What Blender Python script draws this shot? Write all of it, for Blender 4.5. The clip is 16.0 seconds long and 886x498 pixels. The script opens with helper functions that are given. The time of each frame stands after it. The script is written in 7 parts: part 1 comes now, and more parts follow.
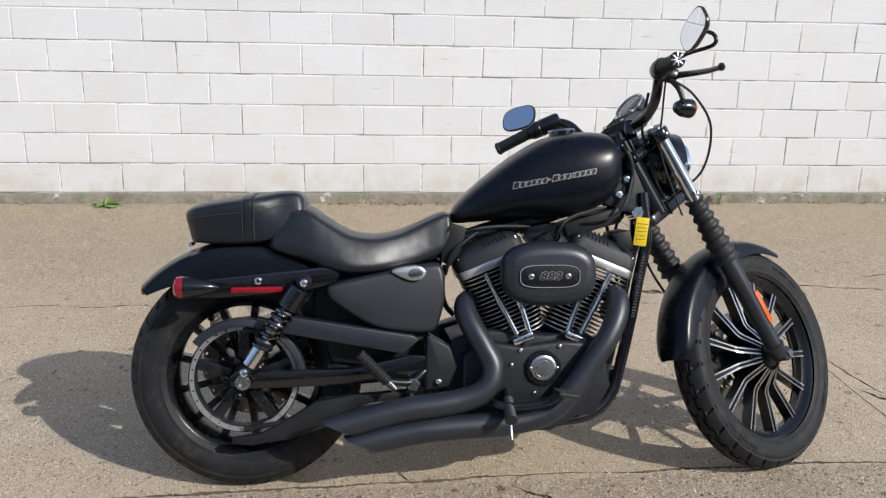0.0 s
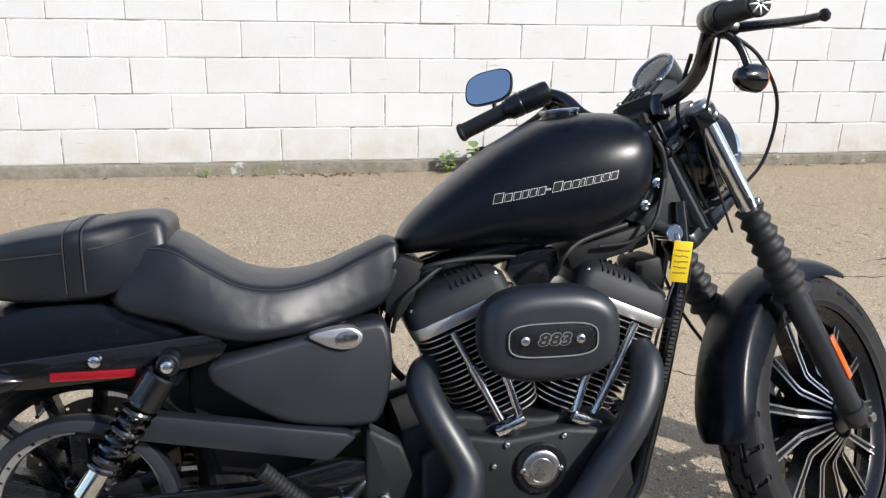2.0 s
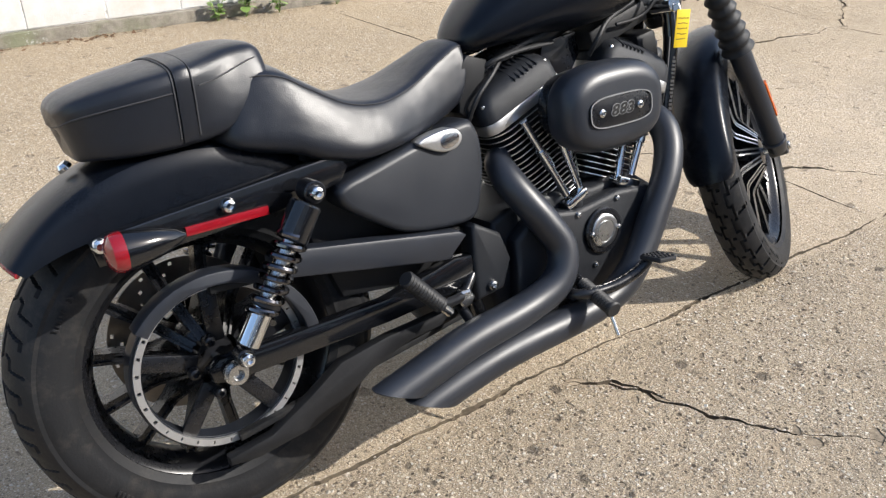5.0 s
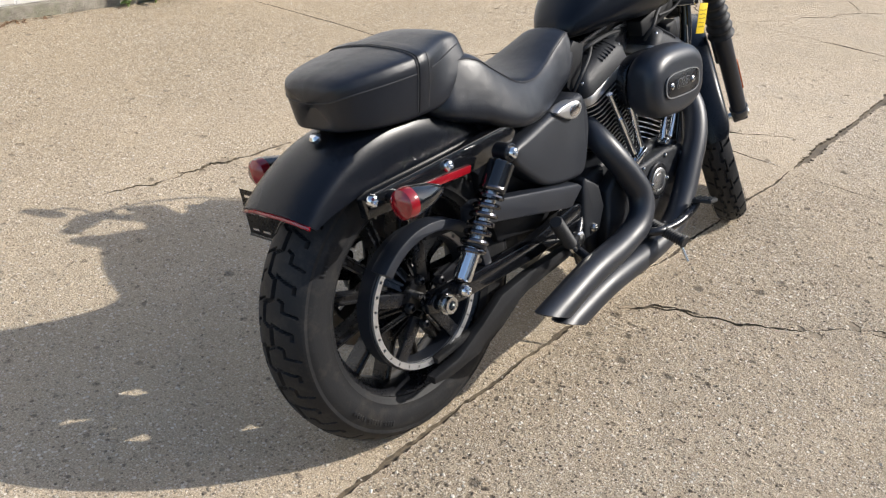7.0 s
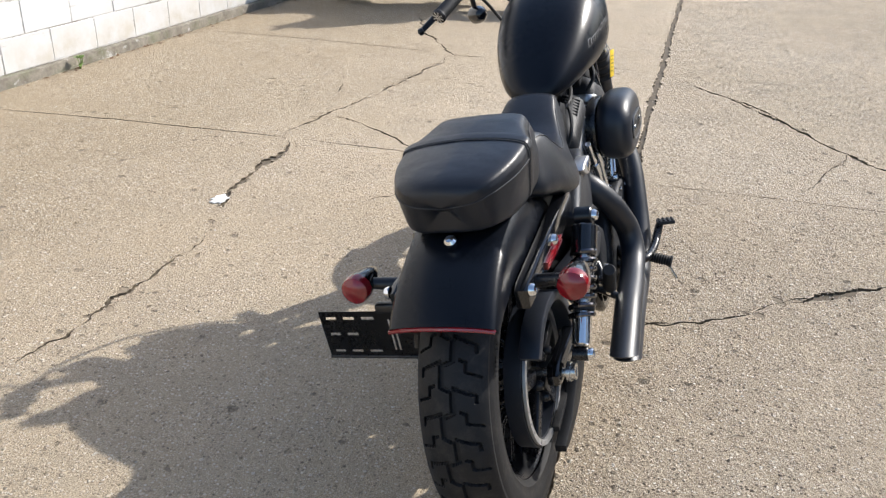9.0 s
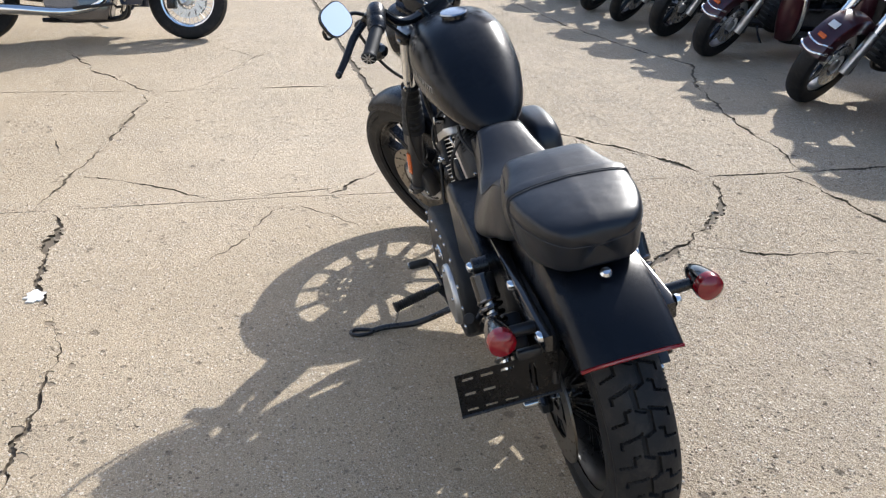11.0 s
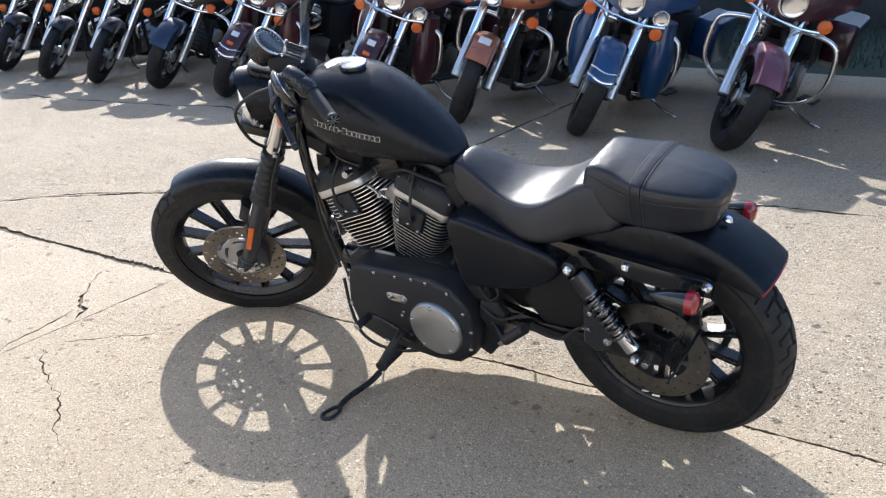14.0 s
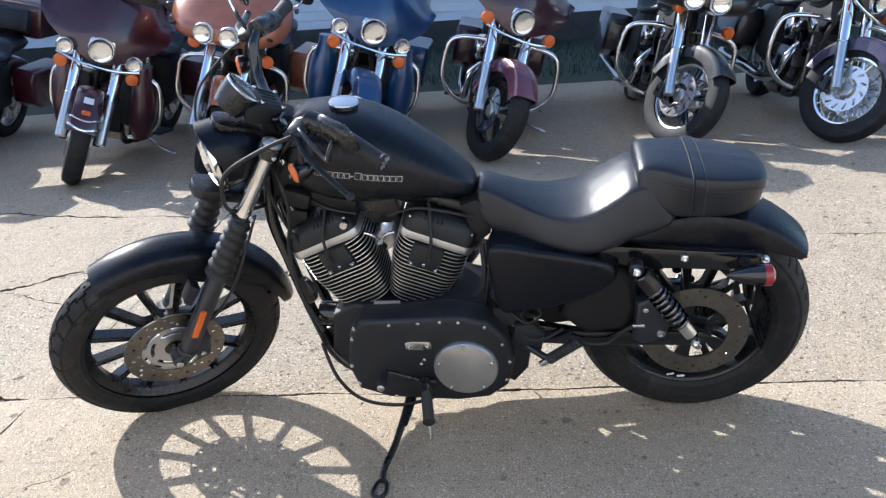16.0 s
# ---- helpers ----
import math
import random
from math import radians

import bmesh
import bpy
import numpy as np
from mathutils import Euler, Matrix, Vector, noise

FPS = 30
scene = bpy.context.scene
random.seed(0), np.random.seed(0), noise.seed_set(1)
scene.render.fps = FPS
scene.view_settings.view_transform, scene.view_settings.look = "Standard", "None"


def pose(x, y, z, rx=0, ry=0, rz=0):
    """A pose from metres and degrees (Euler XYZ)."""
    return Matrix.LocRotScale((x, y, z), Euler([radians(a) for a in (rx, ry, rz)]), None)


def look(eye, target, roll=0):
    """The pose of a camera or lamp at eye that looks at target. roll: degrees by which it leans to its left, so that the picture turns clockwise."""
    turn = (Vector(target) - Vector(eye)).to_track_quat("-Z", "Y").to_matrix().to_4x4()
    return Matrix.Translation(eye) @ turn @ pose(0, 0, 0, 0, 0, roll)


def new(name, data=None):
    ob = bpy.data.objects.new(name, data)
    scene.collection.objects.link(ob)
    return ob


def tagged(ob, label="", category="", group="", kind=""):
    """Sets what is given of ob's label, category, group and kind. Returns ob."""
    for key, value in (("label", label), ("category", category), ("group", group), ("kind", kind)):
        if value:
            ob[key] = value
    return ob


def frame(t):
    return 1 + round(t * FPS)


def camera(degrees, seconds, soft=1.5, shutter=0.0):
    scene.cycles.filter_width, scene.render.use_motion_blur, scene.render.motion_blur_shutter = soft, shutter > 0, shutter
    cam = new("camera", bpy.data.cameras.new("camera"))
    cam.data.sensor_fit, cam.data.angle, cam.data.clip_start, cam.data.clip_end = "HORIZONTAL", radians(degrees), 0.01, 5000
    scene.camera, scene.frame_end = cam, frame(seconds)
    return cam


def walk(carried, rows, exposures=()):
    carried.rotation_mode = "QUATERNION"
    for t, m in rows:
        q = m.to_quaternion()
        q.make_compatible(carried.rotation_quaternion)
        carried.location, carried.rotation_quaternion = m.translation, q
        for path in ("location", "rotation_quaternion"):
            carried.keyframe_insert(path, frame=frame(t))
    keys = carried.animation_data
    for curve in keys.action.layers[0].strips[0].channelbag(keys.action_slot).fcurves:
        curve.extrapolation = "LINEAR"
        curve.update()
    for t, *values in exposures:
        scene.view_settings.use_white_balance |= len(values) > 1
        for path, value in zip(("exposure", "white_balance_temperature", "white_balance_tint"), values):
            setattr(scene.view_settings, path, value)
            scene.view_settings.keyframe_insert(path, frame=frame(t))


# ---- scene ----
cam = camera(55.2, 16.0, 1.3)
PATH = [
    (0, (0.222, -2.243, 1.343), (0.501, -0.345, 0.779), 1.3),
    (0.5, (0.285, -2.047, 1.338), (0.602, -0.161, 0.753), 2.8),
    (1, (0.319, -1.846, 1.325), (0.664, 0.033, 0.732), 3.3),
    (1.5, (0.319, -1.594, 1.324), (0.681, 0.273, 0.705), 2.6),
    (2, (0.318, -1.412, 1.289), (0.752, 0.417, 0.608), 1.7),
    (2.5, (0.303, -1.267, 1.27), (0.881, 0.477, 0.48), 0.8),
    (3, (0.203, -1.145, 1.226), (0.922, 0.501, 0.346), -1.2),
    (3.5, (0.085, -1.122, 1.194), (0.902, 0.455, 0.274), -2.4),
    (3.7, (0.023, -1.149, 1.187), (0.861, 0.408, 0.253), -2.3),
    (5.8, (-0.702, -1.2, 1.245), (0.459, 0.1, 0.265), 3.4),
    (6, (-0.789, -1.187, 1.258), (0.388, 0.096, 0.273), 4.2),
    (6.5, (-1.034, -1.075, 1.257), (0.23, 0.107, 0.254), 5.6),
    (7, (-1.129, -0.959, 1.273), (0.246, 0.105, 0.285), 4.6),
    (7.5, (-1.221, -0.788, 1.285), (0.235, 0.17, 0.304), 3.3),
    (8, (-1.408, -0.622, 1.285), (0.177, 0.14, 0.334), 3.5),
    (8.2, (-1.453, -0.558, 1.292), (0.171, 0.159, 0.371), 2.8),
    (10.3, (-1.487, 0.403, 1.32), (0.327, 0.29, 0.486), 2.0),
    (10.5, (-1.47, 0.489, 1.34), (0.335, 0.28, 0.505), 2.0),
    (11, (-1.453, 0.783, 1.343), (0.313, 0.311, 0.531), 1.8),
    (11.5, (-1.408, 1.041, 1.359), (0.283, 0.327, 0.565), 1.2),
    (12, (-1.287, 1.264, 1.367), (0.325, 0.357, 0.605), -0.0),
    (12.5, (-1.178, 1.515, 1.357), (0.298, 0.385, 0.618), -0.5),
    (13, (-1.041, 1.759, 1.366), (0.304, 0.472, 0.636), -1.8),
    (13.5, (-0.822, 1.919, 1.353), (0.418, 0.522, 0.638), -2.9),
    (14, (-0.59, 2.051, 1.348), (0.418, 0.482, 0.626), -2.4),
    (14.5, (-0.321, 2.147, 1.356), (0.456, 0.446, 0.648), -3.0),
    (15, (-0.041, 2.154, 1.345), (0.561, 0.371, 0.668), -3.6),
    (15.5, (0.222, 2.206, 1.34), (0.616, 0.366, 0.662), -3.4),
    (16, (0.495, 2.287, 1.358), (0.661, 0.415, 0.672), -4.3),
]
EXPOSURE = [(0, 0.0, 6300, 10), (1.5, 0.12, 6300, 10), (2.2, 0.32, 6350, 10), (3.0, 0.75, 6330, 10), (3.7, 0.74, 6330, 10), (5.8, 0.43, 6530, 10), (8.2, 0.41, 6460, 10), (10.3, 0.48, 6260, 10), (12.5, 0.67, 6150, 10), (14, 0.85, 6020, 10), (16, 0.94, 5900, 10)]
walk(cam, [(t, look(eye, target, roll)) for t, eye, target, roll in PATH], EXPOSURE)


# ---- world, sun, exposure ----
SUN = Vector((0.985, -0.94, 1.0)).normalized()
world = bpy.data.worlds.new("sky")
scene.world = world
world.use_nodes = True
wn = world.node_tree.nodes
sky = wn.new("ShaderNodeTexSky")
sky.sky_type = "NISHITA"
sky.sun_disc = False
sky.sun_elevation = math.asin(SUN.z)
sky.sun_rotation = math.atan2(SUN.x, SUN.y)
sky.air_density, sky.dust_density = 1.0, 1.2
wn["Background"].inputs["Strength"].default_value = 0.168
world.node_tree.links.new(sky.outputs[0], wn["Background"].inputs[0])
sun = new("sun", bpy.data.lights.new("sun", "SUN"))
sun.data.energy, sun.data.angle, sun.data.color = 4.2, radians(0.55), (1.0, 0.95, 0.875)
sun.matrix_world = look(SUN * 30, (0, 0, 0))


# ---- materials ----
class Net:
    """Short names for the nodes of one material."""

    def __init__(self, name, rough=0.5, metal=0.0, color=(0.5, 0.5, 0.5)):
        self.mat = bpy.data.materials.new(name)
        self.mat.use_nodes = True
        self.tree = self.mat.node_tree
        self.shader = self.tree.nodes["Principled BSDF"]
        self.put("Base Color", (*color, 1))
        self.put("Roughness", rough)
        self.put("Metallic", metal)
        self.place = self.node("ShaderNodeTexCoord").outputs["Object"]

    def node(self, kind, **sockets):
        n = self.tree.nodes.new(kind)
        for key, value in sockets.items():
            self.join(value, n.inputs[key.replace("_", " ")])
        return n

    def join(self, value, socket):
        if isinstance(value, bpy.types.NodeSocket):
            self.tree.links.new(value, socket)
        else:
            socket.default_value = value

    def put(self, key, value):
        self.join(value, self.shader.inputs[key])

    def noise(self, scale, detail=4.0, rough=0.6, where=None):
        return self.node("ShaderNodeTexNoise", Vector=where or self.place, Scale=scale, Detail=detail, Roughness=rough).outputs["Fac"]

    def cells(self, scale, feature="F1", where=None, out="Distance"):
        n = self.node("ShaderNodeTexVoronoi", Vector=where or self.place, Scale=scale)
        n.feature = feature
        return n.outputs[out]

    def ramp(self, fac, *stops):
        n = self.node("ShaderNodeValToRGB", Fac=fac)
        e = n.color_ramp.elements
        while len(e) < len(stops):
            e.new(0.5)
        for slot, (at, c) in zip(e, stops):
            slot.position = at
            slot.color = (*c, 1) if isinstance(c, tuple) else (c, c, c, 1)
        return n.outputs["Color"]

    def mix(self, fac, a, b, how="MIX"):
        n = self.node("ShaderNodeMix")
        n.data_type, n.blend_type = "RGBA", how
        self.join(fac, n.inputs[0])
        for value, k in ((a, 6), (b, 7)):
            self.join((*value, 1) if isinstance(value, tuple) and len(value) == 3 else value, n.inputs[k])
        return n.outputs[2]

    def math(self, how, a, b=0.0, c=0.0):
        n = self.node("ShaderNodeMath")
        n.operation = how
        for k, value in enumerate((a, b, c)):
            self.join(value, n.inputs[k])
        return n.outputs[0]

    def bump(self, height, strength=0.3, distance=0.01):
        n = self.node("ShaderNodeBump", Height=height, Strength=strength, Distance=distance)
        self.put("Normal", n.outputs[0])


def painted(name, color, rough=0.4, metal=0.0, speck=0.25, fine=180.0, bump=0.0, coat=0.0, dust=0.0, spec=0.5):
    """Paint, rubber, metal or plastic with uneven gloss, faint wear and, where dust is given, dry dust in patches."""
    n = Net(name, rough, metal, color)
    big, small = n.noise(7.0, 5.0), n.noise(fine, 3.0)
    both = n.math("ADD", n.math("MULTIPLY", big, 0.65), n.math("MULTIPLY", small, 0.35))
    lo, hi = tuple(c * (1 - speck) for c in color), tuple(min(1, c * (1 + speck)) for c in color)
    tone = n.ramp(both, (0.3, lo), (0.7, hi))
    if dust:
        tone = n.mix(n.ramp(n.noise(23.0, 8.0, 0.75), (0.5, 0.0), (0.8, dust)), tone, (0.22, 0.19, 0.15))
    n.put("Base Color", tone)
    n.put("Roughness", n.ramp(both, (0.3, max(0.02, rough * 0.82)), (0.7, min(1, rough * 1.2))))
    if bump:
        n.bump(small, bump, 0.002)
    n.put("Specular IOR Level", spec)
    if coat:
        n.put("Coat Weight", coat)
        n.put("Coat Roughness", 0.04)
    return n.mat


def concrete():
    """Worn concrete: sand and small stones bared in the top, tan stains, slabs worn unequally."""
    n = Net("old_concrete", 0.9)
    blotch, stain, grain = n.noise(0.55, 6.0, 0.62), n.noise(2.7, 7.0, 0.7), n.noise(260.0, 4.0, 0.85)
    base = n.ramp(blotch, (0.3, (0.42, 0.338, 0.23)), (0.52, (0.515, 0.415, 0.292)), (0.72, (0.595, 0.492, 0.362)))
    base = n.mix(n.ramp(stain, (0.45, 0.0), (0.75, 0.6)), base, (0.35, 0.29, 0.215))
    base = n.mix(n.ramp(n.noise(9.0, 6.0, 0.75), (0.52, 0.0), (0.78, 0.5)), base, (0.50, 0.40, 0.27))
    # the lot turns browner and darker towards the wall
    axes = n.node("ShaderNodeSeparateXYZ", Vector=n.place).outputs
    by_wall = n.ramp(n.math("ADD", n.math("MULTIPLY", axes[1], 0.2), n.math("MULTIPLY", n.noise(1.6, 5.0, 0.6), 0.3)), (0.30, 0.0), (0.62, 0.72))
    # each slab was poured by itself and has its own tone
    east = n.math("GREATER_THAN", axes[0], 2.12)
    base = n.mix(n.math("MULTIPLY", east, 0.08), base, (0.22, 0.185, 0.14))
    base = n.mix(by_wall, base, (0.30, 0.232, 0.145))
    base = n.mix(0.66, base, n.ramp(grain, (0.34, 0.05), (0.66, 0.95)), "OVERLAY")
    south = n.math("LESS_THAN", n.math("ADD", axes[1], n.math("MULTIPLY", axes[0], 0.02)), -0.1)
    slab_wear = n.math("ADD", 0.72, n.math("MULTIPLY", south, 0.28))
    ground_off = n.math("SUBTRACT", n.math("ADD", 0.56, n.math("MULTIPLY", south, 0.44)), n.math("MULTIPLY", east, 0.32))
    worn = n.math("MULTIPLY", n.ramp(n.noise(1.1, 6.0, 0.7), (0.36, 0.5), (0.6, 1.0)), slab_wear)
    # brown matrix and low lumps between the stones where the skin has gone
    lumps, rough_top = n.noise(15.0, 7.0, 0.72), n.noise(42.0, 6.0, 0.78)
    base = n.mix(n.math("MULTIPLY", n.ramp(lumps, (0.46, 0.0), (0.62, 0.55)), ground_off), base, (0.42, 0.322, 0.214))
    base = n.mix(n.math("MULTIPLY", n.ramp(rough_top, (0.52, 0.0), (0.68, 0.5)), ground_off), base, (0.30, 0.228, 0.152))
    height = n.math("ADD", n.math("MULTIPLY", grain, 0.8), n.math("MULTIPLY", n.math("MULTIPLY", n.math("ADD", n.math("MULTIPLY", rough_top, -6.0), n.math("MULTIPLY", lumps, -11.0)), worn), ground_off))
    # sand grains, small stones, pebbles: scale, radius, share shown, strength, relief
    for scale, r, share, strength, relief in ((210.0, 0.44, 0.15, 0.85, 0.8), (92.0, 0.38, 0.32, 0.95, 1.7), (45.0, 0.27, 0.56, 0.95, 3.0), (21.0, 0.20, 0.80, 0.9, 4.0)):
        cell = n.node("ShaderNodeTexVoronoi", Vector=n.place, Scale=scale)
        pick = n.node("ShaderNodeSeparateColor", Color=cell.outputs["Color"]).outputs
        edge = n.math("ADD", cell.outputs["Distance"], n.math("MULTIPLY", n.noise(scale * 2.2, 2.0), 0.2))
        shown = n.math("MULTIPLY", n.math("MULTIPLY", n.ramp(edge, (r, 1.0), (r + 0.09, 0.0)), n.math("GREATER_THAN", pick[0], share)), worn)
        tint = n.ramp(pick[1], (0.0, (0.05, 0.038, 0.028)), (0.25, (0.17, 0.13, 0.095)), (0.42, (0.47, 0.385, 0.275)), (0.68, (0.70, 0.61, 0.48)), (0.9, (0.88, 0.82, 0.72)))
        base = n.mix(n.math("MULTIPLY", shown, strength), base, tint)
        height = n.math("ADD", height, n.math("MULTIPLY", shown, relief))
    # small pits; dirt and the shadow inside them put into the colour
    hole = 0.0
    for scale, rare, r in ((31.0, 0.64, 0.33), (14.0, 0.60, 0.25), (8.0, 0.55, 0.24)):
        pits = n.node("ShaderNodeTexVoronoi", Vector=n.place, Scale=scale)
        some = n.ramp(pits.outputs["Color"], (rare, 0.0), (rare + 0.04, 1.0))
        wob = n.math("ADD", pits.outputs["Distance"], n.math("MULTIPLY", n.noise(scale * 3.6, 5.0, 0.75), 0.5 if r > 0.3 else 0.32))
        hole = n.math("MAXIMUM", hole, n.math("MULTIPLY", n.math("MULTIPLY", n.ramp(wob, (r, 1.0), (r + 0.06, 0.0)), some), slab_wear))
    base = n.mix(n.math("MULTIPLY", hole, 0.75), base, (0.11, 0.088, 0.065))
    spots = n.ramp(n.noise(4.3, 4.0, 0.6), (0.68, 0.0), (0.80, 0.4))
    base = n.mix(spots, base, (0.16, 0.135, 0.11))
    n.put("Base Color", base)
    n.put("Roughness", 0.88)
    n.bump(n.math("SUBTRACT", height, n.math("MULTIPLY", hole, 4.0)), 0.9, 0.0035)
    return n.mat


def wall_paint():
    n = Net("white_wall_paint", 0.62)
    info = n.node("ShaderNodeObjectInfo").outputs["Random"]
    geo = n.node("ShaderNodeNewGeometry").outputs["Position"]
    base = n.ramp(info, (0.0, (0.665, 0.667, 0.67)), (0.6, (0.685, 0.687, 0.69)), (1.0, (0.705, 0.707, 0.71)))
    dirt = n.ramp(n.noise(2.6, 8.0, 0.75, geo), (0.46, 0.0), (0.78, 0.5))
    # brown splash and grime along the lowest course
    low = n.math("MULTIPLY", n.ramp(n.node("ShaderNodeSeparateXYZ", Vector=geo).outputs[2], (0.10, 1.0), (0.30, 0.0)), n.ramp(n.noise(5.0, 7.0, 0.7, geo), (0.38, 0.1), (0.66, 0.75)))
    base = n.mix(low, base, (0.52, 0.47, 0.38))
    base = n.mix(dirt, base, (0.62, 0.59, 0.53))
    flake = n.ramp(n.noise(19.0, 6.0, 0.7, geo), (0.70, 0.0), (0.735, 0.8))
    base = n.mix(n.math("MULTIPLY", flake, n.ramp(n.noise(1.7, 3.0, 0.5, geo), (0.5, 0.0), (0.62, 1.0))), base, (0.36, 0.33, 0.28))
    # grey scuffs, drawn out along the courses
    flat = n.node("ShaderNodeVectorMath", Vector=geo)
    flat.operation = "MULTIPLY"
    flat.inputs[1].default_value = (1.0, 1.0, 9.0)
    scuff = n.ramp(n.noise(4.2, 7.0, 0.72, flat.outputs[0]), (0.635, 0.0), (0.70, 0.7))
    base = n.mix(scuff, base, (0.40, 0.375, 0.33))
    n.put("Base Color", base)
    n.bump(n.math("ADD", n.noise(95.0, 5.0, 0.7, geo), n.math("MULTIPLY", n.noise(7.0, 3.0, 0.5, geo), 1.2)), 0.35, 0.004)
    return n.mat


def mortar():
    """Painted joints, open and dark in stretches."""
    n = Net("mortar_paint", 0.8)
    geo = n.node("ShaderNodeNewGeometry").outputs["Position"]
    base = n.ramp(n.noise(40.0, 5.0, 0.7, geo), (0.3, (0.62, 0.61, 0.58)), (0.7, (0.78, 0.77, 0.75)))
    along_course = n.node("ShaderNodeVectorMath", Vector=geo)
    along_course.operation = "MULTIPLY"
    along_course.inputs[1].default_value = (1.0, 1.0, 2.6)
    gone = n.ramp(n.noise(2.6, 7.0, 0.78, along_course.outputs[0]), (0.47, 0.0), (0.57, 0.9))
    n.put("Base Color", n.mix(gone, base, (0.22, 0.20, 0.17)))
    n.bump(n.noise(60.0, 5.0, 0.7, geo), 0.6, 0.004)
    return n.mat


def vinyl():
    """Seat vinyl: fine pores, soft creases and broad uneven gloss."""
    n = Net("black_vinyl", 0.38, 0.0, (0.010, 0.011, 0.0135))
    crease, pore = n.noise(8.0, 3.0, 0.55), n.cells(650.0)
    n.put("Base Color", n.ramp(crease, (0.3, (0.0075, 0.009, 0.0130)), (0.7, (0.0125, 0.0145, 0.0200))))
    n.put("Roughness", n.ramp(n.noise(5.0, 6.0, 0.7), (0.3, 0.31), (0.7, 0.42)))
    n.put("Specular IOR Level", 0.45)
    n.bump(n.math("ADD", n.math("MULTIPLY", crease, 5.0), n.math("MULTIPLY", pore, 0.2)), 0.35, 0.0022)
    return n.mat


def footing_face():
    """Rough footing: grey concrete, moss, and white paint that has run over its edge."""
    n = Net("footing_concrete", 0.92)
    base = n.ramp(n.noise(14.0, 7.0, 0.75), (0.3, (0.16, 0.14, 0.11)), (0.7, (0.36, 0.325, 0.265)))
    base = n.mix(n.ramp(n.noise(3.4, 6.0, 0.7), (0.50, 0.0), (0.66, 0.65)), base, (0.17, 0.19, 0.095))
    base = n.mix(n.ramp(n.noise(6.1, 7.0, 0.75), (0.60, 0.0), (0.66, 0.85)), base, (0.66, 0.65, 0.61))
    n.put("Base Color", base)
    n.bump(n.noise(45.0, 7.0, 0.8), 0.9, 0.012)
    return n.mat


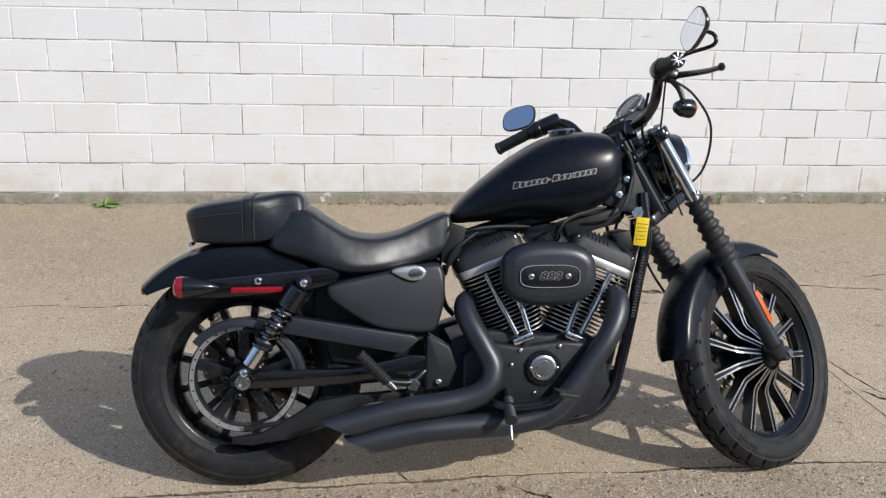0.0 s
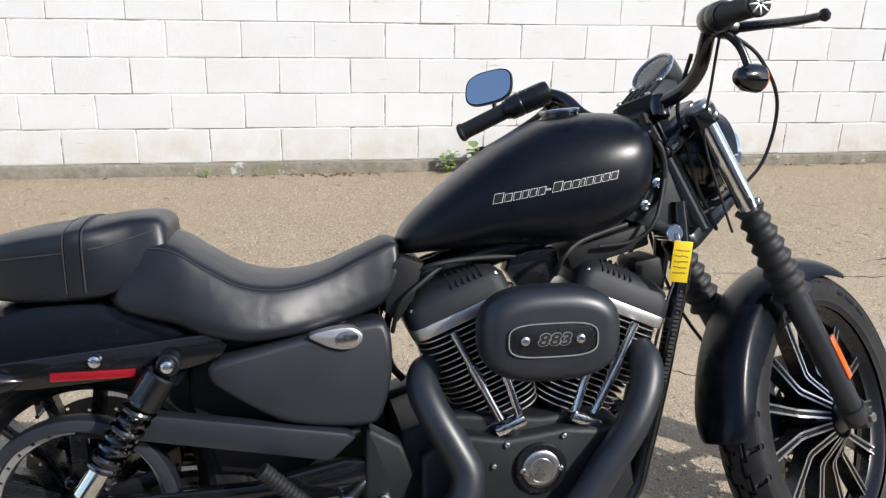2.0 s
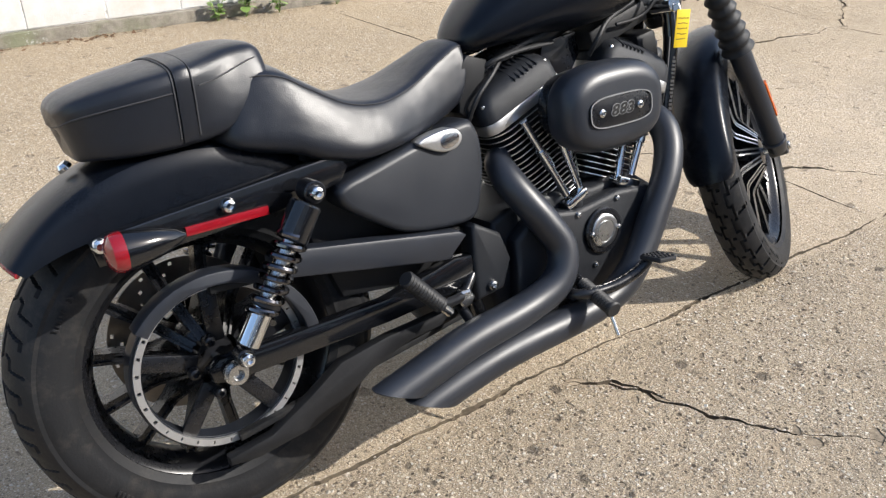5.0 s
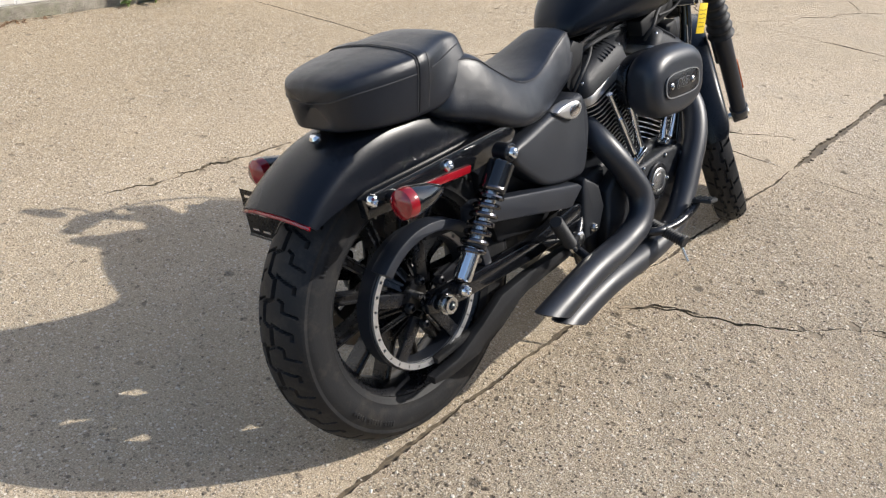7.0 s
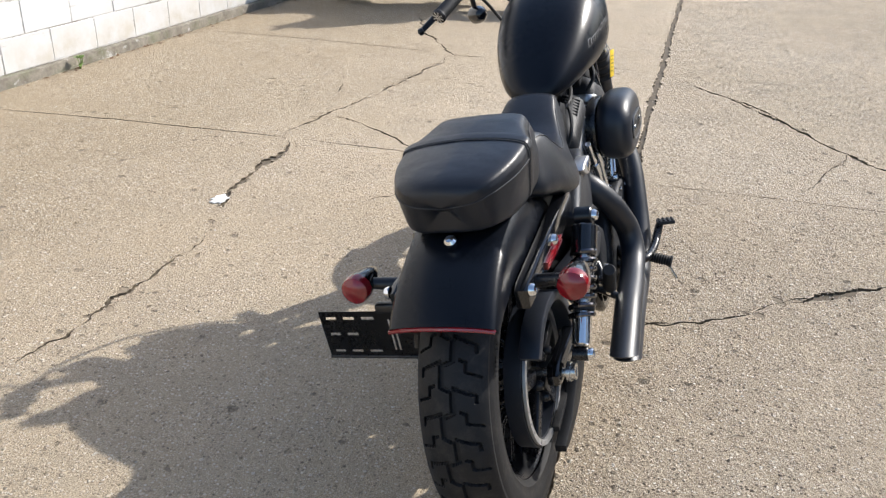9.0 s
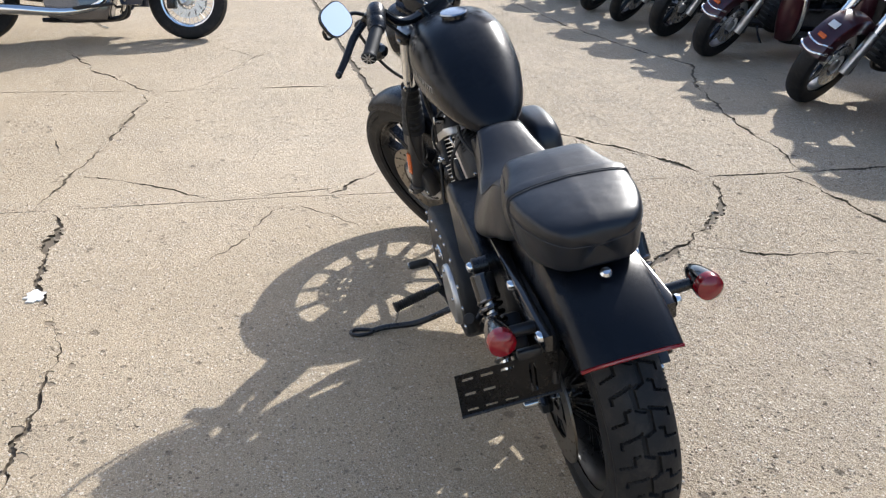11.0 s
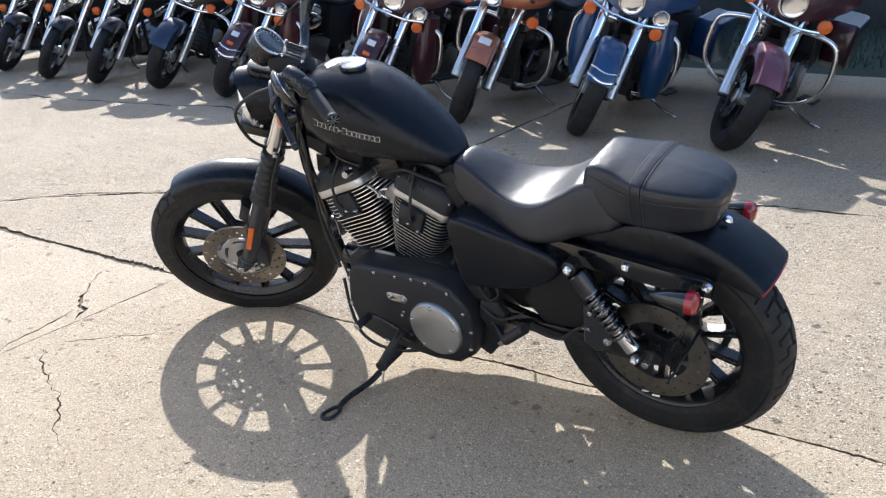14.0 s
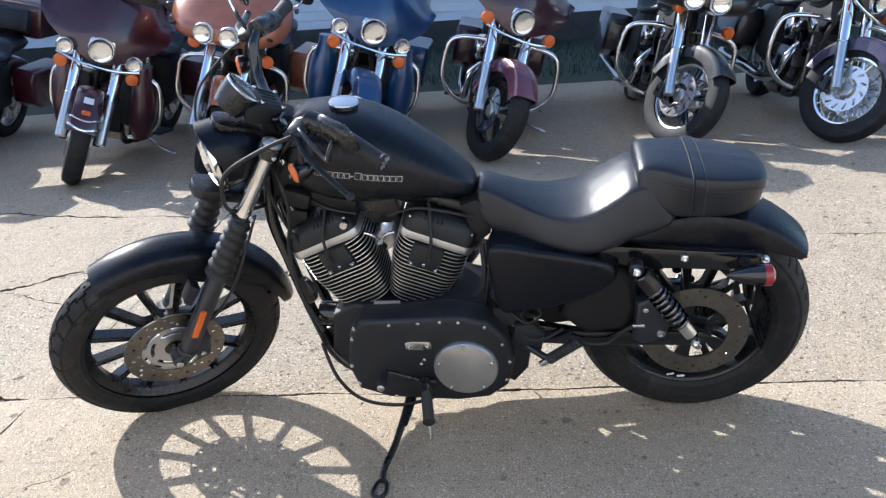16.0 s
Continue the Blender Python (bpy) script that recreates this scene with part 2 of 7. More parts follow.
MAT = {
    "concrete": concrete(),
    "wall": wall_paint(),
    "crack": painted("crack_dirt", (0.13, 0.102, 0.07), 0.95, speck=0.6, bump=0.5),
    "footing": footing_face(),
    "pit": painted("pit_floor", (0.25, 0.20, 0.14), 0.95, speck=0.8, fine=160, bump=0.8),
    "mortar": mortar(),
    "labelsilver": painted("dull_silver_print", (0.22, 0.22, 0.22), 0.45, speck=0.1),
    "labelgrey": painted("label_grey", (0.028, 0.028, 0.028), 0.5, speck=0.2),
    "denim": painted("denim_black_paint", (0.0034, 0.0048, 0.0082), 0.28, speck=0.2, fine=900, bump=0.05, dust=0.010, spec=0.27),
    "cover": painted("side_cover_black", (0.0125, 0.0150, 0.0205), 0.45, speck=0.2, fine=900, bump=0.08, dust=0.02, spec=0.45),
    "gloss": painted("gloss_black_paint", (0.006, 0.0065, 0.008), 0.13, speck=0.3, coat=0.4),
    "wrinkle": painted("wrinkle_black", (0.0105, 0.0122, 0.0158), 0.50, speck=0.3, fine=700, bump=0.3, dust=0.02, spec=0.4),
    "matte": painted("matte_black", (0.0140, 0.0170, 0.0240), 0.41, speck=0.3, fine=500, bump=0.08, dust=0.02, spec=0.6),
    "frame": painted("frame_black", (0.008, 0.0085, 0.0105), 0.28, speck=0.3, dust=0.03),
    "plastic": painted("black_plastic", (0.010, 0.0105, 0.012), 0.55, speck=0.3, bump=0.15, dust=0.03, spec=0.3),
    "leather": vinyl(),
    "rubber": painted("tyre_rubber", (0.0105, 0.0110, 0.0125), 0.60, speck=0.4, bump=0.2, dust=0.16, spec=0.3),
    "grip": painted("grip_rubber", (0.010, 0.0105, 0.012), 0.6, speck=0.3, bump=0.2),
    "chrome": painted("chrome", (0.78, 0.79, 0.80), 0.07, 1.0, speck=0.06),
    "steel": painted("bright_steel", (0.55, 0.55, 0.54), 0.25, 1.0, speck=0.2),
    "alu": painted("machined_aluminium", (0.62, 0.62, 0.62), 0.3, 1.0, speck=0.12),
    "finedge": painted("bright_fin_edge", (0.86, 0.86, 0.86), 0.38, 1.0, speck=0.08),
    "lampbowl": painted("faceted_reflector", (0.88, 0.88, 0.87), 0.14, 0.9, speck=0.1, fine=70, bump=1.0),
    "brushed": painted("brushed_pulley", (0.50, 0.50, 0.50), 0.42, 0.8, speck=0.1),
    "darkchrome": painted("dark_chrome", (0.13, 0.13, 0.14), 0.12, 1.0, speck=0.15),
    "thread": painted("grey_thread", (0.035, 0.035, 0.038), 0.6, speck=0.2),
    "satin": painted("satin_grey_metal", (0.60, 0.60, 0.60), 0.44, 1.0, speck=0.15),
    "polished": painted("polished_metal", (0.62, 0.61, 0.60), 0.2, 1.0, speck=0.1),
    "rotor": painted("worn_brake_steel", (0.23, 0.208, 0.18), 0.34, 1.0, speck=0.3, fine=60),
    "cap_steel": painted("brushed_cap_steel", (0.36, 0.39, 0.43), 0.24, 1.0, speck=0.08),
    "red": painted("red_lens", (0.24, 0.006, 0.012), 0.12, speck=0.2, coat=0.6),
    "orange": painted("orange_reflector", (0.62, 0.115, 0.012), 0.2, speck=0.15, coat=0.5),
    "yellow": painted("yellow_tag", (0.80, 0.56, 0.015), 0.55, speck=0.12),
    "ink": painted("dark_ink", (0.10, 0.08, 0.02), 0.6, speck=0.2),
    "silver": painted("silver_print", (0.60, 0.60, 0.60), 0.45, speck=0.05),
    "black": painted("black_print", (0.006, 0.006, 0.006), 0.5, speck=0.2),
    "white": painted("white_plastic", (0.75, 0.75, 0.74), 0.45, speck=0.1),
    "leaf": painted("weed_leaf", (0.17, 0.26, 0.065), 0.55, speck=0.5, fine=60),
    "dry": painted("dry_leaf", (0.16, 0.09, 0.045), 0.7, speck=0.5, fine=60),
    # grass and foundation have the shade behind the row put into their colour
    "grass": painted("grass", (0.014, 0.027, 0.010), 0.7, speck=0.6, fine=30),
    "foundation": painted("shade_dark_foundation", (0.035, 0.036, 0.033), 0.9, speck=0.6, fine=12, bump=0.4),
    "siding": painted("white_siding", (0.62, 0.66, 0.72), 0.5, speck=0.06),
}


def glass(name, color=(1, 1, 1), rough=0.02):
    n = Net(name, rough, 0, color)
    n.put("Transmission Weight", 1.0)
    n.put("IOR", 1.45)
    return n.mat


def mirror():
    n = Net("mirror_glass", 0.01, 1.0, (0.82, 0.85, 0.9))
    return n.mat


MAT["glass"], MAT["mirror"] = glass("clear_lens"), mirror()


# ---- shape helpers ----
def fair(points, count):
    """A smooth line through a few points, in even steps of the parameter."""
    p = [Vector(v) for v in points]
    out = []
    for i in range(count):
        f = i / (count - 1) * (len(p) - 1)
        k = min(int(f), len(p) - 2)
        t = f - k
        a, b, c, d = p[max(k - 1, 0)], p[k], p[k + 1], p[min(k + 2, len(p) - 1)]
        out.append(0.5 * (2 * b + (c - a) * t + (2 * a - 5 * b + 4 * c - d) * t * t + (3 * b - 3 * c + d - a) * t**3))
    return out


def skin(bm, rings, closed=True, caps=True):
    """A surface over rings of the same number of points."""
    rows = [[bm.verts.new(v) for v in ring] for ring in rings]
    n = len(rows[0])
    for a, b in zip(rows, rows[1:]):
        for i in range(n if closed else n - 1):
            j = (i + 1) % n
            bm.faces.new((a[i], a[j], b[j], b[i]))
    if caps and closed:
        bm.faces.new(rows[0][::-1])
        bm.faces.new(rows[-1])
    return bm


def done(bm):
    bmesh.ops.recalc_face_normals(bm, faces=bm.faces)
    return bm


def tube(points, radius, seg=12, steps=None, bm=None, caps=True, flat=1.0):
    """A round bar along a smooth line; radius is a number or one for each given point."""
    bm = bm or bmesh.new()
    steps = steps or max(2, (len(points) - 1) * 7 + 1)
    if len(points) == 2:
        steps = 2
    line = fair(points, steps)
    if isinstance(radius, (int, float)):
        radii = [radius] * steps
    else:
        radii = [max(1e-4, v.x) for v in fair([(r, 0, 0) for r in radius], steps)]
    ahead = (line[1] - line[0]).normalized()
    side = ahead.orthogonal().normalized() if abs(ahead.y) > 0.9 else ahead.cross(Vector((0, 1, 0))).normalized()
    rings = []
    for i, p in enumerate(line):
        d = (line[min(i + 1, steps - 1)] - line[max(i - 1, 0)]).normalized()
        side = (side - d * side.dot(d)).normalized()
        up = d.cross(side)
        rings.append([p + radii[i] * (side * math.cos(a) + up * (math.sin(a) * flat)) for a in (2 * math.pi * k / seg for k in range(seg))])
    skin(bm, rings, caps=caps)
    return done(bm)


def lathe(profile, seg=32, m=None, bm=None, closed=False):
    """A turned body: pairs of radius and height along z, moved by m."""
    bm = bm or bmesh.new()
    m = m or Matrix()
    rings = [[m @ Vector((r * math.cos(a), r * math.sin(a), z)) for a in (2 * math.pi * k / seg for k in range(seg))] for r, z in profile]
    if closed:
        rings.append(rings[0])
        rows = [[bm.verts.new(v) for v in ring] for ring in rings[:-1]]
        for a, b in zip(rows, rows[1:] + rows[:1]):
            for i in range(seg):
                j = (i + 1) % seg
                bm.faces.new((a[i], a[j], b[j], b[i]))
    else:
        skin(bm, rings)
    return done(bm)


def along(p, d):
    """A pose at p whose z axis runs along d."""
    return Matrix.Translation(p) @ Vector(d).to_track_quat("Z", "Y").to_matrix().to_4x4()


def rod(a, b, r, r2=None, seg=14, bm=None, edge=0.0):
    a, b = Vector(a), Vector(b)
    h, r2 = (b - a).length, r if r2 is None else r2
    e = edge or min(r, r2, h) * 0.12
    return lathe([(r - e, 0), (r, e), (r2, h - e), (r2 - e, h)], seg, along(a, b - a), bm)


def block(size, m=None, bevel=0.004, bm=None, seg=2):
    b = bmesh.new()
    bmesh.ops.create_cube(b, size=1.0, matrix=Matrix.Diagonal((*size, 1)))
    if bevel:
        bmesh.ops.bevel(b, geom=b.edges[:], offset=min(bevel, min(size) * 0.45), segments=seg, profile=0.5, affect="EDGES")
    if m:
        bmesh.ops.transform(b, matrix=m, verts=b.verts[:])
    return merge(bm, b)


def merge(bm, other):
    if bm is None:
        return other
    me = bpy.data.meshes.new("tmp")
    other.to_mesh(me)
    bm.from_mesh(me)
    bpy.data.meshes.remove(me)
    other.free()
    return bm


def plate(outline, y0, y1, bevel=0.004, bm=None, seg=2, m=None, smooth=0):
    """A flat piece: an outline in x and z, from y0 to y1, with rounded edges."""
    b = bmesh.new()
    pts = [Vector((x, 0, z)) for x, z in outline]
    if smooth:
        loop = pts[-2:] + pts + pts[:2]
        pts = []
        for k in range(2, len(loop) - 2):
            a, p, q, d = loop[k - 1], loop[k], loop[k + 1] if k + 1 < len(loop) else loop[0], loop[k + 2] if k + 2 < len(loop) else loop[1]
            for t in (i / smooth for i in range(smooth)):
                pts.append(0.5 * (2 * p + (q - a) * t + (2 * a - 5 * p + 4 * q - d) * t * t + (3 * p - 3 * q + d - a) * t**3))
    low = [b.verts.new((v.x, y0, v.z)) for v in pts]
    high = [b.verts.new((v.x, y1, v.z)) for v in pts]
    caps = [b.faces.new(low), b.faces.new(high[::-1])]
    for i in range(len(pts)):
        j = (i + 1) % len(pts)
        b.faces.new((low[i], high[i], high[j], low[j]))
    done(b)
    if bevel:
        bmesh.ops.bevel(b, geom=[e for f in caps for e in f.edges], offset=bevel, segments=seg, profile=0.5, affect="EDGES", clamp_overlap=True)
    if m:
        bmesh.ops.transform(b, matrix=m, verts=b.verts[:])
    return merge(bm, b)


def oval(cx, cz, w, h, n=28, power=2.0, tilt=0.0):
    out = []
    for k in range(n):
        a = 2 * math.pi * k / n
        c, s = math.cos(a), math.sin(a)
        x = abs(c) ** (2 / power) * math.copysign(w, c)
        z = abs(s) ** (2 / power) * math.copysign(h, s)
        out.append((cx + x * math.cos(tilt) - z * math.sin(tilt), cz + x * math.sin(tilt) + z * math.cos(tilt)))
    return out


def mesh_of(name, bm, material, sharp=38, smooth=True):
    me = bpy.data.meshes.new(name)
    bm.to_mesh(me)
    bm.free()
    me.materials.append(material if not isinstance(material, str) else MAT[material])
    if smooth:
        me.polygons.foreach_set("use_smooth", [True] * len(me.polygons))
        me.set_sharp_from_angle(angle=radians(sharp))
    return me


def part(name, bm, material, parent, label="", m=None, sharp=38):
    """One mesh object under a thing or a part; m is its pose in the thing."""
    ob = new(name, mesh_of(name, bm, material, sharp))
    ob.parent = parent
    if m is not None:
        ob.matrix_basis = m
    if label:
        tagged(ob, label)
    return ob


def thing(name, label, category, m=None, group="", kind="", bm=None, material=None):
    ob = new(name, mesh_of(name, bm, material) if bm else None)
    if m is not None:
        ob.matrix_basis = m
    return tagged(ob, label, category, group, kind)


# ---- ground with its joints and cracks ----
def crack_loop(points, width, seed, rough=1.0):
    """The outline of a broken-edged crack along a line on the ground."""
    rng = random.Random(seed)
    line = [Vector((*points[0], 0))]
    for a, b in zip(points, points[1:]):
        a, b = Vector((*a, 0)), Vector((*b, 0))
        far = min((p - Vector((0.8, 0, 0))).length for p in (a, b))
        n = max(2, int((b - a).length / (0.011 if far < 2.2 else 0.03)))
        side = (b - a).normalized().cross(Vector((0, 0, 1)))
        for i in range(1, n + 1):
            p = a.lerp(b, i / n)
            sway = noise.noise((p.x * 5, p.y * 5, seed)) * 0.035 + noise.noise((p.x * 21, p.y * 21, seed)) * 0.016 + noise.noise((p.x * 70, p.y * 70, seed)) * 0.005
            line.append(p + side * sway * rough)
    left, right = [], []
    for i, p in enumerate(line):
        d = (line[min(i + 1, len(line) - 1)] - line[max(i - 1, 0)]).normalized()
        side = d.cross(Vector((0, 0, 1)))
        end = min(1.0, 0.06 + 0.94 * min(i, len(line) - 1 - i) / 12)
        open_ = 0.55 + 1.5 * noise.noise((p.x * 4.1, p.y * 4.1, seed + 9.0)) + 0.7 * noise.noise((p.x * 17, p.y * 17, seed + 3.0))
        vary = min(1.0, 0.2 + 0.8 * rough)
        w = width * end * max(0.13, 0.8 + (open_ - 0.8) * vary)
        left.append((p + side * w * (0.5 + rng.uniform(-0.22, 0.35))).to_2d())
        right.append((p - side * w * (0.5 + rng.uniform(-0.22, 0.35))).to_2d())
    return left + right[::-1]


def pit_loops():
    """Outlines of pits and flaked places where the top has come away."""
    rng = random.Random(404)
    spots = []
    for count, x0, x1, y0, y1, small, big in ((300, -1.1, 2.05, -1.75, -0.16, 0.002, 0.009), (90, -1.0, 2.05, 0.0, 3.1, 0.003, 0.011), (120, 2.2, 5.2, -2.6, 2.8, 0.003, 0.011), (60, -1.4, 2.0, -2.6, -1.7, 0.003, 0.010)):
        for _ in range(count):
            spots.append((rng.uniform(x0, x1), rng.uniform(y0, y1), small + (big - small) * rng.random() ** 1.9))
    for points, width, rough in CRACKS:
        if rough < 0.9 or width < 0.011:
            continue
        for a, b in zip(points, points[1:]):
            a, b = Vector(a), Vector(b)
            for _ in range(int((b - a).length / 0.11)):
                p = a.lerp(b, rng.random())
                spots.append((p.x + rng.gauss(0, 0.018), p.y + rng.gauss(0, 0.018), rng.uniform(0.006, 0.02)))
    loops = []
    for x, y, r in spots:
        n, long, turn = rng.randrange(7, 12), rng.uniform(1.0, 1.9), rng.uniform(0, 6.28)
        loop = []
        for k in range(n):
            a = 2 * math.pi * k / n
            q = r * rng.uniform(0.6, 1.2)
            u, v = q * long * math.cos(a), q * math.sin(a)
            loop.append(Vector((x + u * math.cos(turn) - v * math.sin(turn), y + u * math.sin(turn) + v * math.cos(turn))))
        loops.append(loop)
    return loops


CRACKS = [
    ([(-9.0, 0.15), (-3.0, 0.0), (-0.15, -0.095), (0.73, -0.085), (2.11, -0.13)], 0.013, 0.35),
    ([(2.14, -0.13), (3.35, -0.135), (4.11, -0.16), (5.57, -0.18), (8.07, -0.24), (11.9, -0.30), (16, -0.4)], 0.042, 0.16),
    ([(0.75, -0.12), (0.87, -0.28), (1.02, -0.56), (1.11, -0.64), (1.29, -0.92)], 0.013, 1.0),
    ([(0.1, 1.39), (0.3, 1.37), (0.66, 1.34), (1.01, 1.32), (1.24, 1.41)], 0.011, 1.0), ([(1.25, 1.415), (1.27, 1.42), (1.58, 1.47), (1.87, 1.46), (2.12, 1.5)], 0.030, 1.0),
    ([(-1.25, 1.5), (-0.91, 1.49), (-0.5, 1.47)], 0.010, 0.8),
    ([(2.13, 3.30), (2.15, 2.48), (2.155, 1.55)], 0.009, 0.2), ([(2.155, 1.46), (2.15, 0.6), (2.12, -0.1)], 0.006, 0.2),
    ([(2.10, -0.2), (2.095, -1.38)], 0.005, 0.2), ([(2.08, -1.52), (2.06, -3.0), (2.0, -5.0)], 0.024, 0.35),
    ([(2.2, 1.59), (2.59, 1.52), (3.11, 1.4), (3.98, 1.26), (4.25, 1.25), (4.92, 1.67), (5.68, 1.94)], 0.014, 1.0),
    ([(4.21, 1.22), (4.24, 1.03), (4.25, 0.86)], 0.022, 0.6), ([(4.25, 0.84), (4.25, 0.55), (4.23, -0.08)], 0.016, 0.4), ([(4.42, 3.3), (4.34, 2.15), (4.25, 1.36)], 0.006, 0.15),
    ([(4.31, 0.96), (4.59, 0.81), (4.96, 0.65), (5.29, 0.53), (5.52, 0.31)], 0.010, 1.0), ([(5.81, 0.8), (5.52, 0.66), (5.30, 0.55)], 0.009, 1.0), ([(8.66, -0.78), (8.87, -0.99), (9.24, -1.29)], 0.02, 1.0), ([(10.3, 0.9), (10.3, -0.2)], 0.012, 0.2), ([(10.23, -0.5), (10.22, -2.4)], 0.012, 0.2),
    ([(2.58, 1.47), (2.4, 1.15), (2.19, 0.88)], 0.010, 1.0),
    ([(3.76, -0.54), (3.38, -0.8), (2.88, -1.06), (2.43, -1.40), (2.12, -1.5)], 0.030, 1.0),
    ([(2.03, -1.52), (1.71, -1.37), (1.46, -1.15), (1.32, -0.95), (1.14, -0.70)], 0.026, 1.0),
    ([(1.30, -1.0), (1.26, -1.12), (1.18, -1.23), (1.16, -1.40), (1.1, -1.7)], 0.022, 1.0),
    ([(2.85, -1.1), (2.5, -0.98), (2.18, -0.83)], 0.008, 1.0),
    ([(8.3, -2.52), (6.52, -2.52), (5.21, -2.67), (4.61, -2.84), (3.96, -2.5), (3.08, -2.24), (2.49, -2.16), (2.13, -2.04)], 0.022, 1.0),
    ([(2.04, -1.92), (1.71, -1.97), (1.39, -1.98), (0.9, -1.96), (0.32, -2.02), (-0.02, -2.09), (-0.6, -2.2)], 0.024, 1.0),
    ([(4.1, -0.21), (4.0, -0.32), (3.87, -0.45), (3.62, -0.68), (3.15, -0.97)], 0.016, 1.0),
    ([(2.84, -1.16), (2.70, -1.26), (2.36, -1.35)], 0.012, 1.0),
    ([(2.16, 0.36), (2.27, 0.25), (2.42, 0.11), (2.50, -0.06)], 0.020, 1.0),
    ([(0.74, -0.14), (0.84, -0.2), (0.9, -0.34)], 0.012, 1.0),
    ([(-0.85, -1.39), (-1.2, -1.38), (-2.2, -1.45)], 0.012, 1.0),
    ([(2.64, 1.58), (3.03, 1.62), (3.5, 1.75)], 0.010, 0.8),
    ([(2.19, 0.66), (2.23, 0.3)], 0.010, 0.8),
    ([(1.31, 1.02), (1.59, 0.83), (1.84, 0.69), (2.09, 0.56)], 0.005, 1.0), ([(2.06, 0.53), (1.99, 0.50), (1.89, 0.4), (1.74, 0.27)], 0.006, 1.0),
]


def fall(y):
    """The lot falls gently towards the foot of the wall."""
    return -0.027 * max(0.0, min(1.0, (y - 1.7) / 1.7)) ** 1.4


def make_ground():
    """One sheet, with cracks sunk deep and pits sunk a little."""
    from mathutils import geometry
    span = 60.0
    verts = [Vector((-span, -span)), Vector((span, -span)), Vector((span, span)), Vector((-span, span))]
    faces = [[0, 1, 2, 3]]
    loops = [crack_loop(points, width, 11.0 + k, rough) for k, (points, width, rough) in enumerate(CRACKS)]
    cracks = len(loops)
    for loop in loops + pit_loops():
        first = len(verts)
        verts += loop
        faces.append(list(range(first, first + len(loop))))
    verts += [Vector((-9.013 + 0.6 * i, 1.707 + 0.24 * j)) for i in range(36) for j in range(9)]
    out, _, tris, _, _, origin = geometry.delaunay_2d_cdt(verts, [], faces, 0, 1e-5)
    depth = (0.0, -0.0024, -0.010)
    level = [2 if any(0 < i <= cracks for i in ids) else (1 if any(i > cracks for i in ids) else 0) for ids in origin]
    place, points, polys, mats = {}, [], [], []

    def vert(i, lv):
        if (i, lv) not in place:
            place[i, lv] = len(points)
            points.append((out[i].x, out[i].y, depth[lv] + fall(out[i].y)))
        return place[i, lv]

    sides = {}
    for f, lv in zip(tris, level):
        a, b, c = (out[i] for i in f[:3])
        f = list(f) if (b - a).cross(c - a) > 0 else list(f)[::-1]
        polys.append([vert(i, lv) for i in f])
        mats.append(1 if lv == 2 else (2 if lv == 1 else 0))
        for p, q in zip(f, f[1:] + f[:1]):
            if (q, p) in sides:
                other = sides.pop((q, p))
                if other != lv:
                    (p, q) = (p, q) if lv > other else (q, p)
                    hi, lo = min(lv, other), max(lv, other)
                    polys.append([vert(q, lo), vert(p, lo), vert(p, hi), vert(q, hi)][::-1])
                    mats.append(1 if lo == 2 else 0)
            else:
                sides[p, q] = lv
    me = bpy.data.meshes.new("ground")
    me.from_pydata(points, [], polys)
    for poly, k in zip(me.polygons, mats):
        poly.material_index = k
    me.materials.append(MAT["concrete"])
    me.materials.append(MAT["crack"])
    me.materials.append(MAT["pit"])
    return tagged(new("ground", me), "worn tan concrete lot with exposed stones, joints and cracks", "ground", kind="structure")


ground = make_ground()

# ---- painted block wall ----
WALL = pose(0, 3.59, 0, 0, 0, -2.47)
BLOCK_W, BLOCK_H, COURSES = 0.405, 0.2006, 18


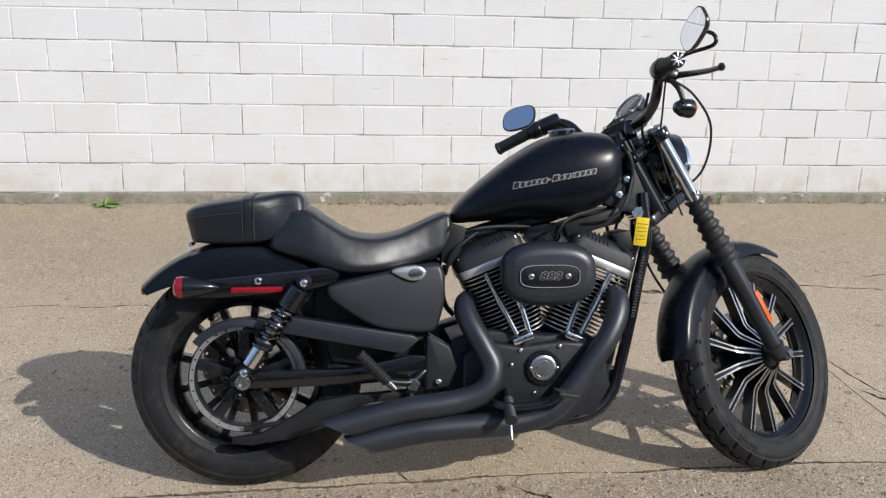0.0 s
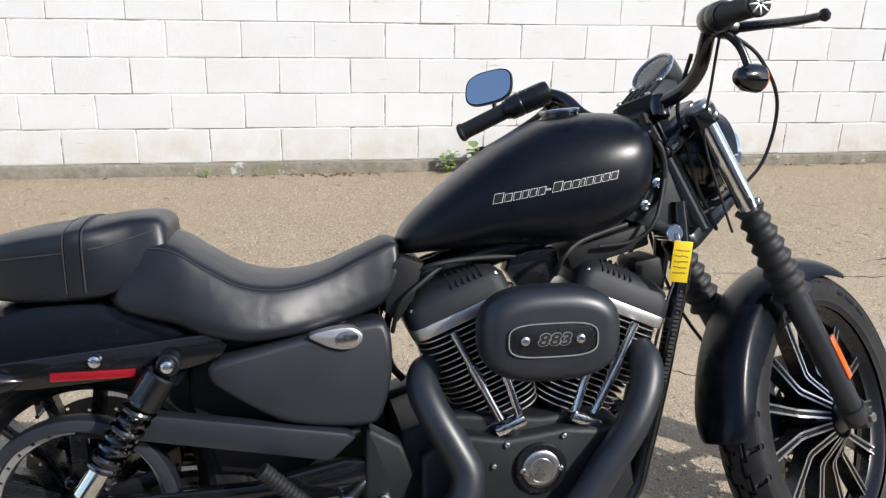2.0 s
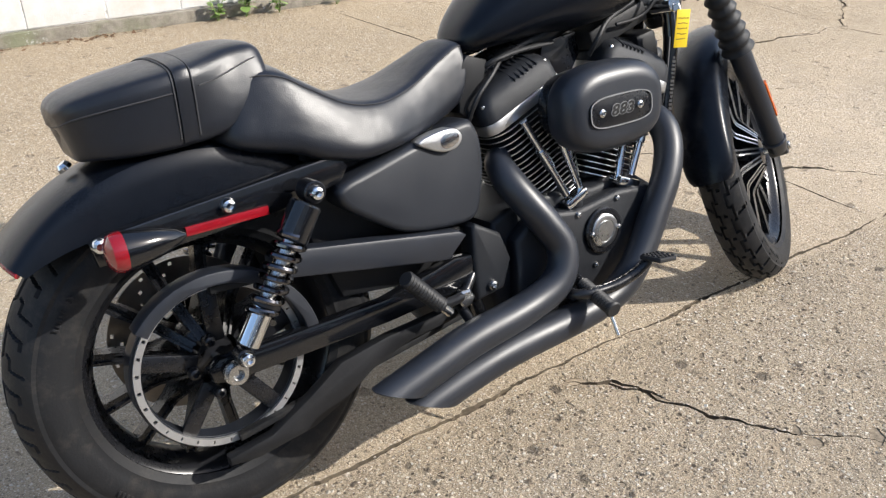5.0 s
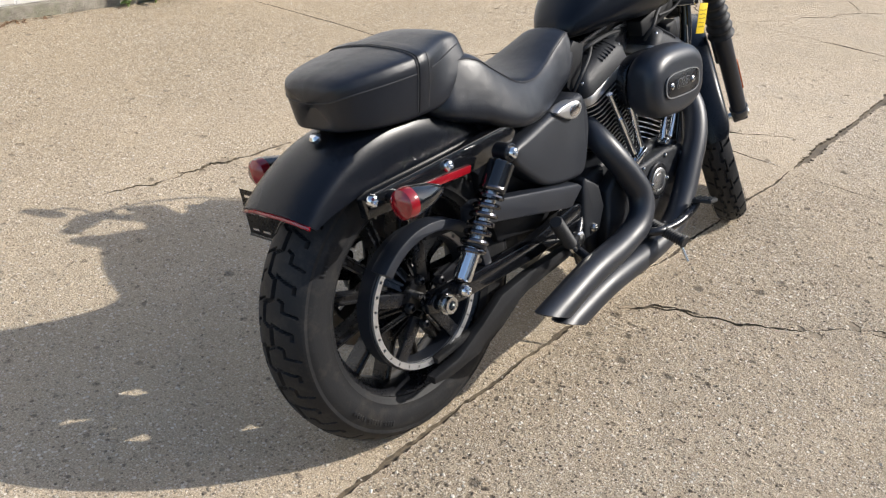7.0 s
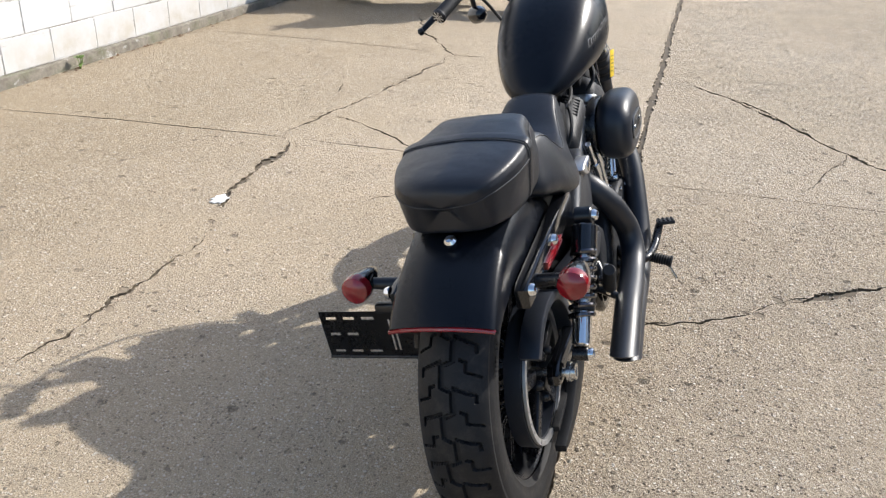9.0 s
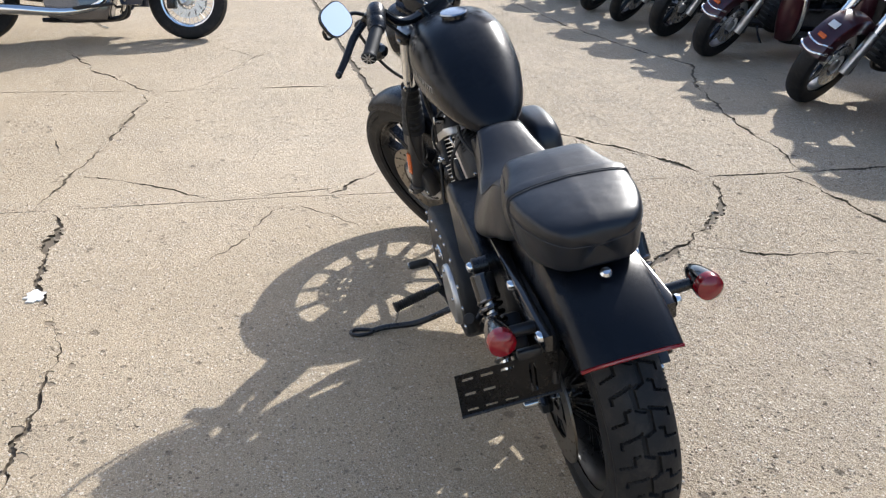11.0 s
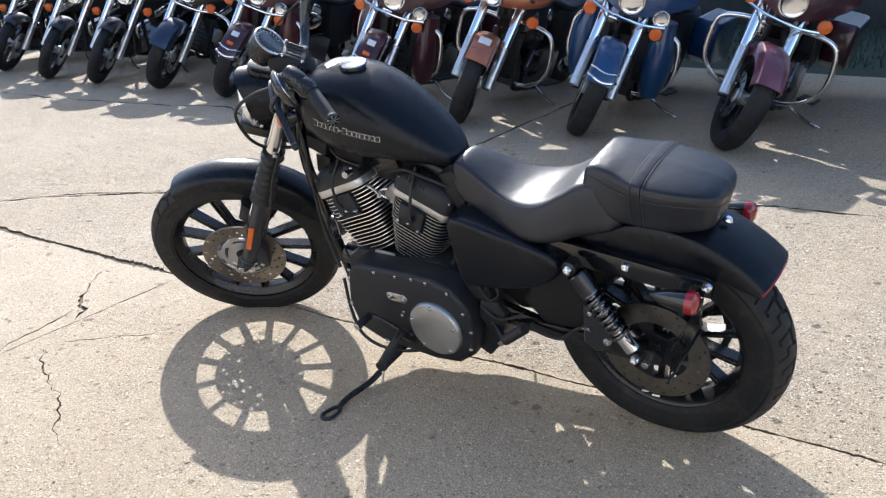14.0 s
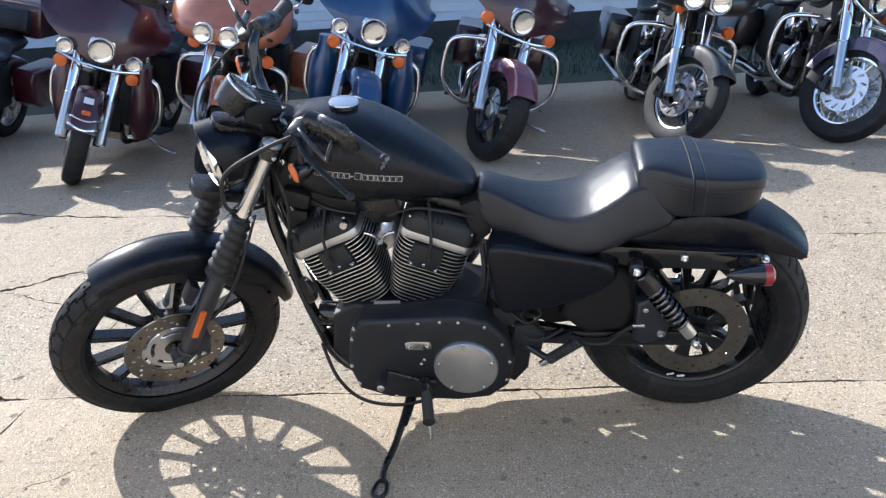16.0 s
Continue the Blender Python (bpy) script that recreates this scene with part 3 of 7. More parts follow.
def make_wall():
    """A block wall on a low footing: every block near the motorcycle is a piece of its own."""
    x0, x1, z0 = -8.0, 11.0, 0.040
    core = block((x1 - x0, 0.18, BLOCK_H * COURSES), pose((x0 + x1) / 2, 0.0872, z0 + BLOCK_H * COURSES / 2), 0)
    wall = tagged(new("wall_north", mesh_of("wall_north", core, "mortar")), "white-painted concrete block wall with chipped dirty joints", "wall", kind="structure")
    wall.matrix_basis = WALL
    foot = block((x1 - x0, 0.26, 0.30), pose((x0 + x1) / 2, 0.085, z0 - 0.15), 0.012)
    bmesh.ops.subdivide_edges(foot, edges=[e for e in foot.edges if e.calc_length() > 3], cuts=150)
    for v in foot.verts:
        v.co.y += noise.noise(v.co * 4) * 0.012
        v.co.z += noise.noise(v.co * 3 + Vector((7, 0, 0))) * 0.010
    f = tagged(new("footing", mesh_of("footing", foot, "footing")), "rough grey concrete footing under the block wall", "footing", kind="structure")
    f.matrix_basis = WALL
    shapes = []
    for k in range(6):
        rng = random.Random(k)
        b = block((BLOCK_W - 0.0058, 0.0135, BLOCK_H - 0.0072), None, 0.0032, seg=1)
        for v in b.verts:
            v.co += Vector((rng.uniform(-1, 1) * 0.0013, rng.uniform(-1, 1) * 0.0012, rng.uniform(-1, 1) * 0.0013))
        shapes.append(mesh_of("block", b, "wall", smooth=False))
    rng = random.Random(5)
    rest = []
    for c in range(COURSES):
        start = -1.722 - (0 if c % 2 == 1 else BLOCK_W / 2)
        k = math.ceil((x0 - start) / BLOCK_W)
        while start + (k + 1) * BLOCK_W < x1:
            x, z = start + (k + 0.5) * BLOCK_W, z0 + (c + 0.5) * BLOCK_H
            k += 1
            m = pose(x + rng.uniform(-1, 1) * 0.0015, rng.uniform(-0.0015, 0.0015), z + rng.uniform(-1, 1) * 0.0015, 0, rng.uniform(-0.25, 0.25), rng.uniform(-0.13, 0.13))
            if c < 10 and -2.6 < x < 6.4:
                ob = new("block", shapes[rng.randrange(6)])
                ob.parent, ob.matrix_basis = wall, m
            else:
                rest.append(m)
    joined = bmesh.new()
    for m in rest:
        block((BLOCK_W - 0.0058, 0.0135, BLOCK_H - 0.0072), m, 0.0035, joined, 1)
    far = part("block_field", joined, "wall", wall, m=Matrix())
    far["kind"] = "stuff"
    return wall



# ---- the motorcycle on its side stand ----
LEAN = Matrix.Translation((0, -0.032, 0)) @ pose(0, 0, 0, 0, 0, -2.8) @ pose(0, 0, 0, -12.3)
STEER_AT, STEER_AXIS = Vector((1.593, 0, 0)), Vector((-0.4865, 0, 0.8737))
STEER = Matrix.Translation(STEER_AT) @ Matrix.Rotation(radians(33), 4, STEER_AXIS) @ Matrix.Translation(-STEER_AT)
RIGHT = pose(0, 0, 0, 90)  # turns a lathe's axis from z to -y
LEFT = pose(0, 0, 0, -90)


def flip(bm):
    """A copy mirrored across the middle plane."""
    out = bm.copy()
    bmesh.ops.scale(out, vec=(1, -1, 1), verts=out.verts[:])
    bmesh.ops.reverse_faces(out, faces=out.faces[:])
    return out


def both(name, make, material, parent, label="", m=None):
    """The same part on both sides."""
    a = make()
    b = flip(a)
    return part(name, b, material, parent, label, m), part(name, a, material, parent, label, m)


def tread(radius, half, rim, grooves, seg=880):
    """A tyre about the y axis with cut grooves and ridged side walls."""
    prof = []
    n = 80
    for k in range(n + 1):
        s = -1 + 2 * k / n
        a = abs(s)
        ridge = 0.0
        if a < 0.72:
            y, r = half * 0.90 * s / 0.72, radius - 0.42 * half * (a / 0.72) ** 2.3
        else:
            f = (a - 0.72) / 0.28
            ridge = -0.002 if 0.06 < f < 0.15 else 0.0022 if 0.30 < f < 0.36 or 0.78 < f < 0.86 else 0.0
            y = math.copysign(half * (0.90 + 0.10 * math.sin(f * math.pi * 0.72) * 1.25 - 0.22 * f * f) + ridge, s)
            r = radius - 0.42 * half - (radius - 0.42 * half - rim) * f
        prof.append((y, r))
    rings = []
    for i in range(seg):
        th = i / seg
        ring = []
        for k, (y, r) in enumerate(prof):
            cut = 0.0075 if abs(-1 + 2 * k / n) < 0.80 and grooves(th, y / half) else 0.0
            a = 2 * math.pi * th
            ring.append(Vector(((r - cut) * math.cos(a), y, (r - cut) * math.sin(a))))
        rings.append(ring)
    bm = bmesh.new()
    skin(bm, rings + [rings[0]], closed=False, caps=False)
    bmesh.ops.remove_doubles(bm, verts=bm.verts[:], dist=1e-6)
    return done(bm)


def zigzag(th, s, blocks, swing, wide):
    """Big tread blocks: a stepped middle groove, cross grooves to the shoulders and a hooked sipe in each block."""
    p = (th * blocks) % 1.0
    thin = wide * 0.62 * blocks / 28
    c = swing if p < 0.38 else (swing - 2 * swing * (p - 0.38) / 0.12 if p < 0.5 else (-swing if p < 0.88 else -swing + 2 * swing * (p - 0.88) / 0.12))
    if abs(s - c) < wide * (1.0 if p < 0.38 or 0.5 <= p < 0.88 else 1.7):
        return True
    a = abs(s)
    lean = p - (0.40 if s < 0 else 0.90) - (a - swing) * 0.30
    q = (lean + 0.5) % 1.0 - 0.5
    h = lean % 1.0 - 0.5
    # a long groove from each step, hooked at its end
    if swing < a < 0.70 and abs(q) < thin or abs(a - 0.68) < wide * 0.5 and -0.02 < q < 0.15:
        return True
    # a stepped sipe in each block
    if 0.30 < a < 0.44 and abs(h + 0.09) < thin * 0.7 or 0.44 < a < 0.80 and abs(h - 0.10) < thin * 0.7:
        return True
    return abs(a - 0.44) < wide * 0.5 and abs(h) < 0.12


def rear_groove(th, s):
    return zigzag(th, s, 22, 0.15, 0.066)


def front_groove(th, s):
    """Two stepped grooves with a hooked sipe in every step."""
    p = (th * 30 + (0.25 if s > 0 else 0.0)) % 1.0
    a = abs(s)
    step = 0.09 if p < 0.5 else -0.09
    if abs(a - 0.32 - step) < 0.055 or (abs(a - 0.32) < 0.14 and min(p, 1 - p, abs(p - 0.5)) < 0.055):
        return True
    if 0.52 < a < 0.9:
        return abs((p + a * 0.35) % 1.0 - 0.5) < 0.065
    return abs(s) < 0.09 and abs((th * 30) % 1.0 - 0.3) < 0.05


def sidewall_lettering(radius, half, rim, starts):
    """Raised plain bars where the side wall carries moulded writing."""
    bm = bmesh.new()
    r = rim + (radius - rim) * 0.50
    for start, count in starts:
        for k in range(count):
            if (k * 7 + int(start)) % 6 == 5:
                continue
            a = start + k * 1.7
            for s in (-1, 1):
                block((0.0042, 0.0014, 0.010), pose(0, 0, 0, 0, a, 0) @ pose(0, s * half * 1.008, r), 0.0008, bm, 1)
    return bm


def disc(r0, r1, thick, holes=(), seg=144, radial=10):
    """A flat ring about the y axis with openings cut through it."""
    bm = bmesh.new()
    grid = [[bm.verts.new(((r0 + (r1 - r0) * j / radial) * math.cos(2 * math.pi * i / seg), 0, (r0 + (r1 - r0) * j / radial) * math.sin(2 * math.pi * i / seg))) for j in range(radial + 1)] for i in range(seg)]
    for i in range(seg):
        for j in range(radial):
            if any(hole(i / seg, (j + 0.5) / radial) for hole in holes):
                continue
            k = (i + 1) % seg
            bm.faces.new((grid[i][j], grid[k][j], grid[k][j + 1], grid[i][j + 1]))
    bmesh.ops.delete(bm, geom=[v for v in bm.verts if not v.link_faces], context="VERTS")
    bmesh.ops.solidify(bm, geom=bm.faces[:], thickness=thick)
    return done(bm)


def spoke_rows(r0, r1, w0, w1, d0, d1):
    """Stations of a spoke along z: radius, half width, half depth; it flares sideways to the hub flanges."""
    rows = []
    for z, d in ((r0, d0), (0.098, d1 + 0.004), (0.110, d1), (r1, d1)):
        rows.append((z, w0 + (w1 - w0) * (z - r0) / (r1 - r0), d))
    return rows


def spoke_body(*size):
    """One spoke, hollowed on its faces between the two ribs."""
    bm = bmesh.new()
    skin(bm, [[Vector(v) for v in ((-w, -d, z), (-w * 0.45, -d + 0.006, z), (w * 0.45, -d + 0.006, z), (w, -d, z), (w, d, z), (w * 0.45, d - 0.006, z), (-w * 0.45, d - 0.006, z), (-w, d, z))] for z, w, d in spoke_rows(*size)])
    return done(bm)


def spoke_edge(sx, sy, *size):
    """The bright machined rib along one edge of a spoke."""
    bm = bmesh.new()
    rings = []
    for z, w, d in spoke_rows(*size):
        a, b = sx * w * 0.98, sx * (w - 0.0048)
        rings.append([Vector((a, sy * (d + 0.0008), z)), Vector((b, sy * (d + 0.0008), z)), Vector((b, sy * (d - 0.003), z)), Vector((a, sy * (d - 0.003), z))])
    skin(bm, rings)
    return done(bm)


def wheel(name, bike, at, radius, half, rim, rim_half, spokes, groove, m, bright=True):
    pitch = Matrix.Translation(at)
    m = m @ pitch
    lip = [(rim + 0.012, -rim_half), (rim + 0.004, -rim_half - 0.004), (rim - 0.004, -rim_half + 0.002), (rim - 0.008, -rim_half + 0.012), (rim - 0.020, -rim_half * 0.35), (rim - 0.020, rim_half * 0.35), (rim - 0.008, rim_half - 0.012), (rim - 0.004, rim_half - 0.002), (rim + 0.004, rim_half + 0.004), (rim + 0.012, rim_half)]
    w = part(name, lathe([(r, z) for r, z in lip], 96, RIGHT, closed=True), "frame", bike, "black cast spoked wheel with machined spoke edges", m)
    part("tyre", tread(radius, half, rim + 0.004, groove), "rubber", w, "black road tyre with a worn tread", sharp=25)
    part("sidewall_lettering", sidewall_lettering(radius, half, rim, ((20, 14), (110, 9), (205, 16), (300, 8))), "rubber", w)["kind"] = "stuff"
    part("rim_lip", lathe([(rim + 0.005, -rim_half - 0.0045), (rim + 0.0085, -rim_half - 0.0045), (rim + 0.0085, -rim_half - 0.002), (rim + 0.005, -rim_half - 0.002)], 96, RIGHT, closed=True), "darkchrome", w)
    size = (0.045, rim - 0.015, 0.0085, 0.0105, 0.060, 0.0165)
    body = mesh_of("spoke", spoke_body(*size), "frame", 30)
    edges = [mesh_of("spoke_edge", spoke_edge(sx, sy, *size), "alu" if sy < 0 and bright else "frame", 30) for sx in (-1, 1) for sy in (-1, 1)]
    for k in range(spokes):
        s = new("spoke", body)
        s.parent, s.matrix_basis = w, pose(0, 0, 0, 0, 360 * k / spokes + 7, 0)
        for edge in edges:
            e = new("spoke_edge", edge)
            e.parent, e.matrix_basis = w, pose(0, 0, 0, 0, 360 * k / spokes + 7, 0)
    part("hub", lathe([(0.02, -0.06), (0.034, -0.058), (0.038, -0.04), (0.055, -0.03), (0.058, 0), (0.055, 0.03), (0.038, 0.04), (0.034, 0.058), (0.02, 0.06)], 36, RIGHT), "frame", w)
    return w


def fender(center, radius, half, a0, a1, side0, side1, thick=0.004, n=40, crown=0.018, flare=0.0, tip=0.0, nose=None):
    """A rounded mudguard over a wheel; the sides run from side0 deep at a0 to side1."""
    cx, cz = center
    bm = bmesh.new()
    rings = []
    for k in range(n + 1):
        f = k / n
        a = radians(a0 + (a1 - a0) * f)
        side = side0 + (side1 - side0) * min(1.0, f * 3.0)
        if nose is not None:
            side += (nose - side) * max(0.0, (f - 0.55) / 0.45)
        trim = 1.0 if f >= tip else 0.72 + 0.28 * math.sqrt(max(0.0, 1 - (1 - f / tip) ** 2))
        outer, inner = [], []
        for i in range(-12, 13):
            s = i / 12
            q = abs(s)
            if q < 0.62:
                y, drop = half * 0.93 * q / 0.62, crown * (q / 0.62) ** 2.4
            else:
                g = (q - 0.62) / 0.38
                y, drop = half * (0.93 + 0.07 * math.sin(g * math.pi / 2)), crown + side * g
            for row, t in ((outer, 0.0), (inner, thick)):
                r = radius - drop - (t if q < 0.9 else 0)
                yy = math.copysign(max(0.0, y - t * min(1, q * 1.4)), s) * trim
                row.append(Vector((cx + r * math.cos(a), yy, cz + r * math.sin(a))))
        rings.append(outer + inner[::-1])
    skin(bm, rings)
    return done(bm)


def loft(stations, power=2.4, n=28, top=1.0):
    """A padded body along x: rows of x, bottom, top, half width, and how the widest height lies (0 low, 1 high)."""
    bm = bmesh.new()
    rings = []
    for x, lo, hi, half, mid in stations:
        zc = lo + (hi - lo) * mid
        ring = []
        for k in range(n):
            a = 2 * math.pi * k / n
            c, s = math.cos(a), math.sin(a)
            y = math.copysign(abs(c) ** (2 / power), c) * half
            h = (hi - zc) if s > 0 else (zc - lo)
            z = zc + math.copysign(abs(s) ** (2 / (power * (top if s > 0 else 1.0))), s) * h
            ring.append(Vector((x, y, z)))
        rings.append(ring)
    skin(bm, rings)
    return done(bm)


SADDLE = ((0.0, 0.0), (0.55, 0.0), (0.90, 0.03), (1.0, 0.16), (0.955, 0.42), (0.865, 0.70), (0.77, 0.870), (0.57, 0.935), (0.28, 0.975), (0.0, 0.985))


def saddle(stations):
    """A seat body along x: side panels that lean in to an edge, a nearly flat top."""
    side = fair([(a, b, 0) for a, b in SADDLE], 37)
    bm = bmesh.new()
    skin(bm, [[Vector((x, half * p.x, lo + (hi - lo) * p.y)) for p in side] + [Vector((x, -half * p.x, lo + (hi - lo) * p.y)) for p in side[-2:0:-1]] for x, lo, hi, half, mid in stations])
    return done(bm)


PAD_REAR = ((0.0, 0.0), (0.50, 0.0), (0.80, 0.02), (0.905, 0.12), (0.96, 0.42), (0.992, 0.68), (0.98, 0.80), (0.90, 0.895), (0.55, 0.965), (0.0, 1.0))
PAD_FRONT = ((0.0, 0.0), (0.55, 0.0), (0.94, 0.02), (1.0, 0.14), (0.95, 0.42), (0.875, 0.70), (0.79, 0.89), (0.62, 0.965), (0.35, 0.99), (0.0, 1.0))


def cushion(stations):
    """The passenger pad: upright walls under a crisp top edge, flared lobes at its front, an undercut back."""
    rear, front = (fair([(a, b, 0) for a, b in rows], 41) for rows in (PAD_REAR, PAD_FRONT))
    bm = bmesh.new()
    rings = []
    for x, lo, hi, half, mid in stations:
        f = min(1.0, max(0.0, (x - 0.02) / 0.10))
        f = f * f * (3 - 2 * f)
        under = 0.018 * min(1.0, max(0.0, (-0.06 - x) / 0.10)) ** 1.5
        side = [a.lerp(b, f) for a, b in zip(rear, front)]
        rings.append([Vector((x + under * (1 - p.y), s * half * p.x, lo + (hi - lo) * p.y)) for s, run in ((1, side), (-1, side[-2:0:-1])) for p in run])
    skin(bm, rings)
    return done(bm)


def spaced(rows, n):
    """More stations along a smooth line through a few."""
    out = []
    cols = list(zip(*rows))
    for k in range(n):
        f = k / (n - 1) * (len(rows) - 1)
        i = min(int(f), len(rows) - 2)
        t = f - i
        vals = []
        for c in cols:
            a, b, cc, d = c[max(i - 1, 0)], c[i], c[i + 1], c[min(i + 2, len(c) - 1)]
            vals.append(0.5 * (2 * b + (cc - a) * t + (2 * a - 5 * b + 4 * cc - d) * t * t + (3 * b - 3 * cc + d - a) * t**3))
        out.append(vals)
    return out


def bolt(at, d, r=0.008, h=0.006, bm=None):
    """A button-headed bolt."""
    return lathe([(r, 0), (r, h * 0.4), (r * 0.8, h * 0.85), (r * 0.45, h), (r * 0.42, h * 0.5)], 14, along(at, d), bm)


def motorcycle():
    bike = thing("motorcycle", "matte black cruiser motorcycle leaning on its side stand", "motorcycle", LEAN)
    I = Matrix()

    # wheels
    rear = wheel("rear_wheel", bike, (0, 0, 0.319), 0.323, 0.074, 0.212, 0.05, 13, rear_groove, I, False)
    front = wheel("front_wheel", bike, (1.552, 0, 0.331), 0.337, 0.052, 0.247, 0.03, 13, front_groove, STEER)
    ring_holes = [lambda t, r: abs(r - 0.5) < 0.20 and (t * 30) % 1 < 0.10]
    part("pulley", disc(0.1355, 0.1475, 0.006, ring_holes, 300, 8), "brushed", rear, "silver belt pulley ring with a row of holes", pose(0, -0.088, 0))
    part("pulley_teeth", lathe([(0.133, 0), (0.152, 0), (0.152, 0.034), (0.133, 0.034)], 72, pose(0, -0.086, 0) @ LEFT, closed=True), "matte", rear)
    web = bmesh.new()
    for k in range(5):
        block((0.030, 0.012, 0.10), pose(0, -0.082, 0, 0, 72 * k, 0) @ pose(0, 0, 0.090), 0.004, web)
    part("pulley_web", web, "frame", rear)
    for k in range(5):
        a = radians(72 * k + 36)
        part("pulley_bolt", bolt((0.05 * math.cos(a), -0.09, 0.05 * math.sin(a)), (0, -1, 0), 0.011, 0.014), "frame", rear)
    slots = [lambda t, r: any(abs(r - c) < 0.06 and abs(((t * 15 + o) % 1) - 0.5) < 0.05 for c, o in ((0.25, 0.0), (0.55, 0.33), (0.85, 0.66)))]
    open_slots = [lambda t, r: any(abs(r - c) < 0.11 and abs(((t * 15 + o) % 1) - 0.5) < 0.085 for c, o in ((0.22, 0.0), (0.52, 0.33), (0.82, 0.66)))]
    arms = [lambda t, r: 0.25 < r < 0.92 and abs(((t * 5) % 1) - 0.5) < 0.30]
    curves = [lambda t, r: 0.45 < r < 0.62 and abs((t * 5 + 0.4 * r) % 1 - 0.5) < 0.34, lambda t, r: 0.74 < r < 0.9 and abs((t * 5 + 0.5 + 0.4 * r) % 1 - 0.5) < 0.34]
    part("brake_rotor", disc(0.090, 0.146, 0.005, slots, 240, 10), "rotor", rear, "worn drilled steel brake disc", pose(0, 0.098, 0))
    part("rotor_carrier", disc(0.03, 0.100, 0.006, arms, 120, 10), "frame", rear, "", pose(0, 0.093, 0))
    part("brake_rotor", disc(0.096, 0.146, 0.005, open_slots, 300, 10), "rotor", front, "worn drilled steel brake disc", pose(0, 0.066, 0))
    part("rotor_carrier", disc(0.03, 0.100, 0.006, curves, 180, 12), "satin", front, "", pose(0, 0.061, 0))

    # axles
    part("rear_axle_nut", lathe([(0.012, 0), (0.021, 0), (0.021, 0.008), (0.017, 0.008), (0.017, 0.018), (0.010, 0.018), (0.009, 0.004)], 20, pose(0.004, -0.142, 0.32) @ RIGHT), "steel", bike)
    part("rear_axle", rod((0, -0.15, 0.32), (0, 0.165, 0.32), 0.0095), "steel", bike)
    part("front_axle", rod((1.552, -0.132, 0.331), (1.552, 0.132, 0.331), 0.011), "steel", bike, m=STEER)

    # fenders
    part("rear_fender", fender((0, 0.312), 0.387, 0.103, 136.5, 52, 0.02, 0.085), "denim", bike, "matte black rear fender")
    tail = []
    for i in range(-10, 11):
        s = i / 10
        a = radians(136.9)
        r = 0.381 - 0.018 * abs(s) ** 2.4 - 0.012 * max(0.0, abs(s) - 0.75)
        tail.append((r * math.cos(a), 0.098 * s, 0.312 + r * math.sin(a)))
    part("tail_reflector", tube(tail, 0.0045, 8, 21), "red", bike, "red strip under the fender edge")
    part("front_fender", fender((1.532, 0.329), 0.368, 0.063, 179, 66, 0.02, 0.062, n=60, tip=0.12, nose=0.014), "denim", bike, "matte black front fender", STEER)

    # tank
    tank = [(0.577, 0.748, 0.772, 0.022, 0.5), (0.590, 0.742, 0.795, 0.052, 0.45), (0.63, 0.744, 0.837, 0.083, 0.42), (0.70, 0.750, 0.896, 0.112, 0.40), (0.77, 0.755, 0.946, 0.130, 0.40), (0.85, 0.752, 0.988, 0.141, 0.40),
            (0.93, 0.762, 1.003, 0.145, 0.40), (0.99, 0.783, 1.004, 0.140, 0.40), (1.03, 0.812, 0.996, 0.127, 0.42), (1.052, 0.850, 0.975, 0.102, 0.48), (1.062, 0.892, 0.948, 0.05, 0.5)]
    part("fuel_tank", loft(spaced(tank, 46), 2.6, 56, 1.05), "denim", bike, "matte black teardrop fuel tank with silver lettering")
    capm = along((0.903, 0.004, 0.996), (-0.10, 0, 1))
    part("fuel_cap", lathe([(0.035, 0.008), (0.0385, 0.009), (0.0395, 0.013), (0.0375, 0.0165), (0.034, 0.0172), (0.002, 0.0178)], 44, capm), "cap_steel", bike, "polished metal fuel cap")
    part("cap_collar", lathe([(0.037, -0.014), (0.036, 0.002), (0.0355, 0.010), (0.02, 0.010)], 40, capm), "gloss", bike)

    # seat
    seat = [(0.06, 0.690, 0.71, 0.07, 0.5), (0.085, 0.672, 0.765, 0.118, 0.55), (0.13, 0.655, 0.800, 0.133, 0.6), (0.18, 0.643, 0.795, 0.143, 0.58), (0.225, 0.624, 0.766, 0.150, 0.6), (0.29, 0.610, 0.727, 0.152, 0.6), (0.36, 0.612, 0.714, 0.138, 0.62),
            (0.43, 0.620, 0.726, 0.112, 0.65), (0.50, 0.637, 0.756, 0.088, 0.62), (0.55, 0.662, 0.777, 0.076, 0.6), (0.572, 0.712, 0.772, 0.066, 0.5), (0.578, 0.73, 0.758, 0.03, 0.5)]
    rider = part("rider_seat", saddle(spaced(seat, 60)), "leather", bike, "black vinyl solo seat with stitched seams")
    pad = [(-0.1612, 0.736, 0.750, 0.010, 0.5), (-0.160, 0.708, 0.769, 0.040, 0.5), (-0.1565, 0.695, 0.780, 0.060, 0.5), (-0.146, 0.692, 0.790, 0.079, 0.5), (-0.120, 0.691, 0.800, 0.099, 0.5), (-0.06, 0.688, 0.813, 0.120, 0.5), (0.01, 0.689, 0.823, 0.127, 0.5), (0.07, 0.697, 0.831, 0.123, 0.5),
           (0.11, 0.722, 0.835, 0.117, 0.5), (0.145, 0.753, 0.834, 0.110, 0.5), (0.161, 0.768, 0.826, 0.103, 0.5), (0.168, 0.776, 0.815, 0.090, 0.5), (0.171, 0.785, 0.803, 0.05, 0.5)]
    pad = spaced(pad, 56)
    pillion = part("passenger_pad", cushion(pad), "leather", bike, "black vinyl passenger pad with a strap")
    strap = []
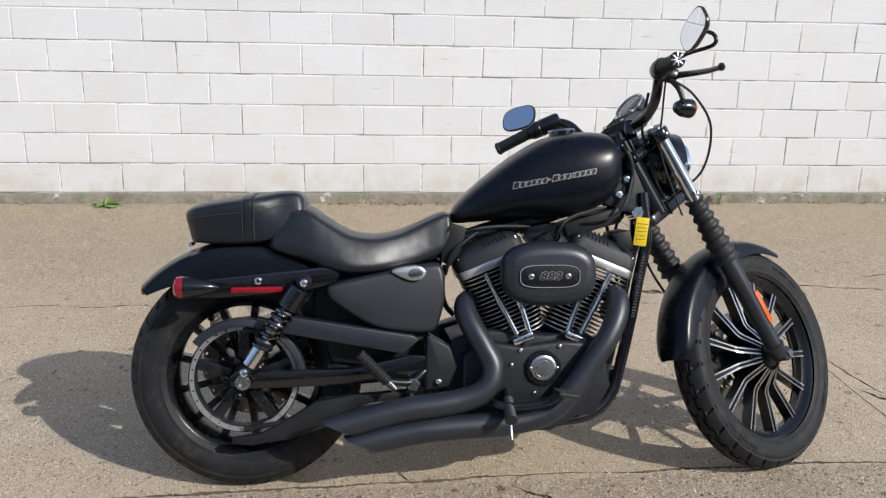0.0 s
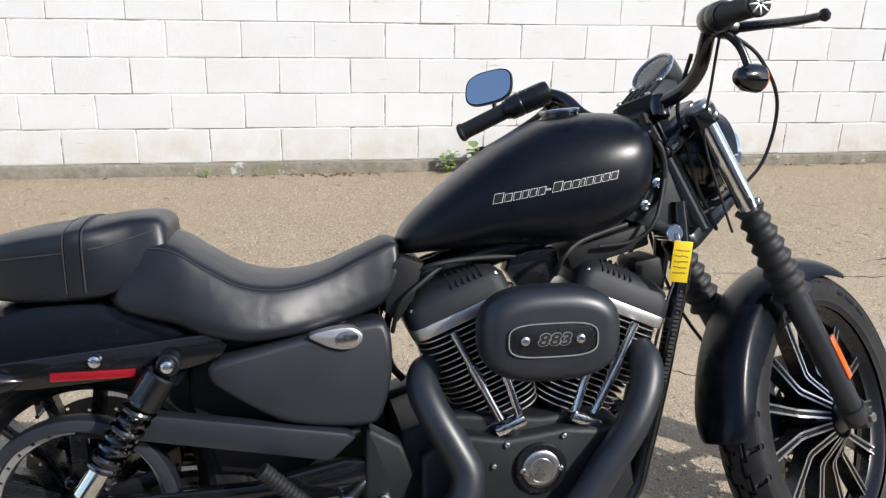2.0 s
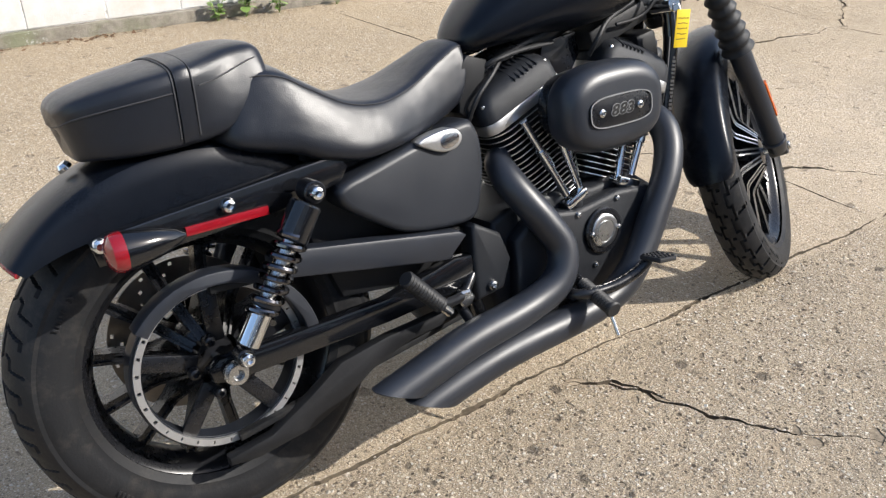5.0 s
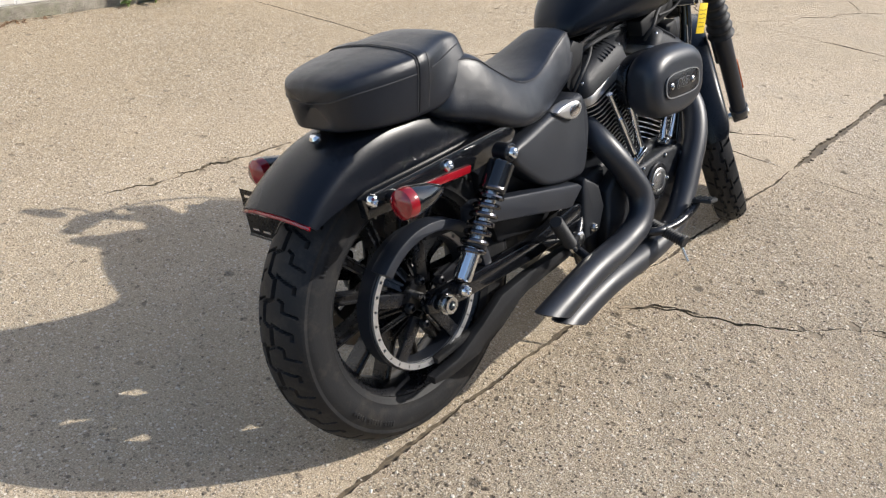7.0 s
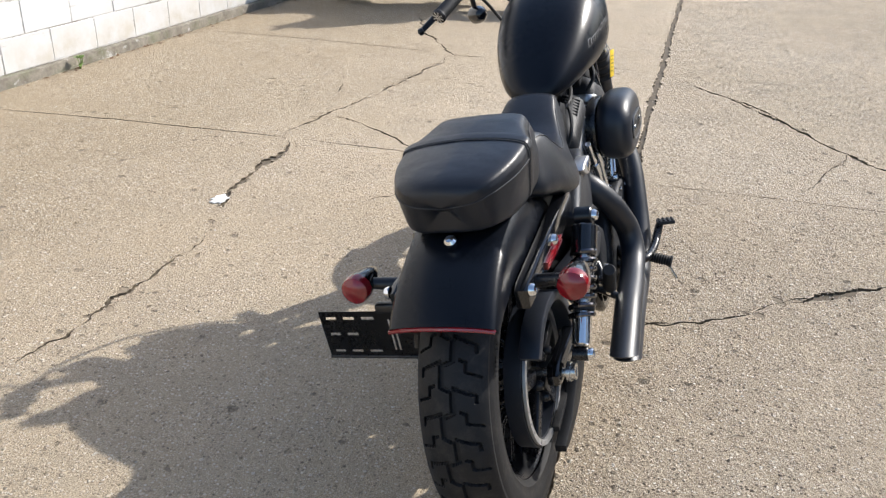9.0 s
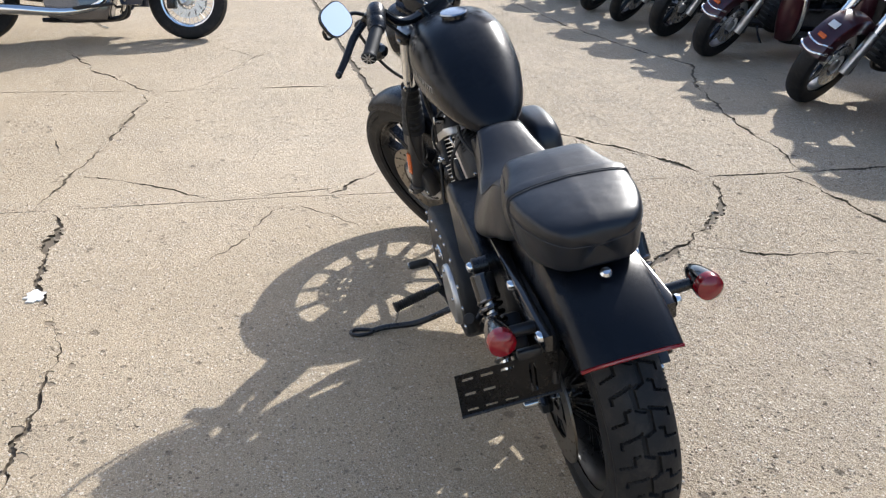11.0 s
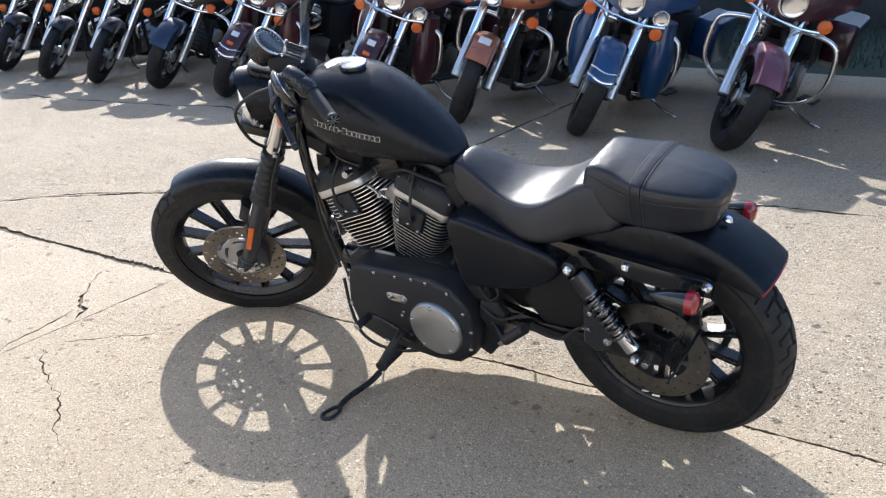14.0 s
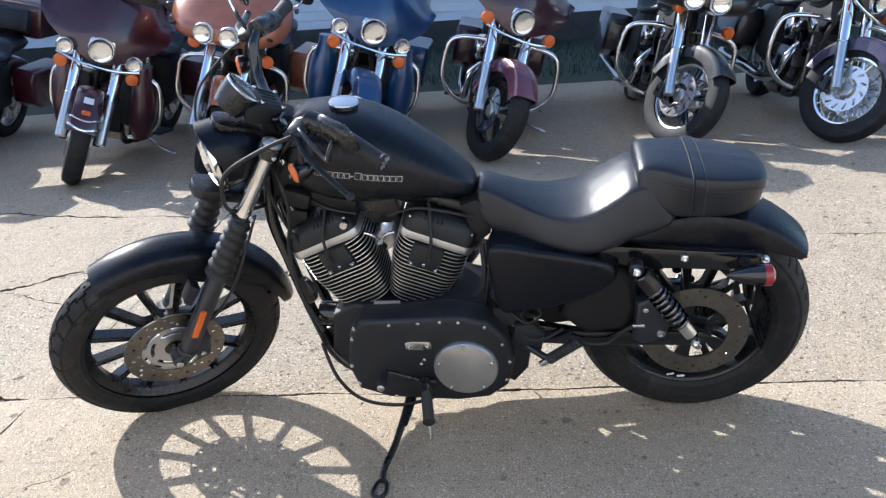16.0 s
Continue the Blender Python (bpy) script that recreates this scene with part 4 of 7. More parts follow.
    for x, grow in ((0.008, 0.0), (0.009, 0.0035), (0.0205, 0.0045), (0.032, 0.0035), (0.033, 0.0)):
        near = min(pad, key=lambda r: abs(r[0] - x))
        strap.append((x, near[1] + 0.002, near[2] + grow, near[3] + grow, near[4]))
    part("strap", cushion(strap), "leather", pillion, "black strap across the pad")

    for side in (-1, 1):
        pts = []
        for x, b, t, half, mid in spaced(seat, 60)[6:56]:
            pts.append((x, side * (half * 0.80 + 0.0004), b + (t - b) * 0.845))
        part("seam", tube(pts, 0.0011, 6, 90), "thread", rider, "grey stitched seam")
    for x in (0.0055, 0.0355):
        near = min(pad, key=lambda r: abs(r[0] - x))
        round_pad = [(x, sy * (near[3] * px + 0.0008), near[1] + (near[2] - near[1]) * pz + 0.0008) for sy, run in ((1, PAD_REAR[3:]), (-1, PAD_REAR[-2:2:-1])) for px, pz in run]
        part("seam", tube(round_pad, 0.0016, 6, 80), "thread", pillion, "grey stitched seam")
    wall_seam = [(x + 0.006 * min(1.0, max(0.0, (-0.06 - x) / 0.10)) ** 1.5, half * 0.994 + 0.0006, b + (t - b) * 0.66) for x, b, t, half, mid in pad if x < 0.006]
    part("seam", tube([(x, -y, z) for x, y, z in wall_seam[::-1]] + wall_seam, 0.0013, 6, 120), "thread", pillion, "grey stitched seam")
    for side in (-1, 1):
        part("seam", tube([(x, side * (half * (0.99 - 0.11 * min(1.0, (x - 0.03) / 0.09)) + 0.0012), b + (t - b) * 0.66) for x, b, t, half, mid in pad if 0.036 < x < 0.150], 0.0013, 6, 40), "thread", pillion, "grey stitched seam")

    # frame rails over the rear wheel
    def strut():
        return plate([(-0.158, 0.548), (-0.163, 0.585), (-0.14, 0.594), (0.20, 0.628), (0.245, 0.632), (0.265, 0.610), (0.25, 0.585), (0.20, 0.572), (0.14, 0.562), (-0.05, 0.549)], 0.108, 0.136, 0.005)
    both("fender_strut", strut, "gloss", bike)
    for s in (-1, 1):
        for x, z in ((0.048, 0.594), (-0.151, 0.582)):
            part("strut_bolt", bolt((x, s * 0.136, z), (0, s, 0), 0.0125, 0.012), "chrome", bike)
    part("side_reflector", plate([(-0.025, 0.562), (0.112, 0.563), (0.112, 0.578), (-0.025, 0.577)], -0.1415, -0.134, 0.002), "red", bike, "red side reflector")

    # shocks
    for s in (-1, 1):
        top, low = Vector((0.173, s * 0.180, 0.594)), Vector((0.014, s * 0.172, 0.356))
        d = (low - top).normalized()
        L = (low - top).length
        shock = part("shock_absorber", rod(top + d * 0.02, top + d * 0.085, 0.027, 0.027, 24), "gloss", bike, "black coil shock with a chrome lower body")
        part("spring", tube([top + d * (0.075 + 0.145 * k / 63) + 0.0235 * ((along((0, 0, 0), d).to_3x3()) @ Vector((math.cos(k * 0.78), math.sin(k * 0.78), 0))) for k in range(64)], 0.0058, 8, 190), "darkchrome", shock, "glossy dark coil spring")
        part("damper", rod(top + d * 0.07, low - d * 0.06, 0.0145, 0.0145, 20), "steel", shock)
        part("lower_body", rod(low - d * 0.088, low - d * 0.018, 0.0195, 0.0195, 24), "chrome", shock, "chrome shock body")
        part("collar", rod(low - d * 0.098, low - d * 0.088, 0.026, 0.026, 24), "frame", shock)
        part("upper_eye", rod(top - Vector((0, s * 0.022, 0)), top + Vector((0, s * 0.016, 0)), 0.019, 0.019, 20), "frame", shock)
        part("lower_eye", rod(low - Vector((0, s * 0.016, 0)), low + Vector((0, s * 0.016, 0)), 0.015, 0.015, 20), "frame", shock)
        part("upper_bolt", bolt(top + Vector((0, s * 0.016, 0)), (0, s, 0), 0.0125, 0.012), "chrome", shock)
        part("lower_bolt", bolt(low + Vector((0, s * 0.016, 0)), (0, s, 0), 0.0125, 0.012), "chrome", shock)

    # swing arm and guards
    def arm():
        return plate([(-0.03, 0.306), (-0.035, 0.33), (-0.015, 0.345), (0.30, 0.350), (0.46, 0.385), (0.52, 0.38), (0.53, 0.34), (0.48, 0.318), (0.30, 0.304), (0.0, 0.298)], 0.105, 0.133, 0.006)
    both("swing_arm", arm, "gloss", bike)
    part("belt_guard", plate([(0.098, 0.455), (0.098, 0.490), (0.13, 0.498), (0.465, 0.441), (0.480, 0.430), (0.438, 0.393), (0.42, 0.394)], -0.150, -0.112, 0.005), "matte", bike, "black upper belt guard")
    arc = [(0.172 * math.cos(radians(a)), 0.318 + 0.172 * math.sin(radians(a))) for a in range(8, 141, 6)]
    arc += [(0.150 * math.cos(radians(a)), 0.318 + 0.150 * math.sin(radians(a))) for a in range(140, 7, -6)]
    part("pulley_guard", plate(arc, -0.128, -0.086, 0.003), "matte", bike, "black pulley guard")
    part("lower_guard", plate([(-0.03, 0.160), (0.05, 0.172), (0.13, 0.215), (0.20, 0.258), (0.30, 0.275), (0.46, 0.285), (0.46, 0.262), (0.34, 0.250), (0.26, 0.222), (0.20, 0.185), (0.13, 0.155), (0.02, 0.140), (-0.03, 0.145)], -0.125, -0.100, 0.004), "plastic", bike, "black lower belt guard")
    part("drive_belt", plate([(0.0, 0.462), (0.5, 0.43), (0.5, 0.418), (0.0, 0.450)], -0.110, -0.090, 0.002), "rubber", bike)
    part("drive_belt", plate([(0.0, 0.186), (0.5, 0.262), (0.5, 0.250), (0.0, 0.174)], -0.108, -0.090, 0.002), "rubber", bike)

    # side covers
    shell = plate([(0.238, 0.581), (0.232, 0.555), (0.255, 0.530), (0.328, 0.480), (0.375, 0.460), (0.45, 0.447), (0.507, 0.445), (0.532, 0.463), (0.550, 0.525), (0.553, 0.587), (0.547, 0.620), (0.525, 0.635), (0.42, 0.621), (0.31, 0.599)], -0.156, -0.078, 0.026, seg=6, smooth=3)
    for v in shell.verts:
        v.co.y += 0.030 * (v.co.x - 0.23) / 0.31 + 0.22 * max(0.0, v.co.z - 0.58)
    part("side_cover", shell, "cover", bike, "matte black side cover", sharp=50)
    part("oil_tank", plate([(0.543, 0.655), (0.41, 0.637), (0.30, 0.614), (0.236, 0.594), (0.216, 0.555), (0.27, 0.500), (0.38, 0.462), (0.49, 0.444), (0.526, 0.452), (0.545, 0.55)], 0.07, 0.170, 0.030, seg=6, smooth=3), "denim", bike, "matte black oil tank cover", sharp=60)
    part("fender_liner", plate([(0.31, 0.53), (0.22, 0.56), (0.170, 0.51), (0.155, 0.42), (0.18, 0.345), (0.30, 0.330), (0.37, 0.40)], 0.05, 0.128, 0.03, seg=5), "plastic", bike, "black rounded fender liner", sharp=60)
    part("inner_fender", plate([(0.20, 0.66), (0.19, 0.50), (0.24, 0.36), (0.40, 0.34), (0.48, 0.40), (0.495, 0.58), (0.47, 0.64)], -0.088, 0.082, 0.01), "plastic", bike)

    engine(bike)
    exhaust(bike)
    front_end(bike)
    lights(bike)
    controls(bike)
    return bike


def wrap(bm, tree, side, lift):
    """Lays flat pieces onto the side of a body."""
    for v in bm.verts:
        hit = tree.ray_cast(Vector((v.co.x, side * 0.5, v.co.z)), Vector((0, -side, 0)))
        if hit[0]:
            v.co.y = hit[0].y + side * (lift + abs(v.co.y))
    return bm


def slanted(x0, x1, z0, z1, slope, rise, n=3):
    """A leaning four-sided patch, cut fine enough to bend."""
    bm = bmesh.new()
    g = [[bm.verts.new((x0 + (x1 - x0) * i / n + slope * j / n * (z1 - z0), 0, z0 + (z1 - z0) * j / n + rise * (x0 + (x1 - x0) * i / n))) for i in range(n + 1)] for j in range(n + 1)]
    for j in range(n):
        for i in range(n):
            bm.faces.new((g[j][i], g[j][i + 1], g[j + 1][i + 1], g[j + 1][i]))
    return bm


def letters(text, size, depth=0.0008, grow=0.0):
    cu = bpy.data.curves.new("text", "FONT")
    cu.body, cu.size, cu.extrude, cu.align_x, cu.align_y = text, size, depth, "CENTER", "CENTER"
    cu.shear, cu.offset, cu.space_character = 0.25, grow, 1.08
    ob = bpy.data.objects.new("text", cu)
    me = bpy.data.meshes.new_from_object(ob)
    bm = bmesh.new()
    bm.from_mesh(me)
    bpy.data.objects.remove(ob)
    bpy.data.meshes.remove(me)
    return bm


def moved(bm, m):
    bmesh.ops.transform(bm, matrix=m, verts=bm.verts[:])
    return bm


def rounded(hx, hy, r, n=5):
    pts = []
    for cx, cy, a0 in ((hx - r, hy - r, 0), (-hx + r, hy - r, 90), (-hx + r, -hy + r, 180), (hx - r, -hy + r, 270)):
        for k in range(n + 1):
            a = radians(a0 + 90 * k / n)
            pts.append((cx + r * math.cos(a), cy + r * math.sin(a)))
    return pts


def slab(outline, z0, z1, m, bm=None, bevel=0.0):
    """A flat piece in x and y between two heights, moved by m."""
    return plate([(x, -y) for x, y in outline], -z1, -z0, bevel, bm, 2, m @ pose(0, 0, 0, -90))


CRANK = Vector((0.845, 0, 0.262))


def engine(bike):
    case = part("crankcase", plate([(0.57, 0.20), (0.55, 0.30), (0.57, 0.42), (0.66, 0.45), (0.84, 0.43), (0.95, 0.44), (1.01, 0.40), (1.03, 0.28), (0.98, 0.19), (0.80, 0.155), (0.66, 0.165)], -0.105, 0.105, 0.012, seg=3), "wrinkle", bike, "black engine crankcase")
    for sgn in (-1, 1):
        m = Matrix.Translation(CRANK) @ pose(0, 0, 0, 0, 22.5 * sgn, 0)
        cyl = part("cylinder", lathe([(0.060, 0.12), (0.060, 0.36), (0.02, 0.36)], 28, m), "wrinkle", bike, "black finned engine cylinder with bright fin edges")
        n = 17
        for k in range(n):
            f = k / (n - 1)
            z = 0.180 + 0.200 * f
            hx = 0.074 + 0.026 * min(1, f * 1.6)
            hy = 0.082 + 0.010 * min(1, f * 1.6)
            fin = slab(rounded(hx, hy, 0.045), z - 0.0018, z + 0.0018, m)
            edge = slab(rounded(hx + 0.0016, hy + 0.0016, 0.046), z - 0.0010, z + 0.0010, m)
            part("fin", fin, "wrinkle", cyl)
            part("fin_edge", edge, "finedge", cyl)
        part("rocker_band", slab(rounded(0.105, 0.094, 0.03), 0.388, 0.412, m, bevel=0.003), "satin", cyl, "satin silver band under the rocker cover")
        cover = bmesh.new()
        rings = []
        for z, hx, hy in ((0.412, 0.104, 0.093), (0.440, 0.102, 0.091), (0.458, 0.090, 0.082), (0.470, 0.070, 0.066), (0.474, 0.05, 0.05)):
            rings.append([m @ Vector((x, y, z)) for x, y in rounded(hx, hy, 0.03)])
        skin(cover, rings)
        part("rocker_cover", done(cover), "wrinkle", cyl, "black rocker cover")
        for k in range(6):
            for y, tip in ((-0.062, 26), (0.062, -26)):
                part("cover_rib", block((0.0035, 0.05, 0.016), m @ pose(-sgn * 0.012 * (k - 2.5) - sgn * 0.03, y, 0.462, tip, 0, 0), 0.001), "wrinkle", cyl)
        for x, y in ((0.085, -0.075), (-0.085, -0.075), (0.085, 0.075), (-0.085, 0.075)):
            part("cover_bolt", bolt(m @ Vector((x, y, 0.442)), m.to_3x3() @ Vector((0, 0, 1)), 0.007, 0.009), "steel", cyl)
        plug = part("spark_plug_lead", tube([m @ Vector((0.0, 0.108, 0.35)), m @ Vector((-sgn * 0.005, 0.118, 0.375)), m @ Vector((-sgn * 0.02, 0.112, 0.43)), m @ Vector((-sgn * 0.05, 0.06, 0.49))], 0.0045, 8), "grip", bike)
        part("plug_boot", rod(m @ Vector((0.01, 0.085, 0.32)), m @ Vector((0.0, 0.103, 0.352)), 0.009), "grip", bike)
        part("head_block", block((0.088, 0.022, 0.074), m @ pose(-sgn * 0.012, 0.096, 0.348), 0.008), "wrinkle", cyl, "black cylinder head boss")
        for x, z in ((-0.036, 0.326), (0.0, 0.334), (0.034, 0.326)):
            part("head_bolt", bolt(m @ Vector((x - sgn * 0.012, 0.106, z)), m.to_3x3() @ Vector((0, 1, 0)), 0.0065, 0.012), "steel", cyl)
        # pushrod tubes
        for off in (-0.024, 0.024):
            a, b = Vector((CRANK.x + sgn * 0.072 + off * 0.8, -0.118, 0.435)), m @ Vector((off * 1.4, -0.105, 0.385))
            rodm = part("pushrod_tube", rod(a, b, 0.0085), "chrome", bike, "chrome pushrod tube")
            part("tube_collar", rod(a.lerp(b, 0.38), a.lerp(b, 0.62), 0.0115), "chrome", rodm)
        base = Vector((CRANK.x + sgn * 0.074, -0.118, 0.425))
        part("lifter_block", block((0.062, 0.034, 0.020), Matrix.Translation(base) @ pose(0, 0, 0, 0, 22.5 * sgn, 0), 0.005), "chrome", bike, "chrome lifter block")
        part("tappet_boss", rod(base, base + Vector((-sgn * 0.012, 0.01, -0.05)), 0.018, 0.022), "wrinkle", bike)

    # right side
    part("cam_cover", plate([(0.60, 0.20), (0.60, 0.38), (0.66, 0.425), (0.76, 0.405), (0.88, 0.420), (0.97, 0.410), (0.985, 0.34), (0.95, 0.22), (0.85, 0.165), (0.70, 0.165)], -0.142, -0.100, 0.012, seg=3), "wrinkle", bike, "black cam cover")
    timing = part("timing_cover", lathe([(0.050, 0), (0.050, 0.007), (0.047, 0.010), (0.039, 0.0105), (0.038, 0.008), (0.002, 0.008)], 40, pose(0.824, -0.141, 0.346) @ RIGHT), "frame", bike, "round black timing cover")
    part("timing_disc", lathe([(0.036, 0.004), (0.036, 0.011), (0.034, 0.0125), (0.025, 0.0125), (0.0245, 0.011), (0.0215, 0.011), (0.021, 0.0132), (0.002, 0.014)], 40, pose(0.824, -0.141, 0.346) @ RIGHT), "alu", timing, "machined silver disc")
    for x, z in ((0.76, 0.395), (0.735, 0.355), (0.87, 0.405), (0.955, 0.39), (0.80, 0.275), (0.90, 0.28), (0.97, 0.33), (0.787, 0.346), (0.861, 0.346)):
        part("case_bolt", bolt((x, -0.151 if abs(x - 0.824) < 0.04 and z == 0.346 else -0.142, z), (0, -1, 0), 0.0065, 0.006), "steel", bike)
    part("sprocket_cover", plate([(0.500, 0.436), (0.508, 0.442), (0.565, 0.408), (0.585, 0.35), (0.562, 0.295), (0.495, 0.285)], -0.140, -0.09, 0.010, seg=3), "wrinkle", bike, "black sprocket cover")
    part("cover_bolt", bolt((0.532, -0.140, 0.311), (0, -1, 0), 0.011, 0.010), "steel", bike)
    part("pivot_bolt", lathe([(0.019, 0), (0.019, 0.014), (0.015, 0.018), (0.004, 0.0185)], 6, pose(0.463, -0.136, 0.306) @ RIGHT), "steel", bike, "bright swing arm pivot bolt")
    # air cleaner
    cleaner = part("air_cleaner", plate(oval(0.830, 0.611, 0.131, 0.0875, 48, 2.7), -0.211, -0.118, 0.036, seg=6), "matte", bike, "matte black oval air cleaner cover", sharp=60)
    part("cleaner_plate", plate(oval(0.826, 0.608, 0.082, 0.031, 40, 3.6), -0.2135, -0.205, 0.002), "frame", cleaner)
    rim = disc(0.93, 1.0, 0.002, (), 60, 1)
    for v in rim.verts:
        a = math.atan2(v.co.z, v.co.x)
        k = math.hypot(v.co.x, v.co.z)
        c, s = math.cos(a), math.sin(a)
        v.co = Vector((0.826 + math.copysign(abs(c) ** (2 / 3.6), c) * (0.082 - (1 - k) * 0.03), v.co.y - 0.2142, 0.608 + math.copysign(abs(s) ** (2 / 3.6), s) * (0.031 - (1 - k) * 0.03)))
    part("plate_rim", rim, "labelsilver", cleaner)
    part("number", moved(letters("883", 0.034, 0.0008, 0.0022), pose(0.826, -0.2145, 0.608, 90, 0, 0) @ Matrix.Diagonal((1.1, 0.85, 1, 1))), "labelsilver", cleaner, "raised black 883 number with a grey outline")
    part("number_core", moved(letters("883", 0.034, 0.0008, 0.0009), pose(0.826, -0.2156, 0.608, 90, 0, 0) @ Matrix.Diagonal((1.1, 0.85, 0.6, 1))), "black", cleaner)
    for x in (0.775, 0.876):
        part("cleaner_bolt", bolt((x, -0.2135, 0.608), (0, -1, 0), 0.0085, 0.004), "steel", cleaner)
    part("cleaner_back", plate(oval(0.830, 0.611, 0.115, 0.072, 36, 2.7), -0.119, -0.09, 0.004), "frame", cleaner)
    part("carburettor", rod((0.845, -0.10, 0.60), (0.845, 0.025, 0.60), 0.030), "satin", bike, "grey intake between the cylinders")
    yb = bmesh.new()
    for s in (-1, 1):
        tube([(0.845, 0.075, 0.63), (0.845 + s * 0.018, 0.083, 0.655), (0.845 + s * 0.04, 0.078, 0.66)], 0.005, 8, None, yb)
    rod((0.845, 0.05, 0.60), (0.845, 0.08, 0.632), 0.012, 0.008, 14, yb)
    part("intake_bracket", yb, "steel", bike)

    # left side
    prim = part("primary_cover", plate([(0.945, 0.200), (0.968, 0.29), (0.945, 0.40), (0.91, 0.445), (0.80, 0.448), (0.70, 0.452), (0.63, 0.452), (0.56, 0.43), (0.51, 0.37), (0.495, 0.29), (0.515, 0.21), (0.57, 0.165), (0.66, 0.152), (0.86, 0.165)], 0.100, 0.192, 0.016, seg=3), "wrinkle", bike, "black primary cover", sharp=50)
    part("derby_cover", lathe([(0.090, 0), (0.090, 0.010), (0.086, 0.016), (0.06, 0.021), (0.002, 0.023)], 56, pose(0.630, 0.190, 0.284) @ LEFT), "satin", prim, "round polished clutch cover")
    for k in range(5):
        a = radians(90 + 72 * k)
        part("derby_bolt", bolt((0.630 + 0.078 * math.cos(a), 0.206, 0.284 + 0.078 * math.sin(a)), (0, 1, 0), 0.0065, 0.006), "steel", prim)
    part("inspection_cover", plate(oval(0.757, 0.362, 0.038, 0.0155, 32, 4.0), 0.190, 0.198, 0.003), "polished", prim, "small silver inspection cover")
    for x, y, z in [(0.731, 0.198, 0.362), (0.783, 0.198, 0.362)] + [(x, 0.190, z) for x, z in ((0.93, 0.42), (0.94, 0.385), (0.83, 0.432), (0.75, 0.436), (0.69, 0.44), (0.64, 0.438), (0.57, 0.42), (0.525, 0.36), (0.508, 0.30), (0.52, 0.235), (0.955, 0.29), (0.94, 0.225), (0.745, 0.31), (0.755, 0.295), (0.84, 0.178))]:
        part("primary_bolt", bolt((x, y, z), (0, 1, 0), 0.0062, 0.006), "steel", prim)
    part("case_badge", block((0.075, 0.006, 0.012), pose(0.846, 0.108, 0.447), 0.001), "satin", bike, "small silver badge")
    part("starter_motor", lathe([(0.02, 0), (0.038, 0.004), (0.042, 0.014), (0.042, 0.10), (0.036, 0.112), (0.012, 0.116)], 28, along((0.515, 0.02, 0.485), (0, 1, 0))), "wrinkle", bike, "black starter motor")
    part("starter_lead", tube([(0.53, 0.11, 0.50), (0.545, 0.13, 0.53), (0.55, 0.12, 0.58), (0.56, 0.08, 0.63)], 0.0055, 8), "grip", bike)
    part("breather_hose", tube([(0.60, 0.10, 0.46), (0.575, 0.115, 0.49), (0.565, 0.11, 0.55), (0.57, 0.07, 0.61)], 0.008, 10), "grip", bike)
    part("pivot_cover", plate([(0.42, 0.30), (0.41, 0.36), (0.44, 0.395), (0.49, 0.39), (0.505, 0.33), (0.47, 0.29)], 0.115, 0.150, 0.008), "wrinkle", bike)
    part("gear_cover", plate([(0.46, 0.22), (0.44, 0.34), (0.47, 0.42), (0.55, 0.44), (0.56, 0.20), (0.50, 0.17)], 0.03, 0.13, 0.01), "wrinkle", bike)
    part("oil_filter", lathe([(0.02, 0), (0.036, 0.004), (0.038, 0.012), (0.038, 0.075), (0.030, 0.082)], 30, along((0.985, 0.045, 0.36), (1, 0, 0.12))), "gloss", bike, "black oil filter canister")
    part("regulator", block((0.03, 0.11, 0.10), pose(1.035, 0, 0.27, 0, 8, 0), 0.006), "frame", bike, "black finned regulator")
    for k in range(9):
        part("regulator_fin", block((0.022, 0.004, 0.09), pose(1.056, -0.048 + 0.012 * k, 0.27, 0, 8, 0), 0.001), "frame", bike)

    # frame
    def down():
        return tube([(1.135, 0.038, 0.83), (1.142, 0.052, 0.70), (1.118, 0.056, 0.57), (1.096, 0.058, 0.45), (1.064, 0.060, 0.31), (1.042, 0.068, 0.250), (0.995, 0.082, 0.205), (0.92, 0.095, 0.185), (0.75, 0.100, 0.178), (0.55, 0.11, 0.19), (0.50, 0.11, 0.30)], 0.0165, 14, 60)
    both("frame_rail", down, "gloss", bike, "gloss black frame tube")
    part("backbone", tube([(1.14, 0, 0.88), (1.0, 0, 0.82), (0.75, 0, 0.735), (0.5, 0, 0.66), (0.25, 0, 0.61)], 0.030, 16), "frame", bike)
    part("steering_head", rod((1.195, 0, 0.765), (1.072, 0, 0.978), 0.034, 0.034, 24), "gloss", bike)
    def gusset():
        return plate([(1.02, 0.80), (1.03, 0.85), (1.11, 0.90), (1.155, 0.80), (1.12, 0.76)], 0.030, 0.040, 0.003)
    both("neck_gusset", gusset, "wrinkle", bike)
    for x, y, z in ((1.085, -0.041, 0.868), (1.062, -0.041, 0.825), (1.085, 0.041, 0.868), (1.062, 0.041, 0.825)):
        part("neck_bolt", bolt((x, y, z), (0, y, 0), 0.0125, 0.009), "chrome", bike, "bright neck bolt")
    part("coil_box", block((0.17, 0.11, 0.045), pose(0.985, 0, 0.745, 0, -16, 0), 0.008), "plastic", bike, "black ignition box under the tank")
    part("neck_housing", plate([(1.045, 0.93), (1.035, 0.985), (1.07, 1.012), (1.125, 1.015), (1.145, 0.965), (1.125, 0.925)], -0.034, 0.034, 0.008), "plastic", bike, "black plastic housing over the steering head", STEER)
